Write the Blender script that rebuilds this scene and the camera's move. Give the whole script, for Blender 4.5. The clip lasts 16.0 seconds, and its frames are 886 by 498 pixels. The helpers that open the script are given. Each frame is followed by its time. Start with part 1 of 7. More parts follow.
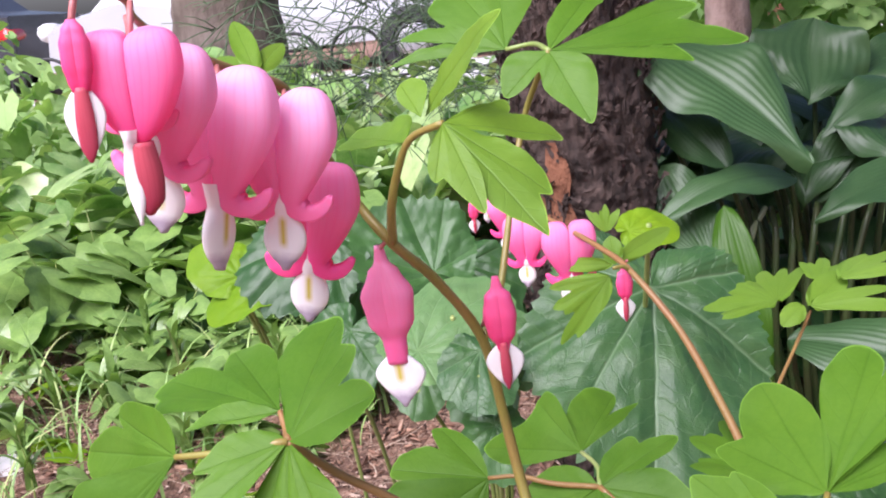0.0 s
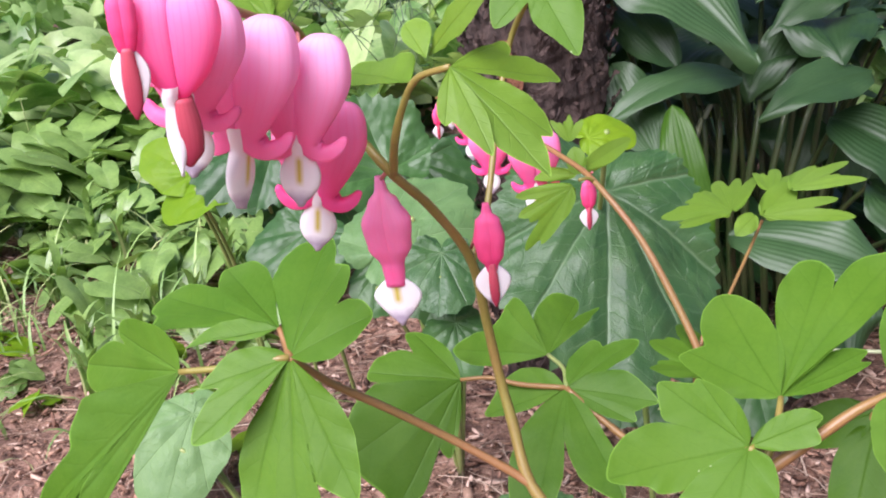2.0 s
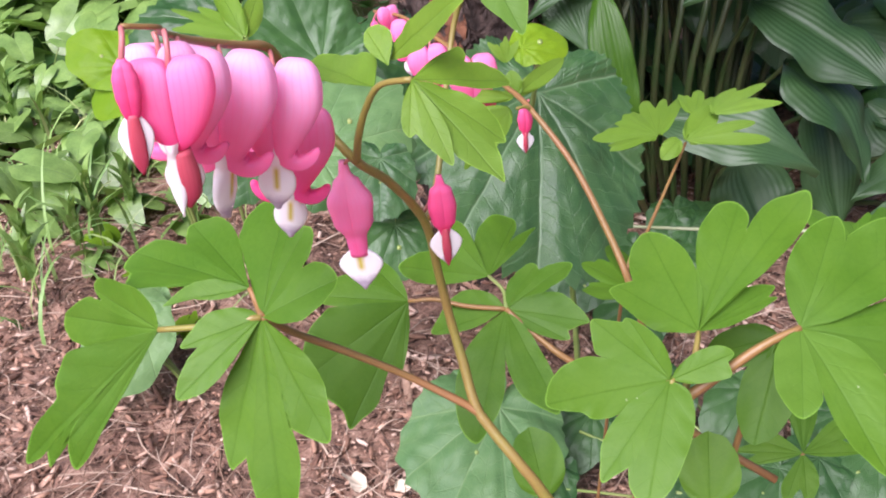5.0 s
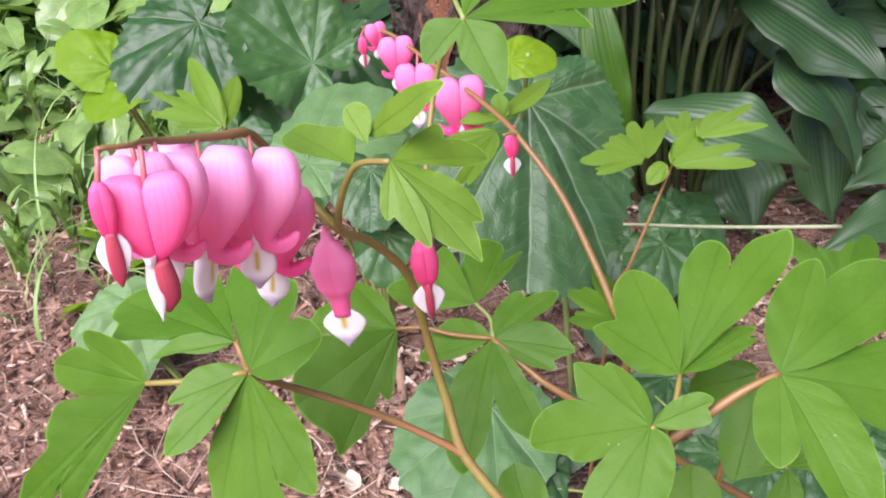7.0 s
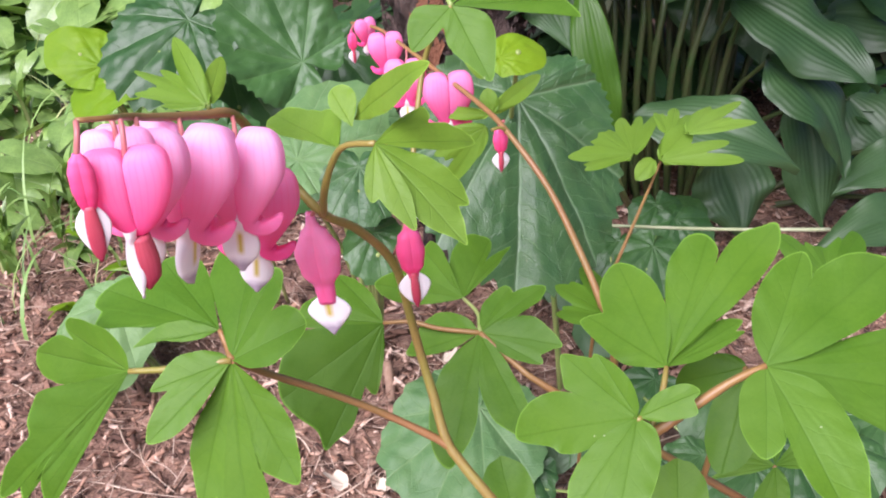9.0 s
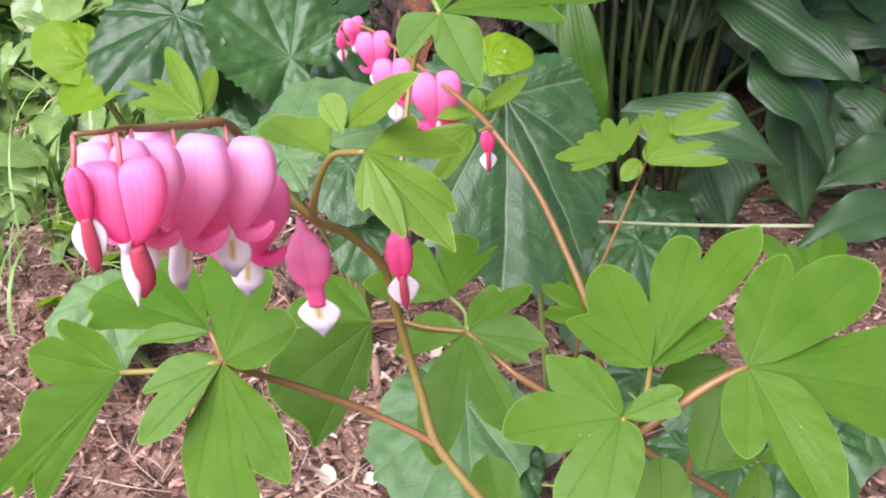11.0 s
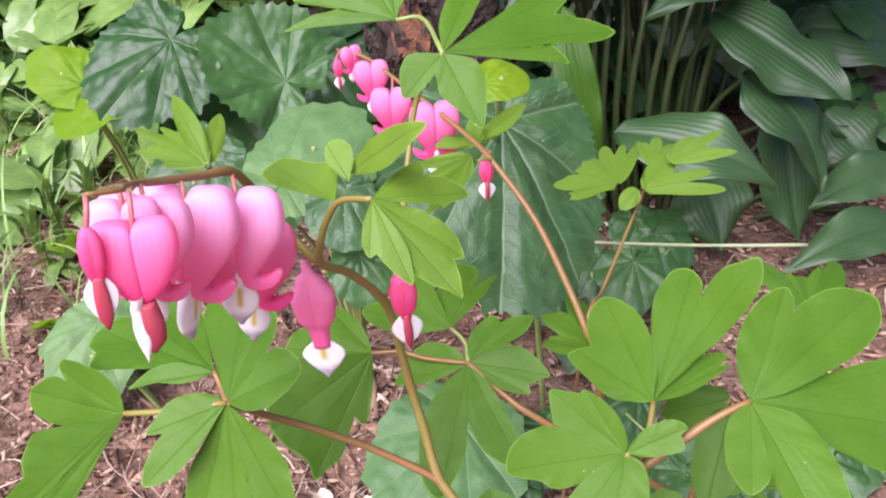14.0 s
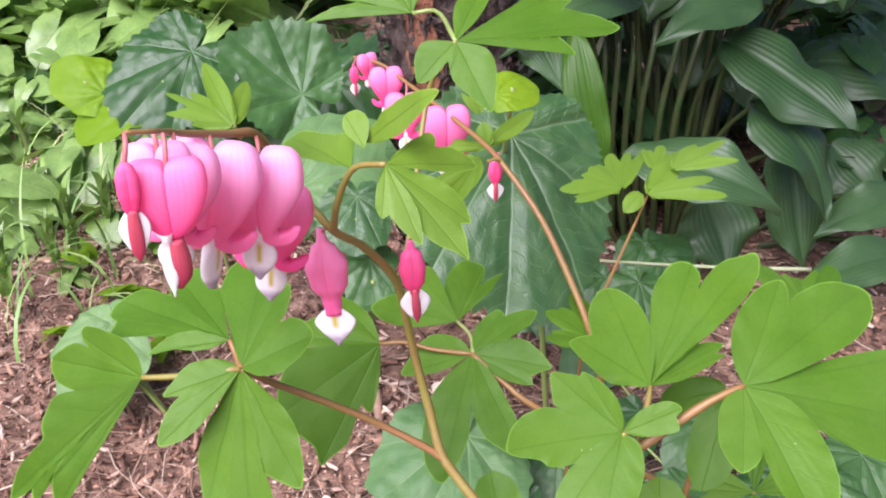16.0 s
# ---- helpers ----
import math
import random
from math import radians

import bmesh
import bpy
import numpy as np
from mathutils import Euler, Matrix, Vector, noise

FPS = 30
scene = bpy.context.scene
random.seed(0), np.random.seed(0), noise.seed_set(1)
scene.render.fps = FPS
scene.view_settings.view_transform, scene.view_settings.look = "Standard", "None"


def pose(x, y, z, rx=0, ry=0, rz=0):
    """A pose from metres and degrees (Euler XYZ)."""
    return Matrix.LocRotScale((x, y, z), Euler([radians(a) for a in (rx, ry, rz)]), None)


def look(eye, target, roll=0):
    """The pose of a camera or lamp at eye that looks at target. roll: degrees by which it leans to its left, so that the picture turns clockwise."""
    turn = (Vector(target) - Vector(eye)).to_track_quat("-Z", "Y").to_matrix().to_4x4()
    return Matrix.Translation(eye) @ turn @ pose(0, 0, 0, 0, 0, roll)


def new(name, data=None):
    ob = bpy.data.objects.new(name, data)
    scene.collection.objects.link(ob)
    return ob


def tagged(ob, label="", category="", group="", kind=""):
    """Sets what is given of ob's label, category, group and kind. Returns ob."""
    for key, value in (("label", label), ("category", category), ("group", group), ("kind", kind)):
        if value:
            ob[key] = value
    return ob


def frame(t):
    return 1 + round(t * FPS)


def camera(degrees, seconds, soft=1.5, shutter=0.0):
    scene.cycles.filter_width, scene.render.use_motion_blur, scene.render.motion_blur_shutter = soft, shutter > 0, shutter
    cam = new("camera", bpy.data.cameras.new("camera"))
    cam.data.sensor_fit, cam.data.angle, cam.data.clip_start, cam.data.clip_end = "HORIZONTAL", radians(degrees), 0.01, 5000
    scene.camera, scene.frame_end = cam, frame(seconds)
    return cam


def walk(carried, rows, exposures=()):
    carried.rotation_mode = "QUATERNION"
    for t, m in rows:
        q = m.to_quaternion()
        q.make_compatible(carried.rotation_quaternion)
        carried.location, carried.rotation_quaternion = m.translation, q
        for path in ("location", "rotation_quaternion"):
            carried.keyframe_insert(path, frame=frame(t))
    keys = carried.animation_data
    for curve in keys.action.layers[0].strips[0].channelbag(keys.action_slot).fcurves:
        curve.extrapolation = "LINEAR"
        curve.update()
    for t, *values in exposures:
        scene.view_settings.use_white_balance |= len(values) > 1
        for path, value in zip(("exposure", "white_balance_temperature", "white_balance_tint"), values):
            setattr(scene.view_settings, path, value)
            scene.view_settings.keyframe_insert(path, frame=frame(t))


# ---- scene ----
cam = camera(49.00, 16.0, 2.0)
PATH = [
    (0, (0.02388, -0.02215, 0.55228), (-0.1043, 1.9114, 0.0575), -6.00),
    (0.5, (0.01719, -0.01899, 0.55355), (-0.0899, 1.9038, 0.0137), -5.69),
    (1, (0.00750, -0.02187, 0.55618), (-0.0574, 1.8935, -0.0158), -4.46),
    (1.5, (0.01223, -0.02655, 0.56022), (-0.0146, 1.8703, -0.0731), -4.14),
    (2, (0.01013, -0.03271, 0.56857), (-0.0103, 1.8297, -0.1601), -5.00),
    (2.5, (0.01288, -0.03522, 0.57714), (0.0323, 1.7863, -0.2486), -4.64),
    (3, (0.01396, -0.03896, 0.58626), (0.0425, 1.7552, -0.2969), -4.96),
    (3.5, (0.01043, -0.04172, 0.59693), (0.0565, 1.7216, -0.3458), -4.26),
    (3.7, (0.00568, -0.04337, 0.60194), (0.0502, 1.6962, -0.3839), -4.44),
    (5.8, (0.00342, -0.03428, 0.62454), (0.1309, 1.6698, -0.4146), -3.87),
    (6, (0.01226, -0.03043, 0.63086), (0.1042, 1.6635, -0.4296), -4.84),
    (6.5, (0.01183, -0.03624, 0.62616), (0.1134, 1.6742, -0.4107), -4.83),
    (7, (0.01094, -0.03048, 0.63668), (0.1149, 1.6567, -0.4323), -4.55),
    (7.5, (0.00967, -0.02947, 0.63550), (0.1263, 1.6716, -0.4121), -5.08),
    (8, (0.00199, -0.02574, 0.63555), (0.1610, 1.6587, -0.4175), -3.44),
    (8.5, (0.00353, -0.03193, 0.62860), (0.1649, 1.6683, -0.4055), -2.15),
    (9, (0.01189, -0.03245, 0.63089), (0.1359, 1.6591, -0.4274), -3.82),
    (9.2, (0.01827, -0.03274, 0.62784), (0.1267, 1.6632, -0.4267), -4.06),
    (11.3, (0.01118, -0.03440, 0.63799), (0.1619, 1.6377, -0.4489), -3.19),
    (11.5, (0.02462, -0.02986, 0.63836), (0.1100, 1.6259, -0.4615), -4.58),
    (12, (0.02731, -0.03110, 0.63314), (0.1208, 1.6451, -0.4453), -4.97),
    (12.5, (0.02182, -0.03104, 0.63403), (0.1471, 1.6495, -0.4431), -4.50),
    (13, (0.02115, -0.03432, 0.63489), (0.1464, 1.6578, -0.4234), -4.20),
    (13.5, (0.01596, -0.03264, 0.64145), (0.1557, 1.6627, -0.4123), -4.52),
    (14, (0.00847, -0.02985, 0.64437), (0.1780, 1.6646, -0.4116), -3.28),
    (14.5, (-0.00640, -0.03355, 0.63965), (0.2355, 1.6631, -0.3906), -0.94),
    (15, (0.00048, -0.03440, 0.63692), (0.2148, 1.6579, -0.3979), -1.39),
    (15.5, (0.00270, -0.03536, 0.63896), (0.2055, 1.6623, -0.3925), -2.36),
    (16, (0.00560, -0.05238, 0.63617), (0.1638, 1.6763, -0.3565), -2.04),
]
walk(cam, [(t, look(eye, target, roll)) for t, eye, target, roll in PATH], ((0.0, 1.26, 5850, 27), (3.5, 1.19, 5850, 28), (13.0, 1.19, 5850, 29), (16.0, 1.27, 5850, 29)))

# ---- light: an even, bright, hazy sky over a shaded garden bed ----
world = bpy.data.worlds.new("sky")
scene.world = world
world.use_nodes = True
wn = world.node_tree.nodes
wl = world.node_tree.links
wn.clear()
w_out = wn.new("ShaderNodeOutputWorld")
w_bg = wn.new("ShaderNodeBackground")
w_sky = wn.new("ShaderNodeTexSky")
w_sky.sky_type = "NISHITA"
w_sky.sun_disc = False
w_sky.sun_elevation = radians(52)
w_sky.sun_rotation = radians(-145)
w_sky.dust_density = 4.0
w_sky.air_density = 1.0
w_bg.inputs["Strength"].default_value = 0.062
wl.new(w_sky.outputs[0], w_bg.inputs["Color"])
wl.new(w_bg.outputs[0], w_out.inputs[0])

sun_data = bpy.data.lights.new("sun", "SUN")
sun_data.energy = 3.3
sun_data.angle = radians(50)
sun_data.color = (1.0, 0.96, 0.9)
sun = new("sun", sun_data)
sun.matrix_world = look((-1.1, -1.3, 2.6), (0.0, 0.3, 0.3))


# ---- materials ----
def material(name):
    m = bpy.data.materials.new(name)
    m.use_nodes = True
    nt = m.node_tree
    return m, nt, nt.nodes["Principled BSDF"], nt.nodes["Material Output"]


def node(nt, kind, **values):
    n = nt.nodes.new(kind)
    for key, value in values.items():
        n.inputs[key.replace("_", " ")].default_value = value
    return n


def math_node(nt, op, a, b=None):
    n = nt.nodes.new("ShaderNodeMath")
    n.operation = op
    for i, v in enumerate((a, b)):
        if v is None:
            continue
        if isinstance(v, (int, float)):
            n.inputs[i].default_value = v
        else:
            nt.links.new(v, n.inputs[i])
    return n.outputs[0]


def ramp(nt, source, stops):
    n = nt.nodes.new("ShaderNodeValToRGB")
    el = n.color_ramp.elements
    while len(el) < len(stops):
        el.new(0.5)
    for e, (p, c) in zip(el, stops):
        e.position = p
        e.color = (*c, 1.0)
    nt.links.new(source, n.inputs[0])
    return n.outputs[0]


def mix(nt, factor, a, b, how="MIX"):
    n = nt.nodes.new("ShaderNodeMix")
    n.data_type = "RGBA"
    n.blend_type = how
    for slot, v in ((0, factor), (6, a), (7, b)):
        if isinstance(v, (int, float)):
            n.inputs[slot].default_value = v
        elif isinstance(v, tuple):
            n.inputs[slot].default_value = (*v, 1.0)
        else:
            nt.links.new(v, n.inputs[slot])
    return n.outputs[2]


def bump(nt, height, strength, distance, shader):
    b = node(nt, "ShaderNodeBump", Strength=strength, Distance=distance)
    nt.links.new(height, b.inputs["Height"])
    nt.links.new(b.outputs[0], shader.inputs["Normal"])


def noise_tex(nt, scale, detail=3.0, rough=0.55, coords="Object"):
    tc = nt.nodes.new("ShaderNodeTexCoord")
    n = node(nt, "ShaderNodeTexNoise", Scale=scale, Detail=detail, Roughness=rough)
    nt.links.new(tc.outputs[coords], n.inputs["Vector"])
    return n.outputs[0]


def translucent(nt, shader, out, colour, share):
    tr = nt.nodes.new("ShaderNodeBsdfTranslucent")
    if isinstance(colour, tuple):
        tr.inputs["Color"].default_value = (*colour, 1.0)
    else:
        nt.links.new(colour, tr.inputs["Color"])
    mx = nt.nodes.new("ShaderNodeMixShader")
    mx.inputs[0].default_value = share
    nt.links.new(shader.outputs[0], mx.inputs[1])
    nt.links.new(tr.outputs[0], mx.inputs[2])
    nt.links.new(mx.outputs[0], out.inputs["Surface"])


def leaf_material(name, dark, light, vein, rough=0.5, share=0.3, vein_strength=0.5, side_veins=9.0, relief=0.0006, mottle=60.0, island=False, gloss=0.25, reach=2.6, bloom=None):
    """A leaf: midribs run along v where u is 0, side veins branch off at a slant; blotches and fine grain between them."""
    m, nt, p, out = material(name)
    uv = nt.nodes.new("ShaderNodeUVMap")
    sep = nt.nodes.new("ShaderNodeSeparateXYZ")
    nt.links.new(uv.outputs[0], sep.inputs[0])
    u = math_node(nt, "ABSOLUTE", sep.outputs[0])
    v = sep.outputs[1]
    big = noise_tex(nt, mottle, 4.0)
    fine = noise_tex(nt, mottle * 12, 3.0)
    wob = math_node(nt, "MULTIPLY", math_node(nt, "SUBTRACT", big, 0.5), 0.16)
    slant = math_node(nt, "SUBTRACT", v, math_node(nt, "MULTIPLY", u, 0.55))
    saw = math_node(nt, "FRACT", math_node(nt, "MULTIPLY", math_node(nt, "ADD", slant, wob), side_veins))
    side = math_node(nt, "MINIMUM", math_node(nt, "ABSOLUTE", math_node(nt, "SUBTRACT", saw, 0.5)), 0.5)
    side_line = math_node(nt, "SUBTRACT", 1.0, math_node(nt, "MULTIPLY", side, 14.0))
    side_line = math_node(nt, "MAXIMUM", side_line, 0.0)
    mid_line = math_node(nt, "MAXIMUM", math_node(nt, "SUBTRACT", 1.0, math_node(nt, "MULTIPLY", math_node(nt, "ABSOLUTE", math_node(nt, "ADD", sep.outputs[0], math_node(nt, "MULTIPLY", wob, 0.22))), 44.0)), 0.0)
    fade = math_node(nt, "MAXIMUM", math_node(nt, "SUBTRACT", 1.0, math_node(nt, "MULTIPLY", u, reach)), 0.0)
    veins = math_node(nt, "MAXIMUM", mid_line, math_node(nt, "MULTIPLY", math_node(nt, "MULTIPLY", side_line, fade), 0.4))
    info = nt.nodes.new("ShaderNodeObjectInfo")
    rnd = info.outputs["Random"]
    if island:
        geo = nt.nodes.new("ShaderNodeNewGeometry")
        rnd = geo.outputs["Random Per Island"]
    tone = math_node(nt, "ADD", math_node(nt, "MULTIPLY", big, 0.65), math_node(nt, "MULTIPLY", rnd, 0.45))
    tone = math_node(nt, "ADD", tone, math_node(nt, "MULTIPLY", math_node(nt, "SUBTRACT", fine, 0.5), 0.35))
    base = ramp(nt, tone, ((0.25, dark), (0.85, light)))
    col = mix(nt, math_node(nt, "MULTIPLY", veins, vein_strength), base, vein)
    if bloom:
        cloud = noise_tex(nt, 22.0, 3.0)
        col = mix(nt, math_node(nt, "MULTIPLY", ramp(nt, cloud, ((0.42, (0, 0, 0)), (0.72, (1, 1, 1)))), 0.55), col, bloom)
        rim = nt.nodes.new("ShaderNodeUVMap")
        rim.uv_map = "rim"
        rim_x = nt.nodes.new("ShaderNodeSeparateXYZ")
        nt.links.new(rim.outputs[0], rim_x.inputs[0])
        pale = math_node(nt, "MULTIPLY", math_node(nt, "GREATER_THAN", rim_x.outputs[0], 0.986), 0.45)
        col = mix(nt, pale, col, tuple(min(1.0, c * 1.9 + 0.03) for c in light))
        speck = nt.nodes.new("ShaderNodeTexVoronoi")
        speck.inputs["Scale"].default_value = 150.0
        tco = nt.nodes.new("ShaderNodeTexCoord")
        nt.links.new(tco.outputs["Object"], speck.inputs["Vector"])
        dots = math_node(nt, "MULTIPLY", math_node(nt, "LESS_THAN", speck.outputs["Distance"], 0.05), math_node(nt, "GREATER_THAN", cloud, 0.60))
        col = mix(nt, math_node(nt, "MULTIPLY", dots, 0.5), col, (0.55, 0.62, 0.42))
    nt.links.new(col, p.inputs["Base Color"])
    p.inputs["Roughness"].default_value = rough
    p.inputs["Specular IOR Level"].default_value = gloss
    h = math_node(nt, "ADD", math_node(nt, "MULTIPLY", veins, -1.0), math_node(nt, "MULTIPLY", fine, 0.6))
    bump(nt, h, 0.5, relief, p)
    trc = mix(nt, 1.0, col, (1.0, 1.08, 0.5), "MULTIPLY")
    translucent(nt, p, out, trc, share)
    return m


MAT_LEAF = leaf_material("bleeding heart leaf", (0.059, 0.157, 0.008), (0.103, 0.225, 0.015), (0.042, 0.120, 0.006), 0.5, 0.35, 0.26, 6.0, 0.0003, bloom=(0.122, 0.246, 0.038), reach=1.6)
MAT_LEAF_YOUNG = leaf_material("young leaf", (0.110, 0.225, 0.016), (0.170, 0.30, 0.028), (0.085, 0.19, 0.014), 0.46, 0.34, 0.28, 6.0, 0.0003, bloom=(0.16, 0.28, 0.05), reach=1.6)
MAT_LEAF_LIME = leaf_material("lime leaf", (0.13, 0.27, 0.004), (0.205, 0.34, 0.010), (0.15, 0.29, 0.008), 0.5, 0.4, 0.12, 6.0, 0.0003)
MAT_LEAF_DARK = leaf_material("dark weed leaf", (0.020, 0.070, 0.015), (0.052, 0.130, 0.032), (0.080, 0.165, 0.050), 0.40, 0.20, 0.4, 6.0, 0.0008, gloss=0.45, reach=0.9)
MAT_LEAF_BLUE = leaf_material("blue green weed leaf", (0.032, 0.092, 0.026), (0.082, 0.165, 0.050), (0.17, 0.27, 0.14), 0.36, 0.2, 0.6, 8.0, 0.0014, gloss=0.45, reach=0.9)
MAT_LEAF_GREY = leaf_material("grey green leaf", (0.075, 0.165, 0.055), (0.145, 0.255, 0.09), (0.19, 0.30, 0.13), 0.42, 0.2, 0.45, 6.0, 0.0012, reach=0.9)
MAT_LEAF_WEED = leaf_material("ground cover leaf", (0.036, 0.115, 0.016), (0.31, 0.475, 0.125), (0.27, 0.43, 0.11), 0.30, 0.30, 0.35, 5.0, 0.001, 25.0, True, 0.6)
# lighter copy of the weed leaf: stronger light farther out, put into the colour
MAT_LEAF_WEED_LIT = leaf_material("lit ground cover leaf", (0.10, 0.24, 0.045), (0.50, 0.64, 0.28), (0.44, 0.58, 0.24), 0.30, 0.36, 0.35, 5.0, 0.001, 25.0, True, 0.6)
# leaf colour darkened to stand for the shade between the cover's leaves
MAT_LEAF_SHADE = leaf_material("shaded undergrowth leaf", (0.020, 0.065, 0.012), (0.06, 0.14, 0.03), (0.08, 0.16, 0.04), 0.4, 0.15, 0.3, 5.0, 0.001, 25.0, True, 0.4)
MAT_HOSTA = leaf_material("hosta leaf", (0.021, 0.060, 0.015), (0.046, 0.104, 0.032), (0.06, 0.115, 0.05), 0.46, 0.16, 0.15, 0.0, 0.0004, 18.0, gloss=0.5)
MAT_HOSTA_YOUNG = leaf_material("young hosta leaf", (0.028, 0.085, 0.006), (0.048, 0.118, 0.010), (0.06, 0.13, 0.02), 0.4, 0.22, 0.2, 0.0, 0.0004, 18.0)
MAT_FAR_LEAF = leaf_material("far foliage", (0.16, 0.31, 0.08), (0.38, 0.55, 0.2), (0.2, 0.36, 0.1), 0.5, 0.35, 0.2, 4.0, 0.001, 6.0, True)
MAT_NEEDLE = leaf_material("conifer needle", (0.06, 0.11, 0.055), (0.13, 0.19, 0.10), (0.13, 0.19, 0.10), 0.5, 0.1, 0.0, 4.0, 0.0002, 20.0, True)


def stalk_material(name, green, red, scale=40.0):
    m, nt, p, out = material(name)
    big = noise_tex(nt, scale, 4.0)
    fine = noise_tex(nt, scale * 20, 2.0)
    col = ramp(nt, big, ((0.35, green), (0.65, red)))
    nt.links.new(mix(nt, math_node(nt, "MULTIPLY", fine, 0.4), col, tuple(c * 1.7 for c in green)), p.inputs["Base Color"])
    p.inputs["Roughness"].default_value = 0.42
    bump(nt, fine, 0.25, 0.0004, p)
    return m


MAT_STALK = stalk_material("stalk", (0.18, 0.165, 0.030), (0.215, 0.125, 0.040))
MAT_STALK_RED = stalk_material("reddish stalk", (0.200, 0.122, 0.036), (0.230, 0.104, 0.042))
MAT_STALK_GREEN = stalk_material("green stalk", (0.16, 0.24, 0.05), (0.24, 0.26, 0.09))
# darkened copy of the green stalk: the clump's inner shade is in its colour
MAT_STALK_SHADED = stalk_material("shaded stalk", (0.030, 0.060, 0.014), (0.055, 0.055, 0.022))
MAT_PEDICEL = stalk_material("pinkish flower stalk", (0.36, 0.13, 0.115), (0.42, 0.10, 0.12))
MAT_STALK_PALE = stalk_material("pale stalk", (0.25, 0.30, 0.14), (0.38, 0.40, 0.26))


def petal_material(name, top, bottom, share=0.10, stripe=0.18):
    """Fine lengthwise veins; deeper by nature towards the petal's lower end, while the pale top also paints in sky
    sheen.
    """
    m, nt, p, out = material(name)
    uv = nt.nodes.new("ShaderNodeUVMap")
    sep = nt.nodes.new("ShaderNodeSeparateXYZ")
    nt.links.new(uv.outputs[0], sep.inputs[0])
    big = noise_tex(nt, 120.0, 3.0)
    base = ramp(nt, math_node(nt, "ADD", sep.outputs[1], math_node(nt, "MULTIPLY", math_node(nt, "SUBTRACT", big, 0.5), 0.25)), ((0.1, top), (0.9, bottom)))
    w = math_node(nt, "ABSOLUTE", math_node(nt, "SUBTRACT", math_node(nt, "FRACT", math_node(nt, "ADD", math_node(nt, "MULTIPLY", sep.outputs[0], 18.0), math_node(nt, "MULTIPLY", big, 0.3))), 0.5))
    line = math_node(nt, "MAXIMUM", math_node(nt, "SUBTRACT", 1.0, math_node(nt, "MULTIPLY", w, 5.0)), 0.0)
    col = mix(nt, math_node(nt, "MULTIPLY", line, stripe), base, bottom)
    nt.links.new(col, p.inputs["Base Color"])
    p.inputs["Roughness"].default_value = 0.45
    p.inputs["Specular IOR Level"].default_value = 0.3
    p.inputs["Subsurface Weight"].default_value = 0.2
    p.inputs["Subsurface Radius"].default_value = (1.0, 0.5, 0.6)
    p.inputs["Subsurface Scale"].default_value = 0.002
    bump(nt, line, 0.12, 0.0002, p)
    translucent(nt, p, out, col, share)
    return m


MAT_PETAL = petal_material("pink petal", (0.99, 0.36, 0.63), (0.99, 0.13, 0.40), 0.48)
MAT_PETAL_PALE = petal_material("pale pink petal", (0.99, 0.58, 0.82), (0.99, 0.25, 0.51), 0.48)
MAT_PETAL_MID = petal_material("soft pink petal", (0.98, 0.40, 0.64), (0.97, 0.20, 0.46), 0.46)
MAT_PETAL_DEEP = petal_material("deep pink petal", (0.94, 0.16, 0.37), (0.88, 0.06, 0.22), 0.25)
MAT_PETAL_TONGUE = petal_material("dull red petal tip", (0.60, 0.10, 0.14), (0.36, 0.035, 0.07), 0.15)


def inner_material():
    """White inner petals with a yellow stripe in the middle and a grey-purple tip."""
    m, nt, p, out = material("white inner petal")
    uv = nt.nodes.new("ShaderNodeUVMap")
    sep = nt.nodes.new("ShaderNodeSeparateXYZ")
    nt.links.new(uv.outputs[0], sep.inputs[0])
    big = noise_tex(nt, 300.0, 3.0)
    mid = math_node(nt, "MAXIMUM", math_node(nt, "SUBTRACT", 1.0, math_node(nt, "MULTIPLY", math_node(nt, "ABSOLUTE", sep.outputs[0]), 4.0)), 0.0)
    v = math_node(nt, "ADD", sep.outputs[1], math_node(nt, "MULTIPLY", math_node(nt, "SUBTRACT", big, 0.5), 0.12))
    yellow = ramp(nt, v, ((0.28, (0, 0, 0)), (0.38, (1, 1, 1)), (0.64, (1, 1, 1)), (0.74, (0, 0, 0))))
    col = mix(nt, math_node(nt, "MULTIPLY", mid, yellow), (0.90, 0.88, 0.87), (0.62, 0.52, 0.03))
    tip = ramp(nt, v, ((0.76, (0, 0, 0)), (0.88, (1, 1, 1))))
    col = mix(nt, math_node(nt, "MULTIPLY", tip, 0.75), col, (0.30, 0.22, 0.33))
    nt.links.new(col, p.inputs["Base Color"])
    p.inputs["Roughness"].default_value = 0.4
    p.inputs["Subsurface Weight"].default_value = 0.2
    p.inputs["Subsurface Radius"].default_value = (0.002, 0.002, 0.002)
    translucent(nt, p, out, col, 0.25)
    return m


MAT_INNER = inner_material()


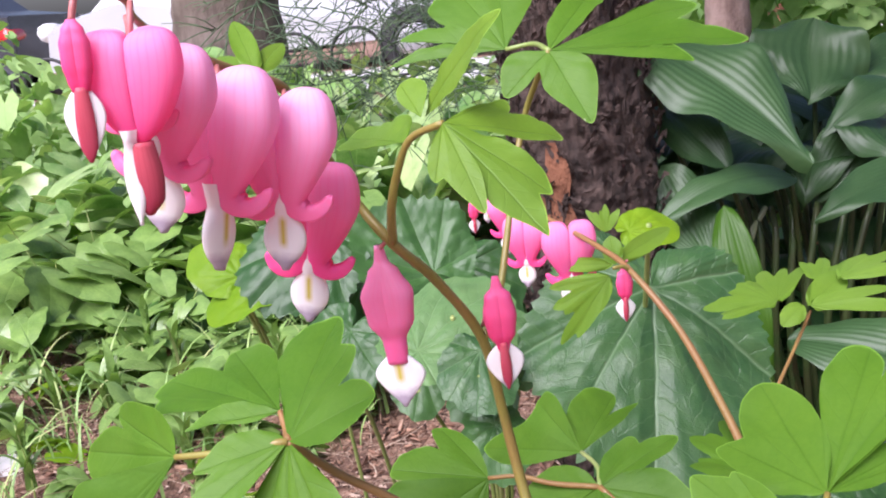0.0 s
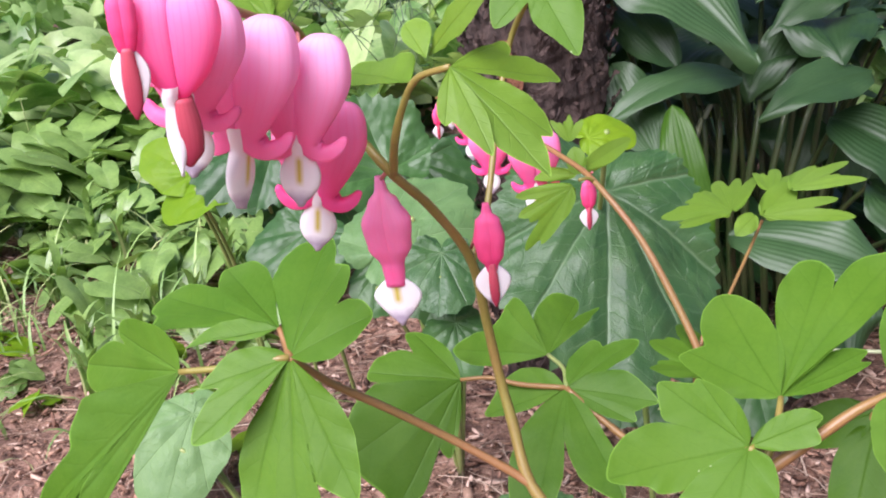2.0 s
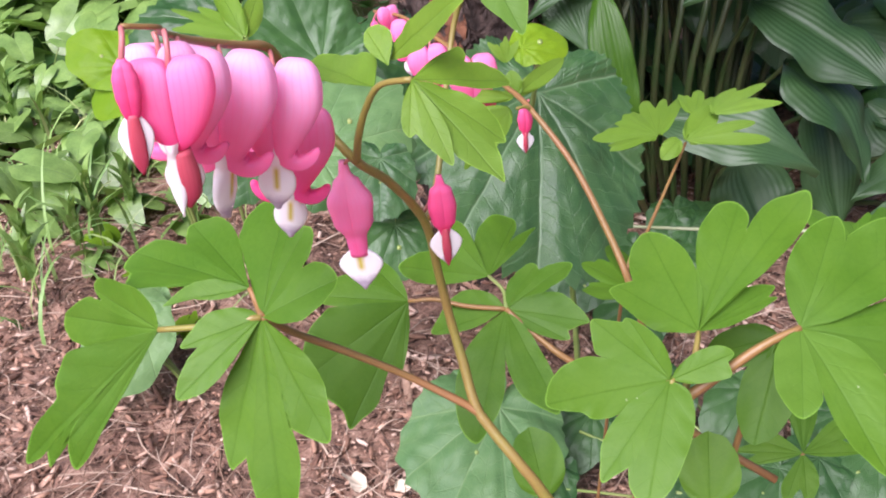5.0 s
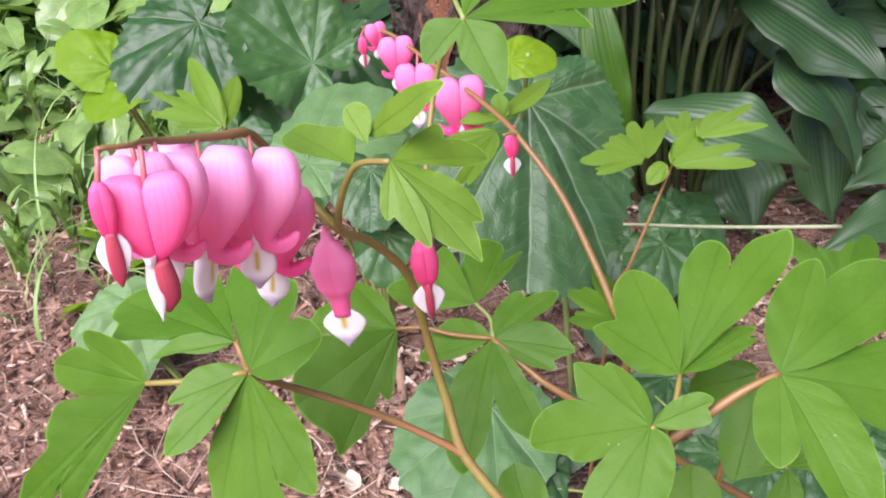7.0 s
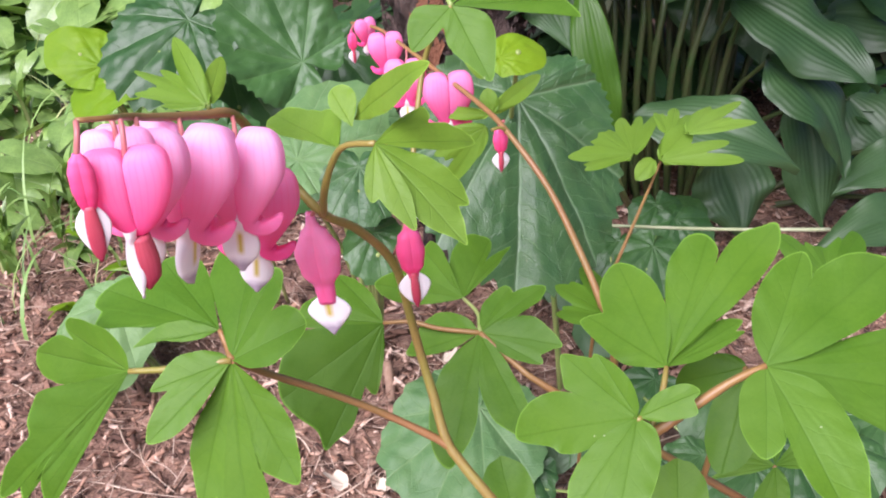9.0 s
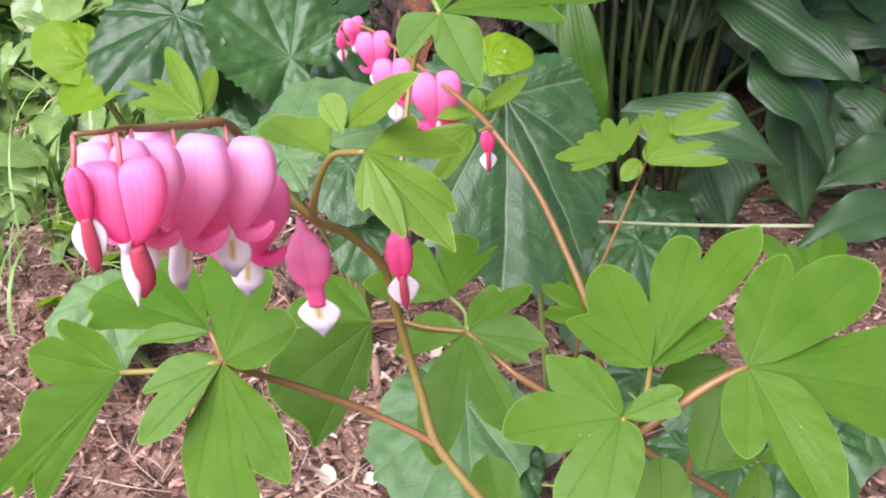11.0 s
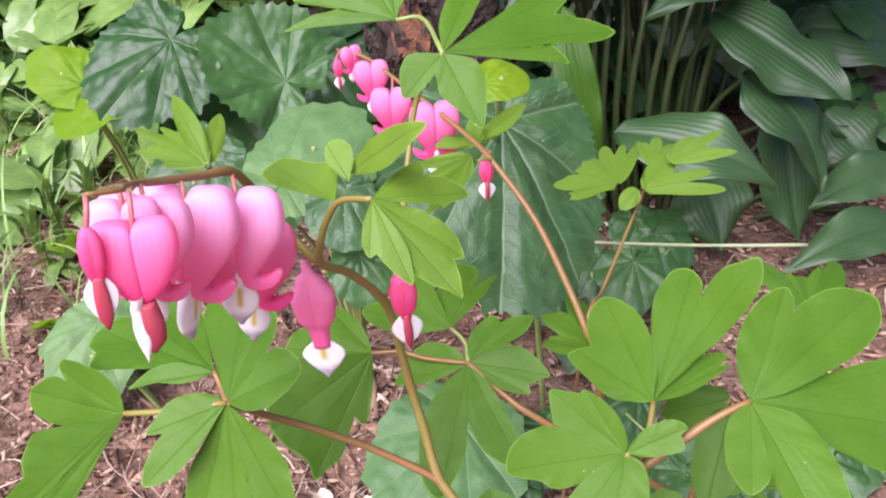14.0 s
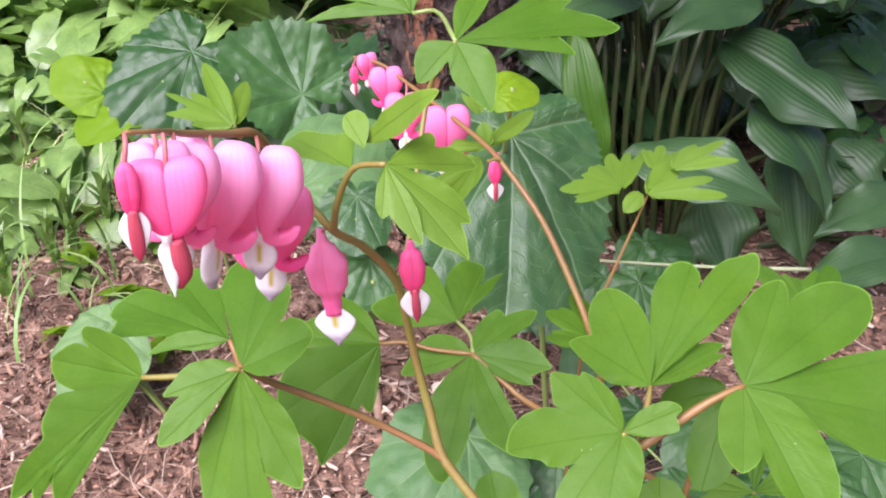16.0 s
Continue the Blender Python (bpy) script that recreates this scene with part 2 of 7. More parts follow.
def bark_material(name, dark, light, scale, moss=0.5):
    m, nt, p, out = material(name)
    tc = nt.nodes.new("ShaderNodeTexCoord")
    mp = nt.nodes.new("ShaderNodeMapping")
    mp.inputs["Scale"].default_value = (1.0, 1.0, 0.45)
    nt.links.new(tc.outputs["Object"], mp.inputs["Vector"])
    a = node(nt, "ShaderNodeTexNoise", Scale=scale, Detail=6.0, Roughness=0.65)
    b = node(nt, "ShaderNodeTexNoise", Scale=scale * 0.25, Detail=3.0, Roughness=0.5)
    c = noise_tex(nt, scale * 6, 3.0)
    for n in (a, b):
        nt.links.new(mp.outputs[0], n.inputs["Vector"])
    col = ramp(nt, a.outputs[0], ((0.36, dark), (0.62, light)))
    col = mix(nt, math_node(nt, "MULTIPLY", b.outputs[0], moss), col, (0.20, 0.13, 0.09))
    nt.links.new(col, p.inputs["Base Color"])
    p.inputs["Roughness"].default_value = 0.9
    bump(nt, math_node(nt, "ADD", a.outputs[0], math_node(nt, "MULTIPLY", c, 0.3)), 0.9, 0.012, p)
    return m


MAT_BARK = bark_material("shaggy bark", (0.010, 0.007, 0.006), (0.082, 0.055, 0.045), 90.0, 0.22)
MAT_BARK_GREY = bark_material("grey bark", (0.05, 0.042, 0.038), (0.15, 0.13, 0.115), 14.0)
MAT_BARK_PALE = bark_material("pale reddish bark", (0.20, 0.13, 0.11), (0.42, 0.30, 0.26), 20.0)
MAT_BARK_RED = bark_material("bare reddish wood", (0.13, 0.045, 0.018), (0.24, 0.095, 0.045), 50.0, 0.2)


def ground_material():
    m, nt, p, out = material("soil and mulch")
    big = noise_tex(nt, 5.0, 5.0)
    mid = noise_tex(nt, 45.0, 5.0, 0.65)
    fine = noise_tex(nt, 260.0, 4.0, 0.7)
    col = ramp(nt, math_node(nt, "ADD", math_node(nt, "MULTIPLY", mid, 0.6), math_node(nt, "MULTIPLY", fine, 0.4)),
               ((0.36, (0.022, 0.011, 0.008)), (0.5, (0.275, 0.152, 0.100)), (0.66, (0.56, 0.38, 0.27))))
    col = mix(nt, math_node(nt, "MULTIPLY", big, 0.4), col, (0.16, 0.11, 0.08))
    nt.links.new(col, p.inputs["Base Color"])
    p.inputs["Roughness"].default_value = 0.95
    bump(nt, math_node(nt, "ADD", math_node(nt, "MULTIPLY", mid, 0.7), math_node(nt, "MULTIPLY", fine, 0.5)), 0.8, 0.01, p)
    return m


def mixed_material(name, stops, rough=0.8, scale=80.0):
    """Pieces that differ one by one, with grain of their own."""
    m, nt, p, out = material(name)
    geo = nt.nodes.new("ShaderNodeNewGeometry")
    fine = noise_tex(nt, scale, 4.0)
    f = math_node(nt, "ADD", math_node(nt, "MULTIPLY", geo.outputs["Random Per Island"], 0.8), math_node(nt, "MULTIPLY", fine, 0.3))
    nt.links.new(ramp(nt, f, stops), p.inputs["Base Color"])
    p.inputs["Roughness"].default_value = rough
    bump(nt, fine, 0.5, 0.002, p)
    return m


MAT_GROUND = ground_material()
MAT_CHIP = mixed_material("wood chips", ((0.1, (0.024, 0.012, 0.008)), (0.40, (0.175, 0.088, 0.054)), (0.76, (0.41, 0.245, 0.160)), (1.0, (0.68, 0.53, 0.42))), 0.9, 260.0)
MAT_TWIG = mixed_material("dry twigs", ((0.1, (0.07, 0.038, 0.025)), (0.6, (0.25, 0.155, 0.10)), (0.97, (0.55, 0.44, 0.33))), 0.85, 200.0)
MAT_DEAD_LEAF = mixed_material("dead leaf", ((0.1, (0.38, 0.29, 0.2)), (0.6, (0.52, 0.44, 0.33)), (0.95, (0.62, 0.55, 0.45))), 0.8, 120.0)
MAT_GRASS = mixed_material("grass blades", ((0.1, (0.09, 0.19, 0.04)), (0.6, (0.2, 0.33, 0.08)), (0.95, (0.36, 0.40, 0.16))), 0.5, 60.0)


def plain(name, colour, rough=0.6, metal=0.0, scale=8.0, vary=0.25):
    m, nt, p, out = material(name)
    n = noise_tex(nt, scale, 5.0)
    dark = tuple(c * (1.0 - vary) for c in colour)
    nt.links.new(ramp(nt, n, ((0.3, dark), (0.7, colour))), p.inputs["Base Color"])
    p.inputs["Roughness"].default_value = rough
    p.inputs["Metallic"].default_value = metal
    return m


MAT_ASPHALT = plain("asphalt", (0.10, 0.10, 0.105), 0.9, 0.0, 3.0)
MAT_CONCRETE = plain("pale concrete", (0.52, 0.51, 0.49), 0.85, 0.0, 2.0, 0.15)
MAT_IRON = plain("black iron", (0.025, 0.025, 0.027), 0.5, 0.0, 30.0)
MAT_RUBBER = plain("tyre rubber", (0.02, 0.02, 0.022), 0.8)
MAT_RIM = plain("wheel alloy", (0.55, 0.55, 0.57), 0.35, 0.8)
MAT_CAR_GREY = plain("dark grey car paint", (0.06, 0.062, 0.07), 0.25, 0.3, 2.0, 0.1)
MAT_CAR_SILVER = plain("silver car paint", (0.55, 0.56, 0.58), 0.3, 0.4, 2.0, 0.1)
MAT_CAR_WHITE = plain("white car paint", (0.8, 0.8, 0.8), 0.3, 0.0, 2.0, 0.05)
MAT_CAR_GLASS = plain("dark car window", (0.03, 0.035, 0.04), 0.08, 0.0, 2.0, 0.1)
MAT_LAMP_RED = plain("red lamp glass", (0.45, 0.02, 0.02), 0.2, 0.0, 2.0, 0.1)


# ---- builders ----
def mesh_from(name, verts, faces, mat, uvs=None, smooth=True):
    me = bpy.data.meshes.new(name)
    me.from_pydata([tuple(v) for v in verts], [], faces)
    if uvs is not None:
        layer = me.uv_layers.new(name="UVMap")
        loops = np.empty(len(me.loops), dtype=np.int32)
        me.loops.foreach_get("vertex_index", loops)
        layer.data.foreach_set("uv", np.asarray(uvs, dtype=np.float32)[loops].ravel())
    if mat:
        me.materials.append(mat)
    if smooth:
        me.polygons.foreach_set("use_smooth", [True] * len(me.polygons))
    me.update()
    return me


def part(name, me, parent, label=""):
    """One mesh object under a thing or a part, in the parent's own space."""
    ob = new(name, me)
    ob.parent = parent
    if label:
        ob["label"] = label
    return ob


def thing(name, label, category, at=(0, 0, 0), group="", kind="", me=None):
    ob = new(name, me)
    ob.matrix_world = Matrix.Translation(at)
    ob.empty_display_size = 0.02
    return tagged(ob, label, category, group, kind)


def grid_faces(rows, cols, closed=False):
    faces = []
    for i in range(rows - 1):
        for j in range(cols if closed else cols - 1):
            k = (j + 1) % cols
            faces.append((i * cols + j, i * cols + k, (i + 1) * cols + k, (i + 1) * cols + j))
    return faces


def spline(points, n):
    """A smooth line through a few points."""
    p = np.array(points, dtype=float)
    p = np.vstack([2 * p[0] - p[1], p, 2 * p[-1] - p[-2]])
    out = []
    spans = len(p) - 3
    for s in np.linspace(0, spans, n):
        i = min(int(s), spans - 1)
        t = s - i
        a, b, c, d = p[i:i + 4]
        out.append(0.5 * (2 * b + (c - a) * t + (2 * a - 5 * b + 4 * c - d) * t * t + (3 * b - a - 3 * c + d) * t ** 3))
    return np.array(out)


def tube_data(points, r0, r1, n=24, sides=8, wobble=0.0, flat=1.0, seed=0):
    line = spline(points, n) if len(points) > 2 else np.linspace(points[0], points[-1], n)
    rng = np.random.default_rng(seed)
    tangent = np.gradient(line, axis=0)
    tangent /= np.linalg.norm(tangent, axis=1)[:, None] + 1e-12
    ref = np.array((0.0, 0.0, 1.0)) if abs(tangent[0][2]) < 0.9 else np.array((1.0, 0.0, 0.0))
    side = np.cross(tangent[0], ref)
    side /= np.linalg.norm(side)
    verts, uvs = [], []
    for i, (p, t) in enumerate(zip(line, tangent)):
        side = side - t * (side @ t)
        side /= np.linalg.norm(side)
        up = np.cross(side, t)
        f = i / (n - 1)
        r = (r0 + (r1 - r0) * f) * (1 + wobble * rng.normal())
        for j in range(sides):
            a = 2 * math.pi * j / sides
            verts.append(p + r * (math.cos(a) * side + flat * math.sin(a) * up))
            uvs.append((j / sides, f))
    faces = grid_faces(n, sides, True)
    faces.append(tuple(range(sides))[::-1])
    faces.append(tuple(range((n - 1) * sides, n * sides)))
    return verts, faces, uvs


def tube(name, points, r0, r1, mat, n=24, sides=8, wobble=0.03, seed=0):
    v, f, u = tube_data(points, r0, r1, n, sides, wobble, 1.0, seed)
    return mesh_from(name, v, f, mat, u)


def joined(name, pieces, mat, smooth=True):
    verts, faces, uvs = [], [], []
    for v, f, u in pieces:
        k = len(verts)
        verts.extend(v)
        uvs.extend(u)
        faces.extend(tuple(i + k for i in q) for q in f)
    return mesh_from(name, verts, faces, mat, uvs, smooth)


def axes(u, n):
    """Columns: ahead along the leaf, across it, and its upper side."""
    n = Vector(n).normalized()
    u = Vector(u)
    u = (u - n * u.dot(n)).normalized()
    return u, n.cross(u), n


def lobed_data(base, u, n, lobes, seed=0, fold=0.05, droop=0.14, ripple=0.024, n_a=150, n_r=9, teeth=0.0, n_teeth=0, fill=0.84, slit=0.2, tip=0.03):
    """A lobed leaflet. Each lobe is (degrees from the leaflet's axis, length, width), an oval that grows out of the leaflet's foot;
    the blade is their union, hollowed along each midrib, drooping outwards and waved at its edge."""
    rng = np.random.default_rng(seed)
    ex, ey, ez = axes(u, n)
    ang = np.array([radians(a) for a, _, _ in lobes])
    length = np.array([b for _, b, _ in lobes])
    width = np.array([c for _, _, c in lobes])
    big = length.max()
    lo, hi = ang.min() - radians(84), ang.max() + radians(84)
    theta = np.linspace(lo, hi, n_a)
    order = np.argsort(ang)
    phase = rng.uniform(0, 6.28, 4)
    base = Vector(base)
    verts, uvs = [base], [(0.0, 0.0)]
    for th in theta:
        phi = th - ang
        ok = np.abs(phi) < radians(86)
        c, s = np.cos(phi), np.sin(phi)
        k = length / width
        # oval with its widest part beyond the middle and a short point
        r_all = np.where(ok, length * c / (c * c + (k * s) ** 2 * (0.78 + 0.22 * c)), 0.0)
        r_all = r_all * (1 + tip * np.exp(-np.abs(phi) / 0.08))
        i = int(np.argmax(r_all))
        r_max = max(r_all[i], big * 0.012)
        if ang.min() < th < ang.max():
            r_max = max(r_max, fill * float(np.interp(th, ang[order], length[order])))
        for m in range(len(order) - 1):
            a0, a1 = ang[order[m]], ang[order[m + 1]]
            if a1 - a0 > 0.12:
                mid = a0 + (a1 - a0) * length[order[m + 1]] / (length[order[m]] + length[order[m + 1]])
                r_max *= 1 - slit * math.exp(-((th - mid) / 0.05) ** 2)
        if n_teeth:
            r_max *= 1 + teeth * (abs(math.sin(th * n_teeth)) - 0.5)
        r_max *= 1 + 0.012 * math.sin(9 * th + phase[0]) + 0.008 * math.sin(23 * th + phase[1])
        for q in range(1, n_r + 1):
            f = q / n_r
            r = r_max * f
            along, lat = r * math.cos(phi[i]), r * math.sin(phi[i])
            z = fold * abs(lat) * (0.6 + 0.4 * f) - droop * r * r / big
            z += ripple * big * f * f * (math.sin(5 * th + phase[2]) + 0.6 * math.sin(11 * th + phase[3]))
            x, y = r * math.cos(th), r * math.sin(th)
            verts.append(base + ex * x + ey * y + ez * z)
            uvs.append((lat / width[i], along / length[i]))
    faces = []
    for a in range(n_a - 1):
        o, p = 1 + a * n_r, 1 + (a + 1) * n_r
        faces.append((0, o, p))
        for q in range(n_r - 1):
            faces.append((o + q, o + q + 1, p + q + 1, p + q))
    return verts, faces, uvs


def edge_line(edge, step=6):
    """A leaf's outline in its own plane: smooth between the bearings given, with a sharp cut at each notch (reach below 0)."""
    pts = [(0.0, 0.0)] + [(abs(r) * 0.001 * math.cos(radians(a)), abs(r) * 0.001 * math.sin(radians(a))) for a, r in edge] + [(0.0, 0.0)]
    cuts = [0] + [i + 1 for i, (a, r) in enumerate(edge) if r < 0] + [len(pts) - 1]
    line = []
    for i, j in zip(cuts, cuts[1:]):
        run = spline(pts[i:j + 1], (j - i) * step + 1)
        line.extend(run[:-1])
    return np.array(line[1:])


def leaflet(parent, mat, base, u, n, edge, seed=0, label="", droop=0.10, wave=0.035):
    """A leaflet of free outline. edge: (bearing in degrees from its axis, reach in millimetres), one after another round the blade;
    a reach below 0 is a cut between two lobes. A vein runs to the end of each lobe; the blade sinks along it, droops and is waved."""
    ex, ey, ez = axes(u, n)
    base = Vector(base)
    line = edge_line(edge)
    reach = [abs(r) for a, r in edge]
    big = max(reach) * 0.001
    tips = [radians(edge[i][0]) for i in range(1, len(edge) - 1) if reach[i] > reach[i - 1] and reach[i] >= reach[i + 1]]
    length = [reach[i] * 0.001 for i in range(1, len(edge) - 1) if reach[i] > reach[i - 1] and reach[i] >= reach[i + 1]]
    rings = (0.06, 0.14, 0.24, 0.35, 0.46, 0.57, 0.68, 0.79, 0.88, 0.95, 0.985, 1.0)
    verts, uvs, rims = [base], [(0.0, 0.0)], [(0.0, 0.0)]
    for x1, y1 in line:
        for f in rings:
            x, y = x1 * f, y1 * f
            r, th = math.hypot(x, y), math.atan2(y, x)
            k = min(range(len(tips)), key=lambda i: abs(th - tips[i]) * (1.0 + 0.15 * big / length[i]))
            lat, along = r * math.sin(th - tips[k]), r * math.cos(th - tips[k])
            z = 0.9 * big * (0.06 * min(abs(lat) / big, 0.22) - droop * (r / big) ** 2)
            z += wave * big * f * (noise.noise((x / big * 2.6 + seed, y / big * 2.6, seed * 0.37)) + 0.5 * f * noise.noise((x / big * 6.5, y / big * 6.5 + seed, 4.0)))
            z += 0.010 * big * abs(math.sin((along - 0.6 * abs(lat)) / big * 17.0)) * min(1.0, 9 * abs(lat) / big)
            verts.append(base + ex * x + ey * y + ez * z)
            uvs.append((lat / (0.5 * length[k]), along / length[k]))
            rims.append((f, 0.0))
    m = len(rings)
    faces = []
    for a in range(len(line) - 1):
        o, p = 1 + a * m, 1 + (a + 1) * m
        faces.append((0, o, p))
        faces.extend((o + q, o + q + 1, p + q + 1, p + q) for q in range(m - 1))
    me = mesh_from("leaflet", verts, faces, mat, uvs)
    layer = me.uv_layers.new(name="rim")
    loops = np.empty(len(me.loops), dtype=np.int32)
    me.loops.foreach_get("vertex_index", loops)
    layer.data.foreach_set("uv", np.asarray(rims, dtype=np.float32)[loops].ravel())
    return part("leaflet", me, parent, label)


def lobed_leaflet(parent, mat, base, u, n, lobes, seed=0, label="", **more):
    v, f, uv = lobed_data(base, u, n, lobes, seed, **more)
    return part("leaflet", mesh_from("leaflet", v, f, mat, uv), parent, label)


def round_data(centre, u, n, radius, stretch=1.0, n_teeth=22, teeth=0.05, dish=0.2, seed=0, sinus=0.75, point=0.0, n_a=None, n_r=22):
    """A broad, toothed, heart-shaped leaf: main veins fan out from the stalk, sunk into the blade, which puffs up between them and their branches."""
    rng = np.random.default_rng(seed)
    ex, ey, ez = axes(u, n)
    foot = Vector(centre) - ex * (0.76 * radius * stretch)
    ph = rng.uniform(0, 6.28, 5)
    keys = (0, 20, 45, 80, 115, 145, 165, 176, 180)
    tip = 1.80 + 1.2 * point
    far = (tip * stretch, (1.68 + 0.3 * point) * stretch, 1.44 * (0.4 + 0.6 * stretch), 1.12, 0.86, 0.62 + 0.1 * sinus, 0.46 + 0.16 * sinus, 0.30, 0.16)
    fan = (-108, -60, -28, 0, 28, 60, 108)
    n_a = n_a or max(90, n_teeth * 5)
    verts, uvs = [foot], [(0.0, 0.0)]
    for i in range(n_a):
        deg = -179.0 + 358.0 * i / (n_a - 1)
        th = radians(deg)
        r_max = radius * float(np.interp(abs(deg), keys, far))
        saw = (abs(deg) / 180.0 * n_teeth * 0.5 + 0.1 * math.sin(3 * th + ph[0])) % 1.0
        r_max *= 1 + teeth * 1.5 * (abs(saw - 0.35) * 1.3 - 0.3) + 0.035 * math.sin(4 * th + ph[1]) + 0.02 * math.sin(9 * th + ph[2])
        k = min(fan, key=lambda a: abs(a - deg))
        for q in range(1, n_r + 1):
            f = (q / n_r) ** 0.85
            r = r_max * f
            x, y = r * math.cos(th), r * math.sin(th)
            lat, along = r * math.sin(th - radians(k)), r * math.cos(th - radians(k))
            w = abs(lat) / radius
            z = 0.04 * radius * min(1.0, w * 6.5) * min(1.0, 2.5 * f) - dish * r * r / radius
            z += 0.015 * radius * abs(math.sin((along / radius - 0.7 * w) * 11.0)) * min(1.0, 7 * w)
            z += radius * f * f * (0.09 * math.sin(3 * th + ph[3]) + 0.05 * math.sin(7 * th + ph[4]))
            z += 0.07 * radius * noise.noise((x / radius * 2.2, y / radius * 2.2, seed * 1.7)) + 0.018 * radius * noise.noise((x / radius * 9, y / radius * 7, seed * 2.9))
            verts.append(foot + ex * x + ey * y + ez * z)
            uvs.append((lat / radius * 0.9, along / radius * 0.75))
    faces = []
    for i in range(n_a - 1):
        o, p = 1 + i * n_r, 1 + (i + 1) * n_r
        faces.append((0, o, p))
        faces.extend((o + q, o + q + 1, p + q + 1, p + q) for q in range(n_r - 1))
    return verts, faces, uvs


def ribbed_data(base, tip, n, width, arch=0.15, ribs=14, relief=0.005, seed=0, n_l=34, n_w=57, roll=0.12, neck=0.0):
    """A broad blade with sunken lengthwise veins that run together at foot and tip, arching from foot to tip, its edges waved and its tip drawn out."""
    rng = np.random.default_rng(seed)
    base, tip = Vector(base), Vector(tip)
    ex, ey, ez = axes(tip - base, n)
    span = (tip - base).length
    ph = rng.uniform(0, 6.28, 5)
    twist = rng.normal() * 0.22
    verts, uvs = [], []
    for i in range(n_l):
        t = i / (n_l - 1)
        w = width * 0.5 * math.sin(math.pi * t ** 0.75) ** 0.72 * (1.0 if t < 0.62 else 1 - 0.55 * ((t - 0.62) / 0.38) ** 1.3) + 0.0008
        lift = arch * span * 4 * t * (1 - t)
        open_ = math.sin(math.pi * min(1, t * 1.05 + 0.02)) ** 0.5
        for j in range(n_w):
            s = 2 * j / (n_w - 1) - 1
            side = abs(s)
            z = lift + width * relief * (abs(math.cos(s * math.pi * ribs * 0.5)) * 2 - 1) * (1 - 0.3 * side) * open_
            z += width * (0.22 * side - roll * 1.4 * s * s) * open_
            z += width * s * s * (0.05 * math.sin(7 * t + ph[0]) + 0.075 * math.sin(11 * t + ph[1] + (2.0 if s > 0 else 0)) + 0.03 * math.sin(23 * t + ph[2] + s))
            z += w * s * twist * t + 0.05 * width * math.sin(5 * t + ph[3])
            y = w * s + 0.06 * width * math.sin(4.5 * t + ph[4]) * t
            verts.append(base + ex * (span * t) + ey * y + ez * z)
            uvs.append((s, t))
    return verts, grid_faces(n_l, n_w), uvs


def shell_data(rows, sides=16, seam=False):
    """Rings one below another: each row is (z, middle x, half width, half depth)."""
    verts, uvs = [], []
    top, bottom = rows[0][0], rows[-1][0]
    for z, x, a, b in rows:
        for j in range(sides):
            q = 2 * math.pi * j / sides
            c, s = math.cos(q), math.sin(q)
            y = b * math.copysign(abs(s) ** (0.22 if c < 0 and seam else 0.9), s)
            verts.append((x + a * c, y, z))
            uvs.append((j / sides, (top - z) / (top - bottom)))
    faces = grid_faces(len(rows), sides, True)
    faces.append(tuple(range(sides))[::-1])
    faces.append(tuple(range((len(rows) - 1) * sides, len(rows) * sides)))
    return verts, faces, uvs


def scaled(data, k, mirror=False):
    v, f, u = data
    sx = -k if mirror else k
    v = [(p[0] * sx, p[1] * k, p[2] * k) for p in v]
    if mirror:
        f = [q[::-1] for q in f]
    return v, f, u


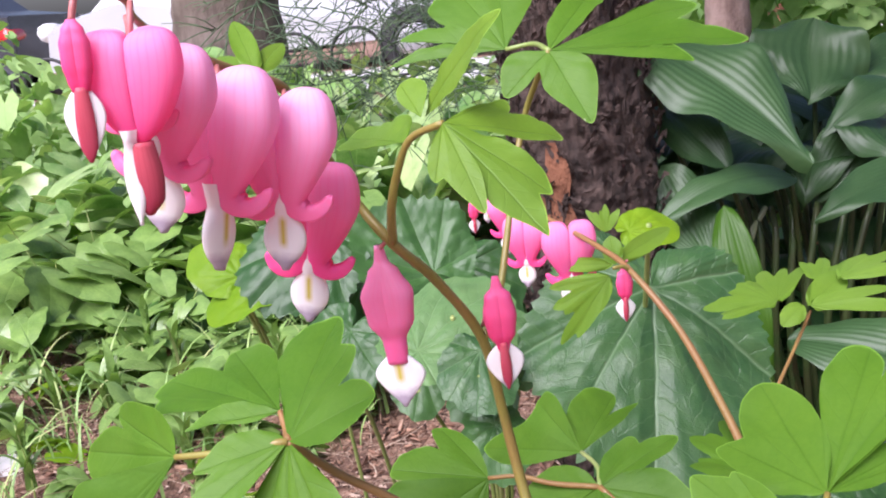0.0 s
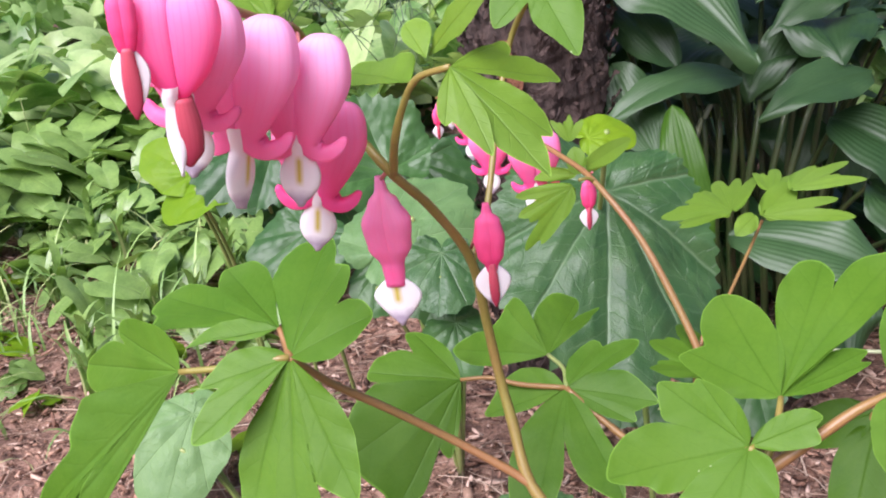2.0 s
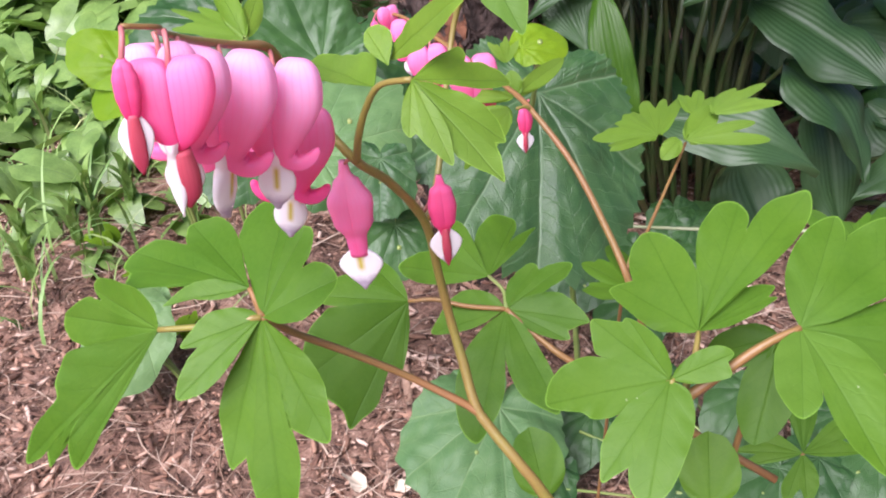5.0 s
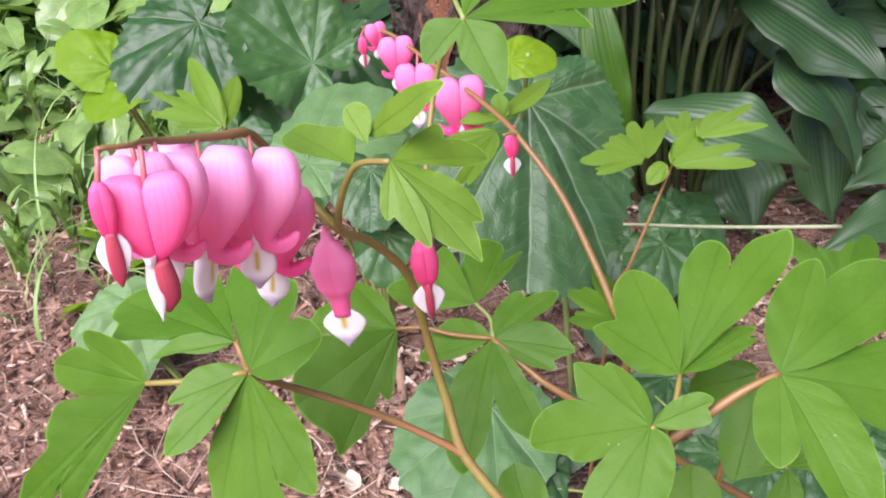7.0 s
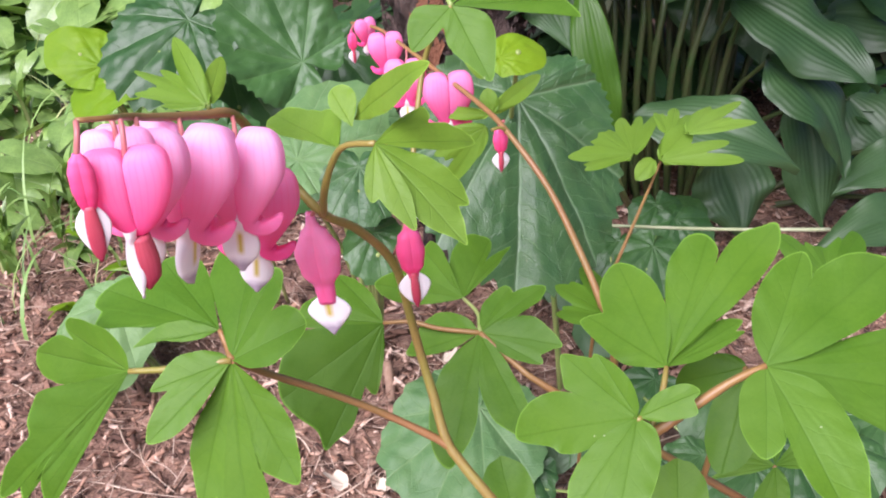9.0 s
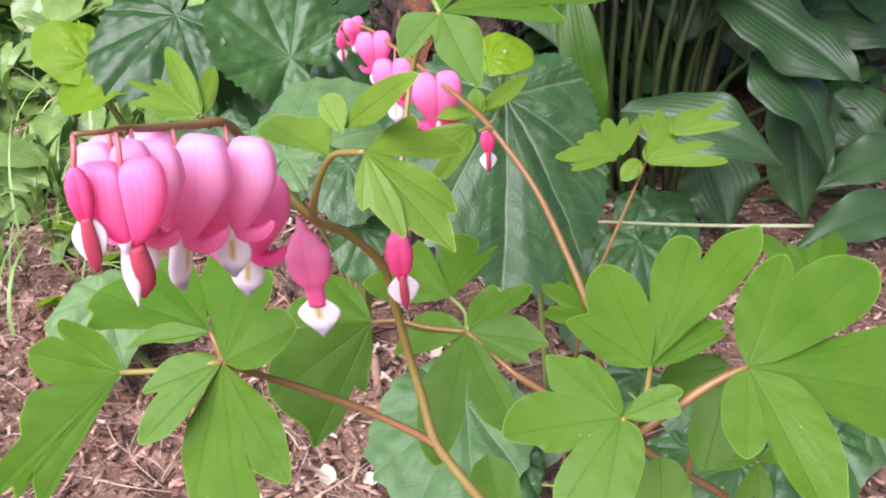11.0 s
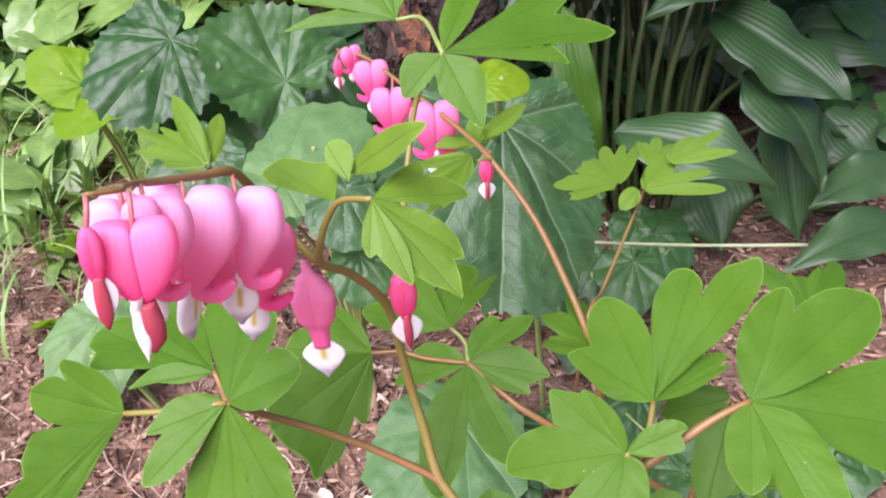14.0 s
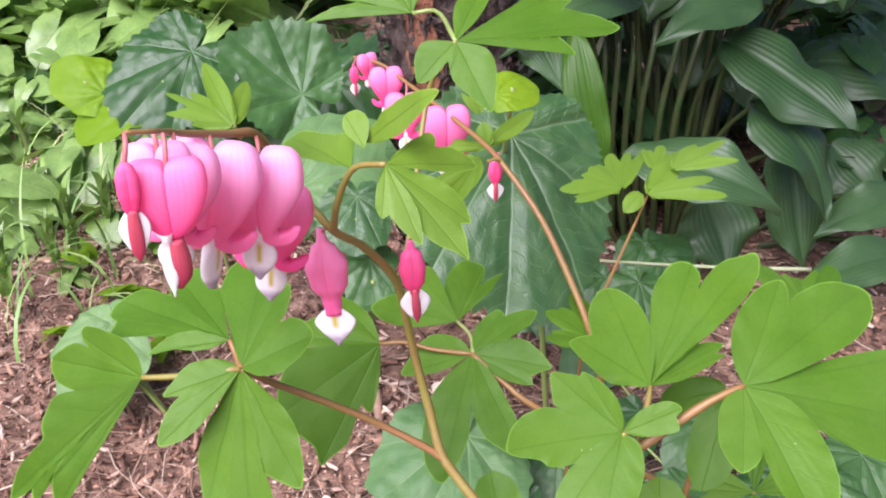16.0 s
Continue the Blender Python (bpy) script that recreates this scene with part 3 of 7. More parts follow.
def heart_half(horn=True):
    """One pouched outer petal, half of a heart that is 1 wide. With horn, its end narrows, bends out and curls up again."""
    rows = [(0.20, 0.225, 0.265, 0.012), (0.18, 0.12, 0.37, 0.10), (0.125, 0.035, 0.445, 0.165), (0.04, -0.002, 0.49, 0.21), (-0.10, -0.004, 0.51, 0.25), (-0.28, -0.004, 0.505, 0.26),
            (-0.46, -0.004, 0.445, 0.24), (-0.64, -0.004, 0.36, 0.20), (-0.80, -0.003, 0.275, 0.165), (-0.92, 0.0, 0.215, 0.14)]
    if not horn:
        rows = rows[:6] + [(-0.46, -0.004, 0.46, 0.25), (-0.64, -0.004, 0.395, 0.225), (-0.80, -0.004, 0.305, 0.19), (-0.92, -0.004, 0.215, 0.15)]
    path = [((lo + hi) / 2, z, (hi - lo) / 2, b) for z, lo, hi, b in rows]
    if horn:
        path += [(0.15, -1.0, 0.11, 0.12), (0.205, -1.045, 0.095, 0.11), (0.285, -1.045, 0.088, 0.095), (0.36, -1.0, 0.075, 0.08), (0.41, -0.94, 0.058, 0.06), (0.44, -0.88, 0.04, 0.05), (0.45, -0.85, 0.012, 0.015)]
    else:
        path += [(0.062, -1.0, 0.066, 0.11), (0.03, -1.05, 0.034, 0.07), (0.012, -1.07, 0.012, 0.02)]
    line = spline(path, 46)
    verts, uvs = [], []
    sides = 28
    for i, (x, z, a, b) in enumerate(line):
        d = line[min(i + 1, 45)] - line[max(i - 1, 0)]
        # rings lie level in the pouch and turn with the horn
        turn = math.atan2(d[0], -d[1]) if (horn and i > 26) else 0.0
        ca, sa = math.cos(turn), math.sin(turn)
        for j in range(sides):
            q = 2 * math.pi * j / sides
            c, s_ = math.cos(q), math.sin(q)
            rib = 1 + 0.012 * math.cos(11 * q) * min(1.0, 5 * a)
            w = max(a, 0.006) * c * rib
            y = max(b, 0.006) * rib * math.copysign(abs(s_) ** (0.14 if c < 0 else 0.6), s_)
            verts.append((x + w * ca, y, z + w * sa))
            uvs.append((j / sides, min(1.0, max(0.0, (0.2 - z) / 1.25)) if i < 36 or not horn else 0.85))
    faces = grid_faces(46, sides, True)
    faces.append(tuple(range(sides))[::-1])
    faces.append(tuple(range(45 * sides, 46 * sides)))
    return verts, faces, uvs


def bud_half(profile):
    """One outer petal of a flower about to open: a narrow neck, a swollen body, then a slim tongue. profile: (depth below the stalk, half width)."""
    zs = [p[0] for p in profile]
    ws = [p[1] for p in profile]
    rows = []
    for t in np.linspace(0, 1, 26):
        d = t * zs[-1]
        k = max(i for i in range(len(zs)) if zs[i] <= d + 1e-9)
        k = min(k, len(zs) - 2)
        e = (d - zs[k]) / (zs[k + 1] - zs[k])
        a = ws[k] + (ws[k + 1] - ws[k]) * (e * e * (3 - 2 * e))
        lap = min(0.09, 0.4 * a)
        rows.append((-d, (a - lap) * 0.5, (a + lap) * 0.5, max(0.07, a * 0.72)))
    return shell_data(rows, 16, True)


def inner_data(top, neck, spade, wide, thick=0.09, blunt=2.3):
    """The inner petals: a slim neck and a flat spade with a blunt point."""
    verts, uvs = [], []
    sides, n = 14, 18
    for i in range(n):
        t = i / (n - 1)
        z = top - t * (neck + spade)
        if z > top - neck:
            a, b = 0.17 - 0.06 * (top - z) / max(neck, 0.01), 0.12
        else:
            e = (top - neck - z) / spade
            a = 0.11 + (wide - 0.11) * math.sin(1.57 * e / 0.42) ** 1.1 if e < 0.42 else wide * (1 - ((e - 0.42) / 0.58) ** blunt)
            a = max(a, 0.035)
            b = thick * (1 - 0.4 * e)
        for j in range(sides):
            q = 2 * math.pi * j / sides
            verts.append((a * math.cos(q), b * math.sin(q), z))
            uvs.append((math.cos(q) * a / wide, t))
    faces = grid_faces(n, sides, True)
    faces.append(tuple(range((n - 1) * sides, n * sides)))
    return verts, faces, uvs


def flower(parent, at, stalk_from, size, yaw, kind, pink, lean=0.0, label="", face=0.0):
    """A hanging heart-shaped flower on a thread-like stalk: pedicel > two outer petals, inner petals (and tongue). face: the turn of the inner petals."""
    squat = {"open": 0.86, "heart": 0.90}.get(kind, 1.0)
    m = Matrix.Translation(at) @ Matrix.Rotation(radians(lean), 4, "Y") @ Matrix.Rotation(radians(yaw), 4, "Z")
    at, stalk_from = Vector(at), Vector(stalk_from)
    mid = (at + stalk_from) / 2 + Vector((0.0006, -0.0008, 0.001))
    ped = part("flower", tube("flower", [tuple(stalk_from), tuple(mid), tuple(at - Vector((0, 0, 0.10 * size)))], 0.00055, 0.0006, MAT_PEDICEL, 10, 7), parent, label)
    if kind == "open":
        half = scaled(heart_half(True), size)
        inner = inner_data(-0.70, 0.22, 0.54, 0.205, 0.09)
    elif kind == "heart":
        half = scaled(heart_half(False), size)
        inner = inner_data(-0.80, 0.12, 0.86, 0.20, 0.06, 1.8)
    elif kind == "bud":
        half = scaled(bud_half([(0.0, 0.085), (0.30, 0.13), (0.52, 0.31), (0.95, 0.5), (1.45, 0.44), (1.85, 0.23), (2.3, 0.20)]), size)
        inner = inner_data(-1.5, 0.58, 1.12, 0.50, 0.07, 1.35)
    elif kind == "long":
        half = scaled(bud_half([(0.0, 0.16), (0.35, 0.38), (0.8, 0.5), (1.5, 0.5), (2.0, 0.40), (2.35, 0.30)]), size)
        inner = inner_data(-2.0, 0.05, 2.6, 0.68, 0.07, 1.7)
    else:
        half = scaled(bud_half([(0.0, 0.10), (0.3, 0.16), (0.6, 0.40), (1.2, 0.5), (1.75, 0.42), (2.15, 0.20), (2.3, 0.16)]), size)
        inner = inner_data(-1.95, 0.05, 1.52, 0.58, 0.06, 1.5)
    for mirror in (False, True):
        v, f, u = scaled(half, 1.0, mirror)
        v = [(x, y * 0.88, z * (1.25 if z > 0 and kind == "open" else squat)) for x, y, z in v]
        ob = part("outer_petal", mesh_from("outer_petal", v, f, pink, u), ped)
        ob.matrix_local = m
    v, f, u = scaled(inner, size)
    if kind == "heart":
        v = [(x * 0.55 - 0.085 * size, y - 0.10 * size, z) for x, y, z in v]
        u = [(0.9, min(q, 0.7)) for _, q in u]
    ob = part("inner_petal", mesh_from("inner_petal", v, f, MAT_INNER, u), ped, "white inner petals with a yellow stripe")
    ob.matrix_local = m @ Matrix.Rotation(radians(face), 4, "Z")
    if kind in ("heart", "slim", "long"):
        z0, z1, wide = {"heart": (-0.94, -1.70, 0.185), "slim": (-2.0, -3.5, 0.16), "long": (-2.2, -4.75, 0.32)}[kind]
        rows = [(z0 + (z1 - z0) * t, 0.0, wide * (0.72 + 0.28 * math.sin(math.pi * (t * 1.15 - 0.1))) * (1 - max(0.0, t - 0.82) * 4.2), 0.15 * (1 - 0.6 * t * t)) for t in np.linspace(0, 0.99, 16)]
        v, f, u = scaled(shell_data(rows, 14), size)
        v = [(x, y - (0.02 if kind == "heart" else 0.10) * size, z) for x, y, z in v]
        ob = part("petal_tip", mesh_from("petal_tip", v, f, MAT_PETAL_TONGUE, u), ped, "dull red folded petal tip")
        ob.matrix_local = m
    return ped


# ---- ground, reaching to the street and the horizon ----
def ground_height(x, y):
    near = math.exp(-((x / 3.0) ** 2 + ((y - 0.8) / 3.0) ** 2))
    h = 0.012 * noise.noise((x * 4, y * 4, 0.0)) + 0.006 * noise.noise((x * 15, y * 15, 3.0)) + 0.007 * noise.noise((x * 38, y * 38, 7.0)) + 0.005 * noise.noise((x * 90, y * 90, 9.0))
    return h * near


def build_ground():
    def spread(limit, inner, n_in, n_out):
        a = np.linspace(-inner, inner, n_in)
        b = inner * (limit / inner) ** np.linspace(0, 1, n_out + 1)[1:]
        return np.concatenate([-b[::-1], a, b])
    xs = spread(400.0, 1.3, 320, 24)
    ys = spread(400.0, 1.3, 320, 24) + 0.9
    verts = [(x, y, ground_height(x, y)) for y in ys for x in xs]
    me = mesh_from("ground", verts, grid_faces(len(ys), len(xs)), MAT_GROUND)
    tagged(new("ground", me), "bare reddish soil with bark mulch and litter", "ground", "", "structure")


build_ground()


def trunk_data(points, r0, r1, seed, plates, depth, n=90, sides=64):
    """A trunk with long ragged ridges of bark."""
    line = spline(points, n)
    verts, uvs = [], []
    for i, p in enumerate(line):
        t = i / (n - 1)
        r = r0 + (r1 - r0) * t
        for j in range(sides):
            a = 2 * math.pi * j / sides
            ca, sa = math.cos(a), math.sin(a)
            k = noise.noise((ca * plates, sa * plates, p[2] * 6 + seed)) + 0.7 * noise.noise((ca * plates * 3, sa * plates * 3, p[2] * 42 + seed))
            k += 0.5 * noise.noise((ca * plates * 7, sa * plates * 7, p[2] * 110 + seed))
            rr = r * (1 + depth * k)
            verts.append((p[0] + rr * ca, p[1] + rr * sa, p[2]))
            uvs.append((j / sides, t))
    return verts, grid_faces(n, sides, True), uvs


tree = thing("tree", "tree trunk with ragged dark brown peeling bark", "tree", (0.13, 0.97, 0.0))
tree.matrix_world = Matrix.Identity(4)
v, f, u = trunk_data([(0.134, 0.97, -0.05), (0.124, 0.97, 0.24), (0.116, 0.97, 0.36), (0.108, 0.97, 0.48), (0.085, 0.98, 0.9), (0.06, 1.0, 1.6), (0.05, 1.02, 2.8)], 0.072, 0.058, 3.0, 2.2, 0.17, 420, 90)
part("trunk", mesh_from("trunk", v, f, MAT_BARK, u), tree)


def bare_patch():
    """Smooth wood, flush with the trunk, where a strip of bark has come off; its edges are ragged."""
    verts = []
    for i in range(26):
        z = 0.25 + 0.16 * i / 25
        for j in range(9):
            lo, hi = -2.36 + 0.10 * noise.noise((z * 30, 0, 1)), -1.86 + 0.12 * noise.noise((z * 24, 3, 2))
            squeeze = min(1.0, 0.25 + 3.0 * min(i, 25 - i) / 25)
            a = (lo + hi) / 2 + (hi - lo) * squeeze * (j / 8 - 0.5)
            r = 0.0765 - 0.010 * (z - 0.05) + 0.0015 * math.sin(math.pi * j / 8)
            verts.append((0.134 - 0.052 * z + r * math.cos(a), 0.97 + r * math.sin(a), z))
    return mesh_from("bare_wood", verts, grid_faces(26, 9), MAT_BARK_RED)


part("bare_wood", bare_patch(), tree, "bare reddish wood where bark has peeled")


def peeling_bark(n):
    """Ragged flat flakes, each held at one end and standing a little off the trunk."""
    rng = np.random.default_rng(11)
    pieces = []
    for i in range(n):
        a, z = rng.uniform(-3.6, 0.6), rng.uniform(0.05, 0.75)
        cx, cy, r = 0.134 - 0.052 * z, 0.97, 0.073 - 0.010 * z
        l, w, turn = rng.uniform(0.008, 0.030), rng.uniform(0.004, 0.010), rng.normal() * 0.5
        verts = []
        for t in np.linspace(0, 1, 5):
            for q in (-1.0, 0.0, 1.0):
                along = l * (t - 0.5) + 0.003 * rng.normal()
                side = w * 0.5 * q * (1 - 0.5 * t) * rng.uniform(0.6, 1.3)
                dz = along * math.cos(turn) - side * math.sin(turn)
                da = (along * math.sin(turn) + side * math.cos(turn)) / r
                rr = r * 1.07 + 0.007 * t * t + 0.0015 * rng.normal()
                verts.append((cx + rr * math.cos(a + da), cy + rr * math.sin(a + da), z + dz))
        pieces.append((verts, grid_faces(5, 3), [(0.0, 0.0)] * 15))
    return joined("loose_bark", pieces, MAT_BARK, False)


tagged(part("loose_bark", peeling_bark(700), tree, "loose peeling strips of bark"), kind="stuff")


def conifer_sprays(n):
    """Thread-like twigs with short needles, hanging from a low branch."""
    rng = np.random.default_rng(21)
    pieces = []
    for i in range(n):
        x, y, z = rng.uniform(-0.22, 0.10), rng.uniform(1.0, 1.35), rng.uniform(0.46, 0.80)
        d = Vector((rng.normal() * 0.5 - 0.2, rng.normal() * 0.4 - 0.2, rng.normal() * 0.45 - 0.1)).normalized()
        l = rng.uniform(0.08, 0.18)
        sag = rng.uniform(-0.05, 0.07)
        pts = [Vector((x, y, z)) + d * l * t + Vector((0, 0, sag * t * t)) for t in (0, 0.5, 1)]
        pieces.append(tube_data([tuple(q) for q in pts], 0.0010, 0.0006, 7, 3))
        for k in range(7):
            t = rng.uniform(0.2, 1.0)
            q = Vector((x, y, z)) + d * l * t + Vector((0, 0, sag * t * t))
            e = (d + Vector(rng.normal(size=3)) * 0.7).normalized() * rng.uniform(0.02, 0.06)
            pieces.append(tube_data([tuple(q), tuple(q + e * 0.5 + Vector((0, 0, 0.004))), tuple(q + e)], 0.0007, 0.0004, 4, 3))
    return joined("needles", pieces, MAT_NEEDLE)


branch = part("branch", tube("branch", [(0.09, 0.98, 0.85), (0.0, 1.06, 0.80), (-0.10, 1.15, 0.72), (-0.22, 1.22, 0.66)], 0.012, 0.003, MAT_BARK, 24, 8), tree)
part("needles", conifer_sprays(300), branch, "thread-like blue-green conifer twigs")

# ---- street and farther trees ----
for name, pts, r0, r1, mat, label in (
        ("tree", [(-1.12, 4.3, -0.05), (-1.09, 4.3, 0.6), (-1.06, 4.3, 1.5), (-1.0, 4.35, 4.0)], 0.25, 0.20, MAT_BARK_GREY, "grey-brown street tree trunk behind the bed"),
        ("tree", [(1.08, 3.4, -0.05), (1.08, 3.4, 0.6), (1.05, 3.4, 1.5), (1.0, 3.45, 3.5)], 0.11, 0.09, MAT_BARK_RED, "slim reddish brown trunk behind the hosta")):
    t = thing(name, label, "tree", pts[0])
    t.matrix_world = Matrix.Identity(4)
    v, f, u = trunk_data(pts, r0, r1, 9.0, 1.8, 0.07, 60, 40)
    part("trunk", mesh_from("trunk", v, f, mat, u), t)


def slab(name, x0, x1, y0, y1, z0, z1, mat, label, category, kind="structure"):
    bm = bmesh.new()
    bmesh.ops.create_cube(bm, size=1.0)
    bmesh.ops.scale(bm, vec=(x1 - x0, y1 - y0, z1 - z0), verts=bm.verts)
    bmesh.ops.translate(bm, vec=((x0 + x1) / 2, (y0 + y1) / 2, (z0 + z1) / 2), verts=bm.verts)
    bmesh.ops.bevel(bm, geom=bm.edges[:], offset=0.015, segments=2, affect="EDGES")
    me = bpy.data.meshes.new(name)
    bm.to_mesh(me)
    bm.free()
    me.materials.append(mat)
    return tagged(new(name, me), label, category, "", kind)


slab("pavement", -40, 40, 6.6, 8.6, -0.1, 0.02, MAT_CONCRETE, "pale concrete pavement along the bed", "pavement")
slab("kerb", -40, 40, 8.62, 8.78, -0.2, 0.025, MAT_CONCRETE, "pale concrete kerb stone edge", "kerb")
slab("road", -60, 60, 8.8, 17.5, -0.3, -0.10, MAT_ASPHALT, "grey asphalt street", "road")
slab("far_pavement", -60, 60, 17.52, 22, -0.2, 0.02, MAT_CONCRETE, "pale pavement across the street", "pavement")


def hoop(x, y):
    h = thing("hoop_fence", "low black iron hoop fence panel", "fence", (x, y, 0.0), "hoop fence along the bed")
    arc = [(-0.16, 0, -0.05), (-0.16, 0, 0.28)] + [(-0.16 * math.cos(a), 0, 0.28 + 0.16 * math.sin(a)) for a in np.linspace(0.4, 2.74, 6)] + [(0.16, 0, 0.28), (0.16, 0, -0.05)]
    part("hoop", tube("hoop", arc, 0.011, 0.011, MAT_IRON, 40, 8, 0.0), h)
    part("rail", tube("rail", [(-0.2, 0, 0.12), (0.2, 0, 0.12)], 0.009, 0.009, MAT_IRON, 4, 8, 0.0), h)
    return h


for i in range(18):
    hoop(-3.6 + 0.40 * i, 6.2)


def car(x, y, paint, label, turn=0.0, long=4.3):
    """A parked car, side on: body shell with roof, windows, wheels, lamps."""
    ob = thing("car", label, "car", (x, y, -0.10), "parked cars")
    ob.matrix_world = Matrix.Translation((x, y, -0.10)) @ Matrix.Rotation(turn, 4, "Z")
    half = long / 2
    side = [(-half, 0.35), (-half + 0.05, 0.75), (-half + 0.75, 0.92), (-half + 1.35, 1.38), (0.5, 1.45), (1.25, 1.30), (half - 0.55, 0.98), (half - 0.02, 0.90), (half, 0.35)]
    verts, faces = [], []
    for k, (wy, inset) in enumerate(((-0.86, 0.0), (-0.80, 0.06), (0.80, 0.06), (0.86, 0.0))):
        for px, pz in side:
            up = max(0.0, pz - 0.9)
            verts.append((px, wy * (1 - 0.3 * up) , pz + (0.02 if 0 < k < 3 and pz > 0.5 else 0)))
    n = len(side)
    for k in range(3):
        for i in range(n - 1):
            faces.append((k * n + i, k * n + i + 1, (k + 1) * n + i + 1, (k + 1) * n + i))
    faces.append(tuple(range(n)))
    faces.append(tuple(range(3 * n, 4 * n))[::-1])
    faces.append((0, 3 * n, 4 * n - 1, n - 1)[::-1])
    part("body", mesh_from("body", verts, faces, paint, None, False), ob)
    for pts in (((-half + 0.95, 0.96), (-half + 1.42, 1.33), (0.0, 1.38), (0.0, 0.97)), ((0.06, 0.97), (0.06, 1.38), (0.5, 1.39), (1.15, 1.26), (1.3, 1.0))):
        v = [(px, -0.872 * (1 - 0.3 * max(0.0, pz - 0.9)), pz) for px, pz in pts] + [(px, -0.84 * (1 - 0.3 * max(0.0, pz - 0.9)), pz) for px, pz in pts]
        m = len(pts)
        part("window", mesh_from("window", v, [tuple(range(m)), tuple(range(m, 2 * m))[::-1]] + [(i, (i + 1) % m, m + (i + 1) % m, m + i) for i in range(m)], MAT_CAR_GLASS, None, False), ob)
    for wx in (-half + 0.8, half - 0.8):
        for wy in (-0.80, 0.80):
            rows = [(-0.11, 0.20), (-0.11, 0.29), (-0.08, 0.32), (0.08, 0.32), (0.11, 0.29), (0.11, 0.20)]
            v = [(wx + r * math.cos(a), wy + d, 0.32 + r * math.sin(a)) for d, r in rows for a in np.linspace(0, 6.283, 25)[:-1]]
            wheel = part("wheel", mesh_from("wheel", v, grid_faces(6, 24, True), MAT_RUBBER), ob, "black tyre")
            v = [(wx + r * math.cos(a), wy + d, 0.32 + r * math.sin(a)) for d, r in ((-0.10, 0.02), (-0.10, 0.12), (-0.08, 0.2), (0.08, 0.2), (0.10, 0.12), (0.10, 0.02)) for a in np.linspace(0, 6.283, 25)[:-1]]
            part("rim", mesh_from("rim", v, grid_faces(6, 24, True), MAT_RIM), wheel, "alloy rim")
    for lx in (-half + 0.03, half - 0.06):
        v, f, u = tube_data([(lx, -0.86, 0.72), (lx, -0.70, 0.74), (lx, -0.55, 0.74)], 0.09, 0.06, 6, 8)
        part("lamp", mesh_from("lamp", v, f, MAT_LAMP_RED if lx > 0 else MAT_CAR_WHITE, u), ob)
    return ob


car(-6.6, 10.1, MAT_CAR_GREY, "dark grey parked car by the kerb")
car(-2.0, 10.1, MAT_CAR_SILVER, "silver parked car by the kerb")
car(2.7, 10.1, MAT_CAR_WHITE, "white parked car by the kerb")
car(-4.4, 15.9, MAT_CAR_WHITE, "white car parked across the street", math.pi)
car(0.6, 15.9, MAT_CAR_GREY, "dark car parked across the street", math.pi)


def foliage_cloud(seed, boxes, n, size):
    rng = np.random.default_rng(seed)
    pieces = []
    for i in range(n):
        cx, cy, cz, rx, ry, rz = boxes[i % len(boxes)]
        d = Vector(rng.normal(size=3)).normalized() * rng.uniform(0.25, 1.0) ** 0.5
        pieces.append(heart_leaf(cx + d.x * rx, cy + d.y * ry, cz + d.z * rz, rng.uniform(0, 6.28), rng.uniform(-0.5, 1.2), size * rng.uniform(0.6, 1.3), rng, rng.normal() * 0.6))
    return pieces


# ---- the flowering plant in front ----
plant = thing("bleeding_heart_plant", "tall bleeding heart plant with arching spray of pink hearts", "plant", (0.075, 0.200, 0.0))
plant.matrix_world = Matrix.Identity(4)

stem = part("stem", tube("stem", [(0.0850, 0.1900, -0.0100), (0.0830, 0.1920, 0.0900), (0.0780, 0.1970, 0.2000), (0.0620, 0.2097, 0.3247), (0.0489, 0.2123, 0.3557), (0.0411, 0.2160, 0.3682), (0.0328, 0.2231, 0.3785), (0.0275, 0.2287, 0.3869), (0.0246, 0.2367, 0.4012), (0.0216, 0.2416, 0.4161), (0.0189, 0.2415, 0.4343), (0.0152, 0.2361, 0.4591), (0.0053, 0.2241, 0.4804), (-0.0036, 0.2089, 0.4957), (-0.0123, 0.2125, 0.5070), (-0.0189, 0.2060, 0.5240)], 0.0025, 0.0011, MAT_STALK, 90), plant, 'arching reddish green stem')
part("flower_stalk", tube("flower_stalk", [(-0.0189, 0.2060, 0.5240), (-0.0209, 0.1895, 0.5369), (-0.0262, 0.1800, 0.5412), (-0.0303, 0.1729, 0.5445), (-0.0345, 0.1650, 0.5482), (-0.0368, 0.1592, 0.5512), (-0.0375, 0.1510, 0.5547), (-0.0362, 0.1436, 0.5578), (-0.0415, 0.1382, 0.5602)], 0.0013, 0.0005, MAT_STALK_RED, 40), plant)
leaf_c = part("leaf", tube("leaf", [(0.0286, 0.2270, 0.3844), (0.0216, 0.2294, 0.3892), (0.0033, 0.2330, 0.4007), (-0.0152, 0.2311, 0.4145), (-0.0299, 0.2275, 0.4262), (-0.0394, 0.2180, 0.4410)], 0.0015, 0.0012, MAT_STALK_RED, 30), plant)
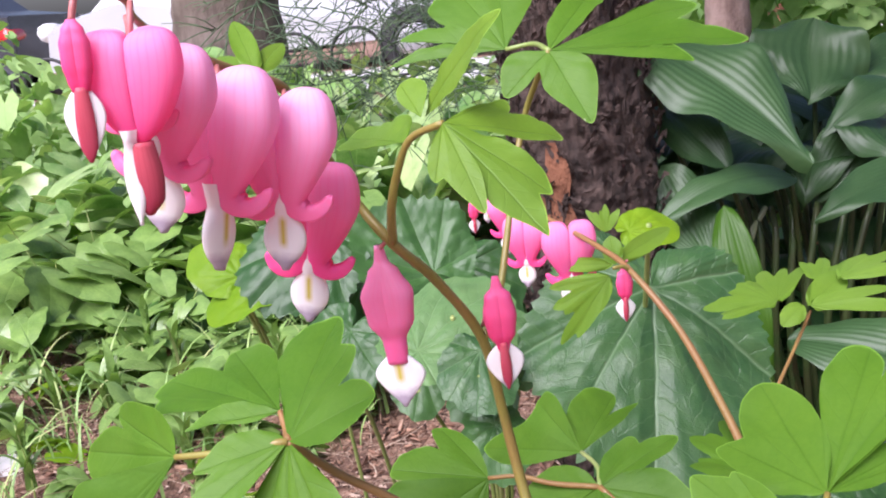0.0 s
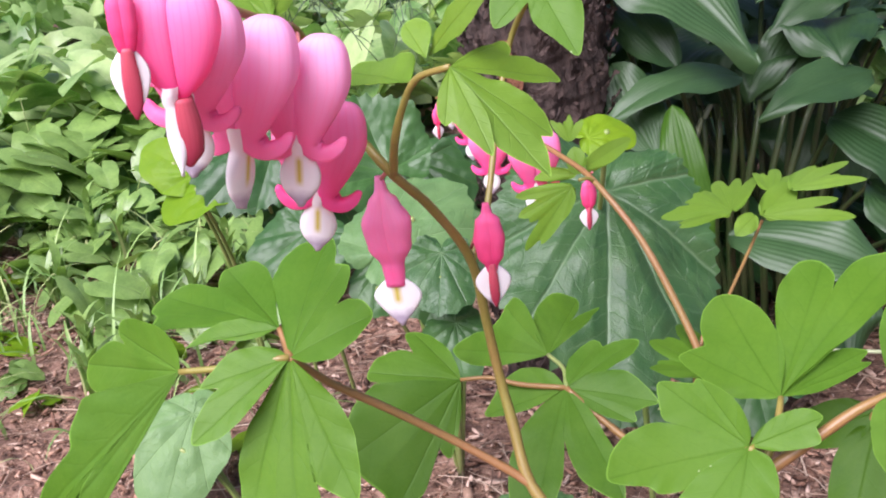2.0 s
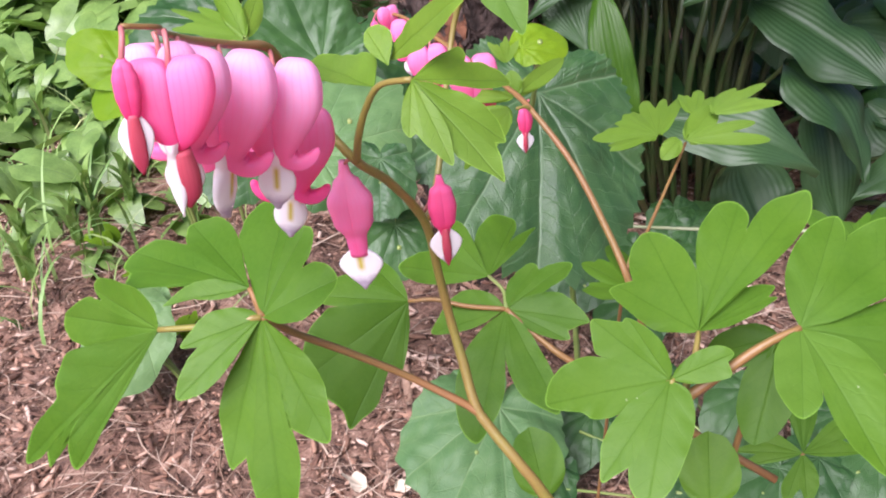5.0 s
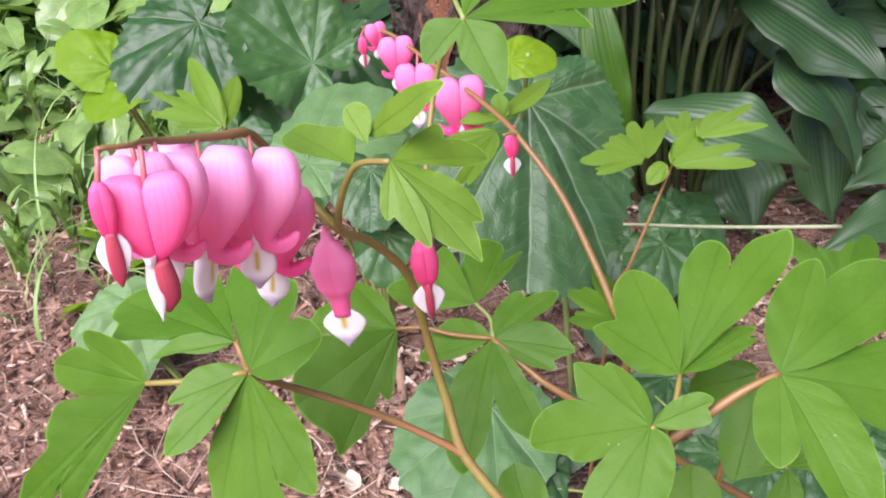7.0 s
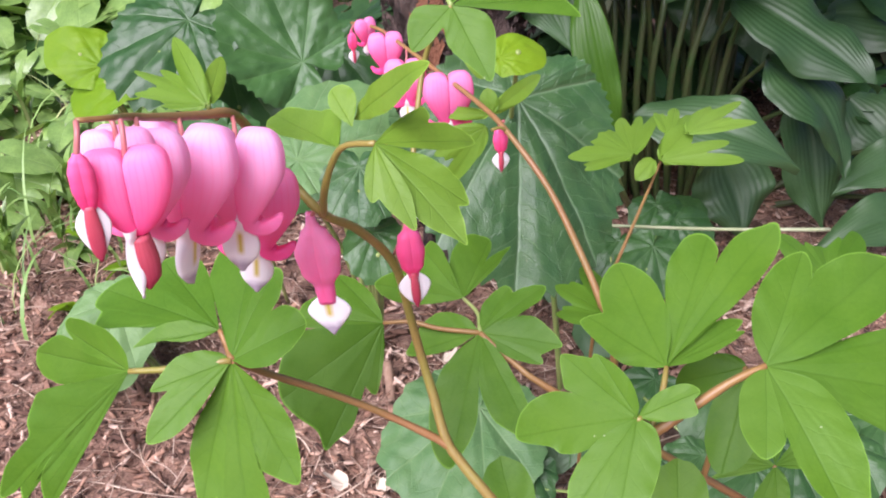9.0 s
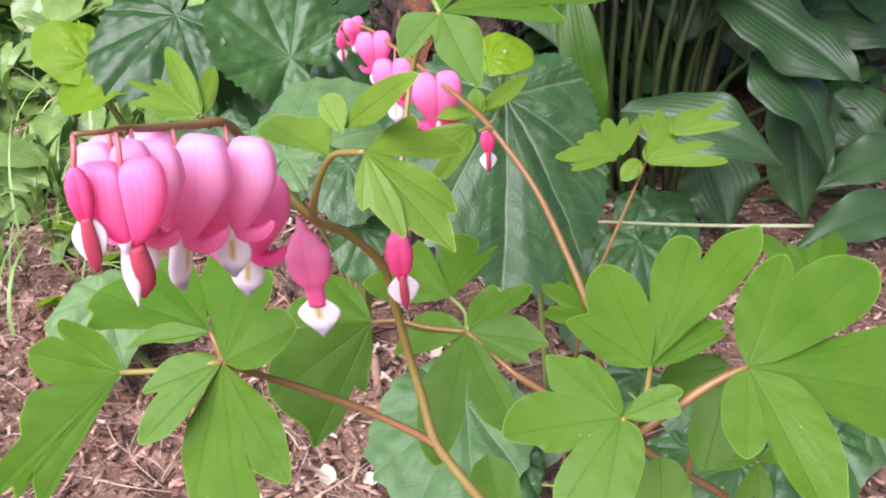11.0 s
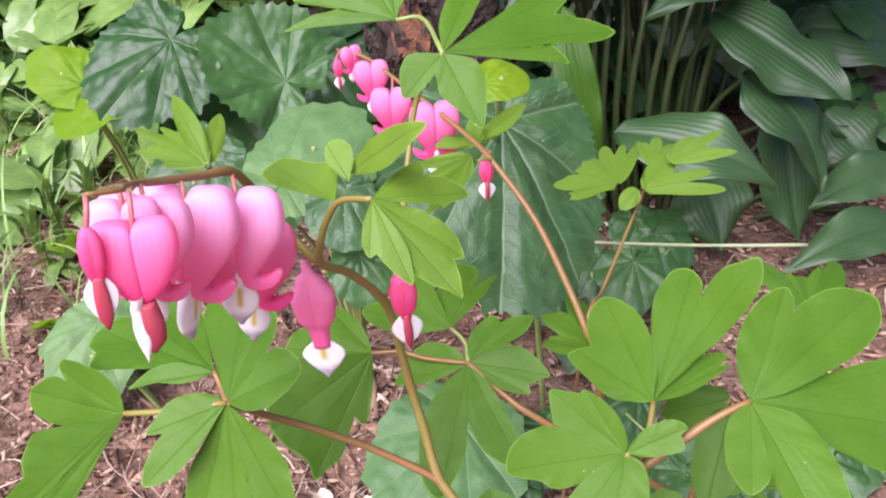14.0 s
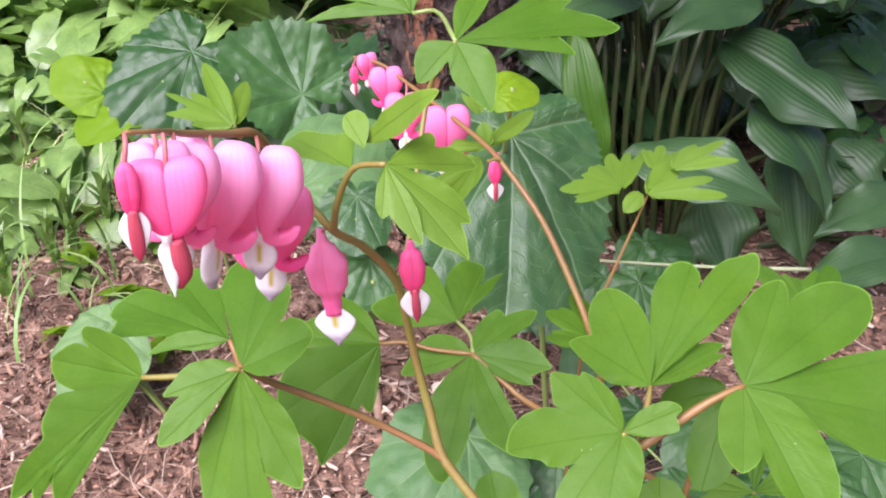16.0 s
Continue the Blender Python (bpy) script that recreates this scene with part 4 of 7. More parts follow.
# lower leaf, its big hanging leaflets
leaflet(leaf_c, MAT_LEAF, (-0.0394, 0.2180, 0.4410), (-0.905, -0.326, -0.274), (-0.014, -0.620, 0.785), [(-64, 5.2), (-47, 12.0), (-34, 18.4), (-20, 23), (-11, 27), (-6, -22), (0, 27), (8, 33), (14, 36), (22, 30), (28, 21), (30, 9.8)], 1)
leaflet(leaf_c, MAT_LEAF, (-0.0394, 0.2180, 0.4410), (-0.016, -0.500, -0.866), (-0.215, -0.844, 0.491), [(-36, 11.0), (-36, 22), (-32, 32), (-26, 41), (-19, 51), (-16, 49), (-13, -46), (-11, 53), (-7, 61), (-1, 65), (4, 61), (8, 51), (10, 42), (9, -36), (16, 41), (23, 45), (30, 38), (39, 28), (45, 20), (49, 10.5)], 2)
leaf_b = part("leaf", tube("leaf", [(-0.0394, 0.2180, 0.4410), (-0.0413, 0.2249, 0.4415), (-0.0435, 0.2300, 0.4448)], 0.0012, 0.0009, MAT_STALK_RED, 10), plant)
leaflet(leaf_b, MAT_LEAF, (-0.0435, 0.2300, 0.4448), (-0.725, 0.683, 0.088), (-0.125, -0.257, 0.958), [(-36, 12.1), (-36, 26), (-32, 37), (-25, 43), (-17, 46), (-11, 42), (-7, -37), (-2, 48), (7, 54), (14, 54), (17, -49), (24, 48), (27, 42), (26, 30), (15, 14.4), (0, 6.8)], 3)
leaflet(leaf_b, MAT_LEAF, (-0.0435, 0.2300, 0.4448), (-0.994, 0.104, -0.047), (-0.100, -0.597, 0.796), [(-22, 10.6), (-14, 17.4), (-6, 23), (5, 30), (3, 23), (10, 14.8), (18, 8.9), (27, 3.9)], 4)
leaflet(leaf_b, MAT_LEAF, (-0.0394, 0.2180, 0.4410), (0.403, 0.721, 0.563), (-0.442, -0.386, 0.810), [(-100, 8.6), (-90, 14.7), (-78, 19.9), (-65, 26), (-55, 28), (-42, 27), (-29, 24), (-24, -20), (-17, 27), (-9, 33), (-2, 34), (3, -34), (9, 42), (16, 49), (22, 49), (30, 48), (37, 43), (41, 37), (42, 26), (40, 13.0)], 5)
leaf_a = part("leaf", tube("leaf", [(-0.0394, 0.2180, 0.4410), (-0.0602, 0.2221, 0.4372), (-0.0743, 0.2262, 0.4350)], 0.0012, 0.001, MAT_STALK, 10), plant)
leaflet(leaf_a, MAT_LEAF, (-0.0743, 0.2262, 0.4350), (-0.799, 0.599, -0.054), (-0.586, -0.755, 0.296), [(-76, 6.5), (-59, 12.8), (-41, 19.1), (-28, 27), (-19, 33), (-12, 34), (-7, -29), (-5, 37), (3, 46), (8, 52), (15, 52), (20, 45), (24, 35), (27, 21), (28, 8.0)], 6)
leaflet(leaf_a, MAT_LEAF, (-0.0743, 0.2262, 0.4350), (-0.751, 0.003, -0.660), (-0.312, -0.883, 0.350), [(-26, 17.5), (-28, 33), (-23, 40), (-16, 46), (-10, 49), (-8, 56), (-6, 68), (-1, 81), (1, 74), (1, -69), (5, 73), (4, 66), (4, 58), (2, -46), (4, 54), (7, 61), (12, 65), (14, 55), (14, 41), (14, 26), (8, 11.5)], 7)
# leaf behind the stem, in two groups on one stalk
leaf_e = part("leaf", tube("leaf", [(0.1600, 0.2600, 0.3000), (0.0819, 0.2915, 0.3473), (0.0650, 0.3017, 0.3580), (0.0514, 0.3148, 0.3676)], 0.0018, 0.0012, MAT_STALK_RED, 20), plant)
part("leaf_stalk", tube("leaf_stalk", [(0.0514, 0.3148, 0.3676), (0.0521, 0.3266, 0.3698), (0.0470, 0.3381, 0.3710)], 0.0011, 0.0008, MAT_STALK_GREEN, 8), leaf_e)
part("leaf_stalk", tube("leaf_stalk", [(0.0514, 0.3148, 0.3676), (0.0338, 0.3239, 0.3656), (0.0214, 0.3309, 0.3661), (0.0088, 0.3357, 0.3636)], 0.0012, 0.0009, MAT_STALK_RED, 12), leaf_e)
leaflet(leaf_e, MAT_LEAF, (0.0470, 0.3381, 0.3710), (-0.613, 0.790, -0.014), (-0.685, -0.523, 0.507), [(-34, 7.1), (-40, 18.3), (-36, 29), (-29, 36), (-19, -38), (-3, 37), (7, 52), (15, 65), (22, 51), (27, 32), (31, 14.7)], 8)
leaflet(leaf_e, MAT_LEAF, (0.0470, 0.3381, 0.3710), (0.436, 0.859, 0.268), (0.146, -0.361, 0.921), [(-22, 12.7), (-19, 28), (-16, -36), (-15, 44), (-10, 35), (-6, -27), (-5, 36), (-1, 42), (6, 42), (16, 39), (27, 30), (40, 18.4), (50, 8.4)], 9)
leaflet(leaf_e, MAT_LEAF, (0.0514, 0.3148, 0.3676), (-0.861, 0.455, -0.230), (-0.485, -0.594, 0.642), [(-47, 8.7), (-33, 17.1), (-22, 25), (-9, 30), (5, 35), (14, 40), (21, 28), (29, 13.9)], 10)
leaflet(leaf_e, MAT_LEAF, (0.0514, 0.3148, 0.3676), (0.753, 0.504, 0.423), (-0.312, -0.293, 0.904), [(-29, 12.2), (-26, 23), (-21, 31), (-11, 37), (-2, 31), (6, -25), (13, 27), (20, 26), (32, 18.7), (42, 11.1)], 11)
leaflet(leaf_e, MAT_LEAF, (0.0514, 0.3148, 0.3676), (0.920, -0.388, -0.060), (-0.196, -0.586, 0.786), [(-34, 11.9), (-25, 22), (-16, 31), (-9, -29), (-2, 33), (3, 37), (15, 31), (30, 24), (41, 12.1)], 12)
leaflet(leaf_e, MAT_LEAF, (0.0514, 0.3148, 0.3676), (-0.183, -0.892, -0.414), (-0.136, -0.394, 0.909), [(-44, 13.1), (-39, 26), (-31, 39), (-24, 50), (-17, 59), (-10, 63), (-6, 56), (-1, 46), (1, 36), (0, -23), (5, 33), (11, 43), (20, 51), (26, 54), (32, 42), (36, 29), (42, 14.0)], 13)
leaflet(leaf_e, MAT_LEAF, (0.0088, 0.3357, 0.3636), (-0.818, 0.506, 0.275), (0.061, -0.398, 0.915), [(-47, 7.4), (-39, 19.8), (-30, 31), (-22, 37), (-16, 37), (-10, 31), (-5, -26), (-1, 33), (10, 39), (23, 41), (30, 39), (33, 28), (39, 12.4)], 14)
leaflet(leaf_e, MAT_LEAF, (0.0088, 0.3357, 0.3636), (-0.685, -0.518, -0.511), (0.183, -0.802, 0.568), [(-49, 15.0), (-48, 28), (-47, -37), (-36, 47), (-25, 54), (-15, 58), (-5, 58), (7, 58), (14, 64), (17, 58), (22, 49), (21, 36), (18, -27), (24, 31), (33, 33), (37, 22), (42, 10.4)], 15)
# tall leaf above the spray
leaf_j = part("leaf", tube("leaf", [(0.0155, 0.2360, 0.4590), (0.0214, 0.2477, 0.4705), (0.0278, 0.2661, 0.4964), (0.0335, 0.2739, 0.5168), (0.0411, 0.2618, 0.5351)], 0.0012, 0.0009, MAT_STALK, 30), plant)
leaflet(leaf_j, MAT_LEAF, (0.0411, 0.2618, 0.5351), (0.960, 0.264, 0.091), (0.070, -0.544, 0.836), [(-22, 12.4), (-22, 27), (-23, 41), (-12, -36), (-12, 49), (-7, 61), (-0, 51), (4, -42), (13, 55), (19, 49), (20, 38), (19, 26), (15, 13.2)], 16)
leaflet(leaf_j, MAT_LEAF, (0.0411, 0.2618, 0.5351), (-0.155, -0.636, -0.756), (-0.121, -0.747, 0.654), [(-87, 10.0), (-71, 13.6), (-55, 16.2), (-39, 18.7), (-28, 14.7), (-16, -7.7), (0, 13.8), (18, 20), (29, 27), (43, 21), (63, 15.2), (79, 9.7)], 17)
leaflet(leaf_j, MAT_LEAF, (0.0411, 0.2618, 0.5351), (0.433, 0.768, 0.472), (0.106, -0.563, 0.819), [(-17, 12.9), (-11, 25), (-9, 35), (-1, 39), (9, 32), (16, 20), (24, 11.0)], 19)
part("leaf_stalk", tube("leaf_stalk", [(0.0411, 0.2618, 0.5351), (0.0386, 0.2952, 0.5357), (0.0296, 0.2995, 0.5346)], 0.0009, 0.0007, MAT_STALK_GREEN, 8), leaf_j)
leaflet(leaf_j, MAT_LEAF, (0.0296, 0.2995, 0.5346), (-0.735, 0.514, 0.442), (-0.056, -0.696, 0.716), [(-71, 7.1), (-75, 17.7), (-69, 27), (-47, 32), (-33, -29), (-23, 39), (-13, 38), (-1, 35), (5, -24), (13, 33), (21, 38), (23, 30), (22, -20), (32, 30), (40, 40), (35, 29), (28, 17.7), (26, 8.2)], 20)
# young leaf on the flowering stem
leaf_k = part("leaf", tube("leaf", [(-0.0036, 0.2089, 0.4957), (-0.0022, 0.2026, 0.5057), (0.0007, 0.1990, 0.5152), (0.0049, 0.1942, 0.5230), (0.0128, 0.1864, 0.5267)], 0.0012, 0.0008, MAT_STALK, 20), plant)
leaflet(leaf_k, MAT_LEAF_YOUNG, (0.0128, 0.1864, 0.5267), (0.873, 0.488, -0.021), (0.317, -0.533, 0.785), [(-26, 10.7), (-21, 22), (-14, 29), (-2, 23), (5, -17.6), (10, 19.2), (19, 19.4), (23, 14.5), (27, 7.3)], 21)
leaflet(leaf_k, MAT_LEAF_YOUNG, (0.0128, 0.1864, 0.5267), (0.708, -0.385, -0.592), (0.259, -0.638, 0.725), [(-21, 11.1), (-23, 19.3), (-18, 25), (-11, 30), (-8, 34), (-2, 30), (4, -26), (9, 28), (16, 25), (21, 21), (27, 14.1), (33, 7.6)], 22)
leaflet(leaf_k, MAT_LEAF_YOUNG, (0.0128, 0.1864, 0.5267), (0.128, -0.724, -0.678), (-0.044, -0.687, 0.725), [(-33, 6.4), (-25, 12.2), (-16, 15.1), (-9, -14.3), (-0, 18.4), (11, 24), (19, 17.4), (24, 11.4)], 23)
leaflet(leaf_k, MAT_LEAF_YOUNG, (0.0081, 0.2018, 0.5267), (0.420, -0.652, 0.631), (-0.903, -0.368, 0.220), [(-22, 5), (-18, 12), (-13, 21), (-6, 31), (0, 37), (5, 31), (12, 21), (18, 12), (24, 5)], 24)
leaflet(leaf_k, MAT_LEAF_YOUNG, (0.0076, 0.1960, 0.5273), (-0.256, 0.670, 0.697), (-0.212, -0.742, 0.636), [(-32, 5.6), (-23, 9.5), (-8, 12.0), (9, 12.1), (23, 9.4), (31, 5.4)], 124)
leaflet(leaf_k, MAT_LEAF_YOUNG, (0.0034, 0.1960, 0.5219), (-0.516, 0.856, 0.033), (-0.417, -0.285, 0.863), [(-41, 12.0), (-19, 18.1), (-6, 29), (2, 35), (8, 35), (13, 27), (14, 14.3), (5, 6.5)], 25)
# small leaf above the hearts
leaf_l = part("leaf", tube("leaf", [(-0.0253, 0.1938, 0.5343), (-0.0259, 0.1908, 0.5370), (-0.0257, 0.1864, 0.5409)], 0.0008, 0.0007, MAT_STALK_GREEN, 8), plant)
lobed_leaflet(leaf_l, MAT_LEAF_YOUNG, (-0.0257, 0.1864, 0.5409), (-0.355, 0.692, 0.629), (0.001, -0.672, 0.740), [(0, 0.0203, 0.0055)], 26, tip=0.09)
lobed_leaflet(leaf_l, MAT_LEAF_YOUNG, (-0.0257, 0.1864, 0.5409), (0.197, 0.895, 0.401), (0.349, -0.446, 0.824), [(-0, 0.0169, 0.0051)], 27, tip=0.09)
lobed_leaflet(leaf_l, MAT_LEAF_YOUNG, (-0.0257, 0.1864, 0.5409), (-0.727, 0.630, 0.273), (-0.060, -0.455, 0.889), [(-0, 0.0259, 0.0042), (-8, 0.0192, 0.0036), (18, 0.0188, 0.0041), (35, 0.0105, 0.0032)], 28, tip=0.09)
# the hanging hearts
flower(plant, (-0.0419, 0.1345, 0.5553), (-0.0415, 0.1382, 0.5600), 0.0049, 12, "long", MAT_PETAL_DEEP, 2)
flower(plant, (-0.0385, 0.1490, 0.5495), (-0.0385, 0.1500, 0.5550), 0.0150, 2, "open", MAT_PETAL_PALE, 2)
flower(plant, (-0.0354, 0.1400, 0.5500), (-0.0350, 0.1436, 0.5572), 0.0168, 4, "heart", MAT_PETAL, 2)
flower(plant, (-0.0363, 0.1557, 0.5450), (-0.0360, 0.1592, 0.5507), 0.0208, -8, "open", MAT_PETAL_PALE, 8, "", 10)
flower(plant, (-0.0301, 0.1688, 0.5387), (-0.0303, 0.1729, 0.5445), 0.0245, -8, "open", MAT_PETAL_PALE, 8, "", 75)
flower(plant, (-0.0200, 0.1779, 0.5328), (-0.0209, 0.1895, 0.5369), 0.0228, -6, "open", MAT_PETAL_PALE, 6, "", 5)
flower(plant, (-0.0189, 0.1935, 0.5148), (-0.0189, 0.2080, 0.5216), 0.0222, -4, "open", MAT_PETAL, 8, "", 5)
flower(plant, (-0.0078, 0.2128, 0.4946), (-0.0039, 0.2105, 0.4955), 0.0137, -8, "bud", MAT_PETAL_MID, -3)
flower(plant, (0.0203, 0.2280, 0.4795), (0.0155, 0.2361, 0.4630), 0.0092, 5, "slim", MAT_PETAL_DEEP, -2)


# ---- the plant beside it ----
plant_b = thing("bleeding_heart_plant", "bleeding heart plant with broad leaves and a smaller pink flower spray", "plant", (0.17, 0.26, 0.0))
plant_b.matrix_world = Matrix.Identity(4)

leaf_g = part("leaf", tube("leaf", [(0.1000, 0.2400, -0.0100), (0.0950, 0.2200, 0.2000), (0.0849, 0.2106, 0.3696), (0.0975, 0.2137, 0.3906), (0.0924, 0.2113, 0.4026)], 0.0028, 0.0015, MAT_STALK, 30), plant_b)
leaflet(leaf_g, MAT_LEAF, (0.0924, 0.2113, 0.4026), (-0.777, 0.616, -0.128), (-0.552, -0.570, 0.609), [(-91, 4.4), (-70, 11.9), (-55, 19.4), (-43, 27), (-38, -27), (-32, 31), (-25, 37), (-18, 34), (-8, 29), (-8, -24), (-3, 34), (5, 42), (13, 47), (21, 49), (25, 44), (30, 35), (36, 32), (42, 25), (46, 14.7), (44, 5.5)], 29)
leaflet(leaf_g, MAT_LEAF, (0.0924, 0.2113, 0.4026), (-0.554, -0.723, -0.413), (-0.114, -0.425, 0.898), [(-38, 11.9), (-30, 23), (-23, 32), (-17, 37), (-11, 42), (-7, 38), (-3, -34), (2, 40), (11, 44), (20, 38), (32, 26), (50, 16.0), (76, 7.3)], 30)
leaflet(leaf_g, MAT_LEAF, (0.0924, 0.2113, 0.4026), (0.937, -0.008, 0.349), (-0.255, -0.698, 0.669), [(-34, 6.3), (-25, 13.2), (-18, 19.9), (-4, -20), (1, 23), (8, 22), (16, 18.8), (27, 11.9), (38, 4.6)], 31)
leaf_f = part("leaf", tube("leaf", [(0.0975, 0.2137, 0.3906), (0.1045, 0.2231, 0.4005), (0.1088, 0.2322, 0.4057)], 0.0014, 0.001, MAT_STALK, 10), plant_b)
leaflet(leaf_f, MAT_LEAF, (0.1088, 0.2322, 0.4057), (-0.302, 0.928, 0.217), (-0.478, -0.345, 0.808), [(-43, 12.9), (-34, 25), (-26, 37), (-18, 46), (-11, 52), (-5, 51), (3, 45), (10, -36), (17, 41), (23, 41), (33, 26), (46, 16.2), (54, 5.8)], 32)
leaflet(leaf_f, MAT_LEAF, (0.1088, 0.2322, 0.4057), (0.606, 0.632, 0.483), (-0.244, -0.431, 0.869), [(-19, 20), (-20, 34), (-19, 46), (-16, 59), (-13, 68), (-8, 76), (-4, 70), (0, 62), (2, 52), (2, -45), (4, 53), (9, 58), (14, 58), (19, 53), (24, 42), (26, 29), (17, 13.2)], 33)
leaflet(leaf_f, MAT_LEAF, (0.1088, 0.2322, 0.4057), (0.919, 0.316, 0.235), (0.033, -0.656, 0.754), [(-19, 11.4), (-11, 23), (-6, 34), (-3, -31), (1, 36), (8, 30), (14, 22), (15, 11.6)], 34)
leaf_h = part("leaf", tube("leaf", [(0.0975, 0.2137, 0.3906), (0.1150, 0.2152, 0.4022), (0.1265, 0.2158, 0.4098), (0.1386, 0.2173, 0.4138)], 0.002, 0.0013, MAT_STALK_RED, 14), plant_b)
leaflet(leaf_h, MAT_LEAF, (0.1386, 0.2173, 0.4138), (0.751, 0.539, 0.380), (0.004, -0.580, 0.815), [(-37, 11.7), (-29, 30), (-25, 48), (-20, 61), (-14, 68), (-10, 69), (-5, 65), (2, 56), (8, 45), (8, -39), (12, 46), (17, 49), (27, 41), (39, 29), (53, 17.4), (64, 9.1)], 35)
leaflet(leaf_h, MAT_LEAF, (0.1386, 0.2173, 0.4138), (0.986, -0.094, -0.139), (0.070, -0.521, 0.851), [(-24, 15.9), (-29, 28), (-30, 35), (-28, 49), (-24, 58), (-14, 66), (-5, 73), (3, 71), (8, -62), (12, 68), (16, 79), (19, 68), (21, 48), (22, 32), (21, 15.1)], 36)
leaflet(leaf_h, MAT_LEAF, (0.1386, 0.2173, 0.4138), (0.026, -0.963, -0.268), (-0.028, -0.269, 0.963), [(-60, 11.4), (-46, 21), (-35, 30), (-26, 35), (-20, 36), (-13, 33), (-8, 29), (-6, -24), (-6, 32), (-2, 44), (3, 52), (7, 57), (13, 57), (18, 52), (26, 43), (39, 29), (53, 16.3)], 37)
# darker leaves underneath
leaf_u = part("leaf", tube("leaf", [(0.1000, 0.2400, 0.1500), (0.1332, 0.2451, 0.3352), (0.1369, 0.2485, 0.3596), (0.1482, 0.2517, 0.3845)], 0.0016, 0.001, MAT_STALK_RED, 12), plant_b)
lobed_leaflet(leaf_u, MAT_LEAF, (0.1482, 0.2517, 0.3845), (-0.929, 0.180, -0.323), (-0.352, -0.699, 0.622), [(0, 0.0275, 0.0158)], 38)
lobed_leaflet(leaf_u, MAT_LEAF, (0.1478, 0.2494, 0.3808), (-0.427, -0.627, -0.651), (-0.272, -0.598, 0.754), [(0, 0.0374, 0.0206)], 39)
lobed_leaflet(leaf_u, MAT_LEAF, (0.1104, 0.3062, 0.3732), (-0.106, 0.970, 0.221), (0.104, -0.210, 0.972), [(34, 0.0322, 0.0120), (0, 0.0392, 0.0132), (69, 0.0251, 0.0125)], 40)
lobed_leaflet(leaf_u, MAT_LEAF, (0.2022, 0.2984, 0.3885), (0.724, 0.650, 0.229), (0.088, -0.417, 0.905), [(75, 0.0287, 0.0151), (35, 0.0177, 0.0149), (0, 0.0353, 0.0152)], 41)
lobed_leaflet(leaf_u, MAT_LEAF, (0.0522, 0.2277, 0.3391), (-0.131, 0.470, 0.873), (-0.078, -0.883, 0.464), [(0, 0.0261, 0.0199)], 42)
lobed_leaflet(leaf_u, MAT_LEAF, (0.1182, 0.2286, 0.3229), (0.071, 0.469, 0.880), (-0.300, -0.832, 0.467), [(-0, 0.0280, 0.0237)], 43)
# low leaf close to the soil
leaf_v = part("leaf", tube("leaf", [(0.2100, 0.3300, -0.0100), (0.2120, 0.3500, 0.1300), (0.2150, 0.3400, 0.2346)], 0.0016, 0.0011, MAT_STALK_RED, 14), plant_b)
leaflet(leaf_v, MAT_LEAF, (0.2150, 0.3400, 0.2346), (-0.956, 0.280, 0.088), (-0.050, -0.451, 0.891), [(-38, 7.2), (-33, 17.1), (-19, 26), (-11, 35), (-8, -25), (5, 36), (9, -25), (19, 36), (23, 22), (29, 9.7)], 130)
leaflet(leaf_v, MAT_LEAF, (0.2150, 0.3400, 0.2346), (0.268, 0.854, 0.447), (-0.050, -0.451, 0.891), [(-23, 11.8), (-20, 26), (-14, 41), (-8, -27), (1, 42), (8, -26), (18, 35), (20, 23), (20, 11.9)], 131)
leaflet(leaf_v, MAT_LEAF, (0.2150, 0.3400, 0.2346), (0.961, 0.221, 0.166), (-0.050, -0.451, 0.891), [(-35, 8.5), (-28, 19.9), (-21, 33), (-4, -24), (-1, 41), (10, -28), (14, 38), (22, 26), (26, 11.3)], 132)
leaflet(leaf_v, MAT_LEAF, (0.2150, 0.3400, 0.2346), (-0.370, -0.820, -0.436), (-0.050, -0.451, 0.891), [(-30, 10.0), (-25, 23), (-12, 30), (0, -19.8), (10, 28), (31, 18.4), (47, 8.3)], 133)
# second flower spray
part("stem", tube("stem", [(0.1150, 0.3300, -0.0100), (0.1180, 0.3250, 0.2000), (0.1074, 0.2938, 0.3627), (0.1061, 0.3147, 0.3769), (0.1014, 0.3359, 0.3912), (0.0922, 0.3644, 0.4109), (0.0770, 0.3897, 0.4300), (0.0680, 0.4127, 0.4343), (0.0521, 0.4463, 0.4390), (0.0372, 0.4789, 0.4423), (0.0235, 0.5056, 0.4456), (0.0078, 0.5239, 0.4449)], 0.0021, 0.0009, MAT_STALK_RED, 50), plant_b)
leaf_m = part("leaf", tube("leaf", [(0.0770, 0.3897, 0.4300), (0.0739, 0.3885, 0.4322), (0.0695, 0.3865, 0.4324)], 0.001, 0.0008, MAT_STALK, 8), plant_b)
lobed_leaflet(leaf_m, MAT_LEAF_YOUNG, (0.0738, 0.4240, 0.4234), (-0.904, 0.423, -0.056), (-0.422, -0.865, 0.273), [(0, 0.0287, 0.0072)], 44, tip=0.09)
lobed_leaflet(leaf_m, MAT_LEAF_YOUNG, (0.0714, 0.4224, 0.4179), (-0.608, -0.213, -0.765), (-0.015, -0.960, 0.279), [(0, 0.0387, 0.0107), (-27, 0.0288, 0.0092), (7, 0.0207, 0.0091), (-46, 0.0266, 0.0070)], 45, tip=0.09)
lobed_leaflet(leaf_m, MAT_LEAF_YOUNG, (0.0752, 0.4244, 0.4248), (0.821, 0.512, 0.251), (0.361, -0.807, 0.467), [(0, 0.0363, 0.0094), (-2, 0.0142, 0.0070)], 46, tip=0.09)
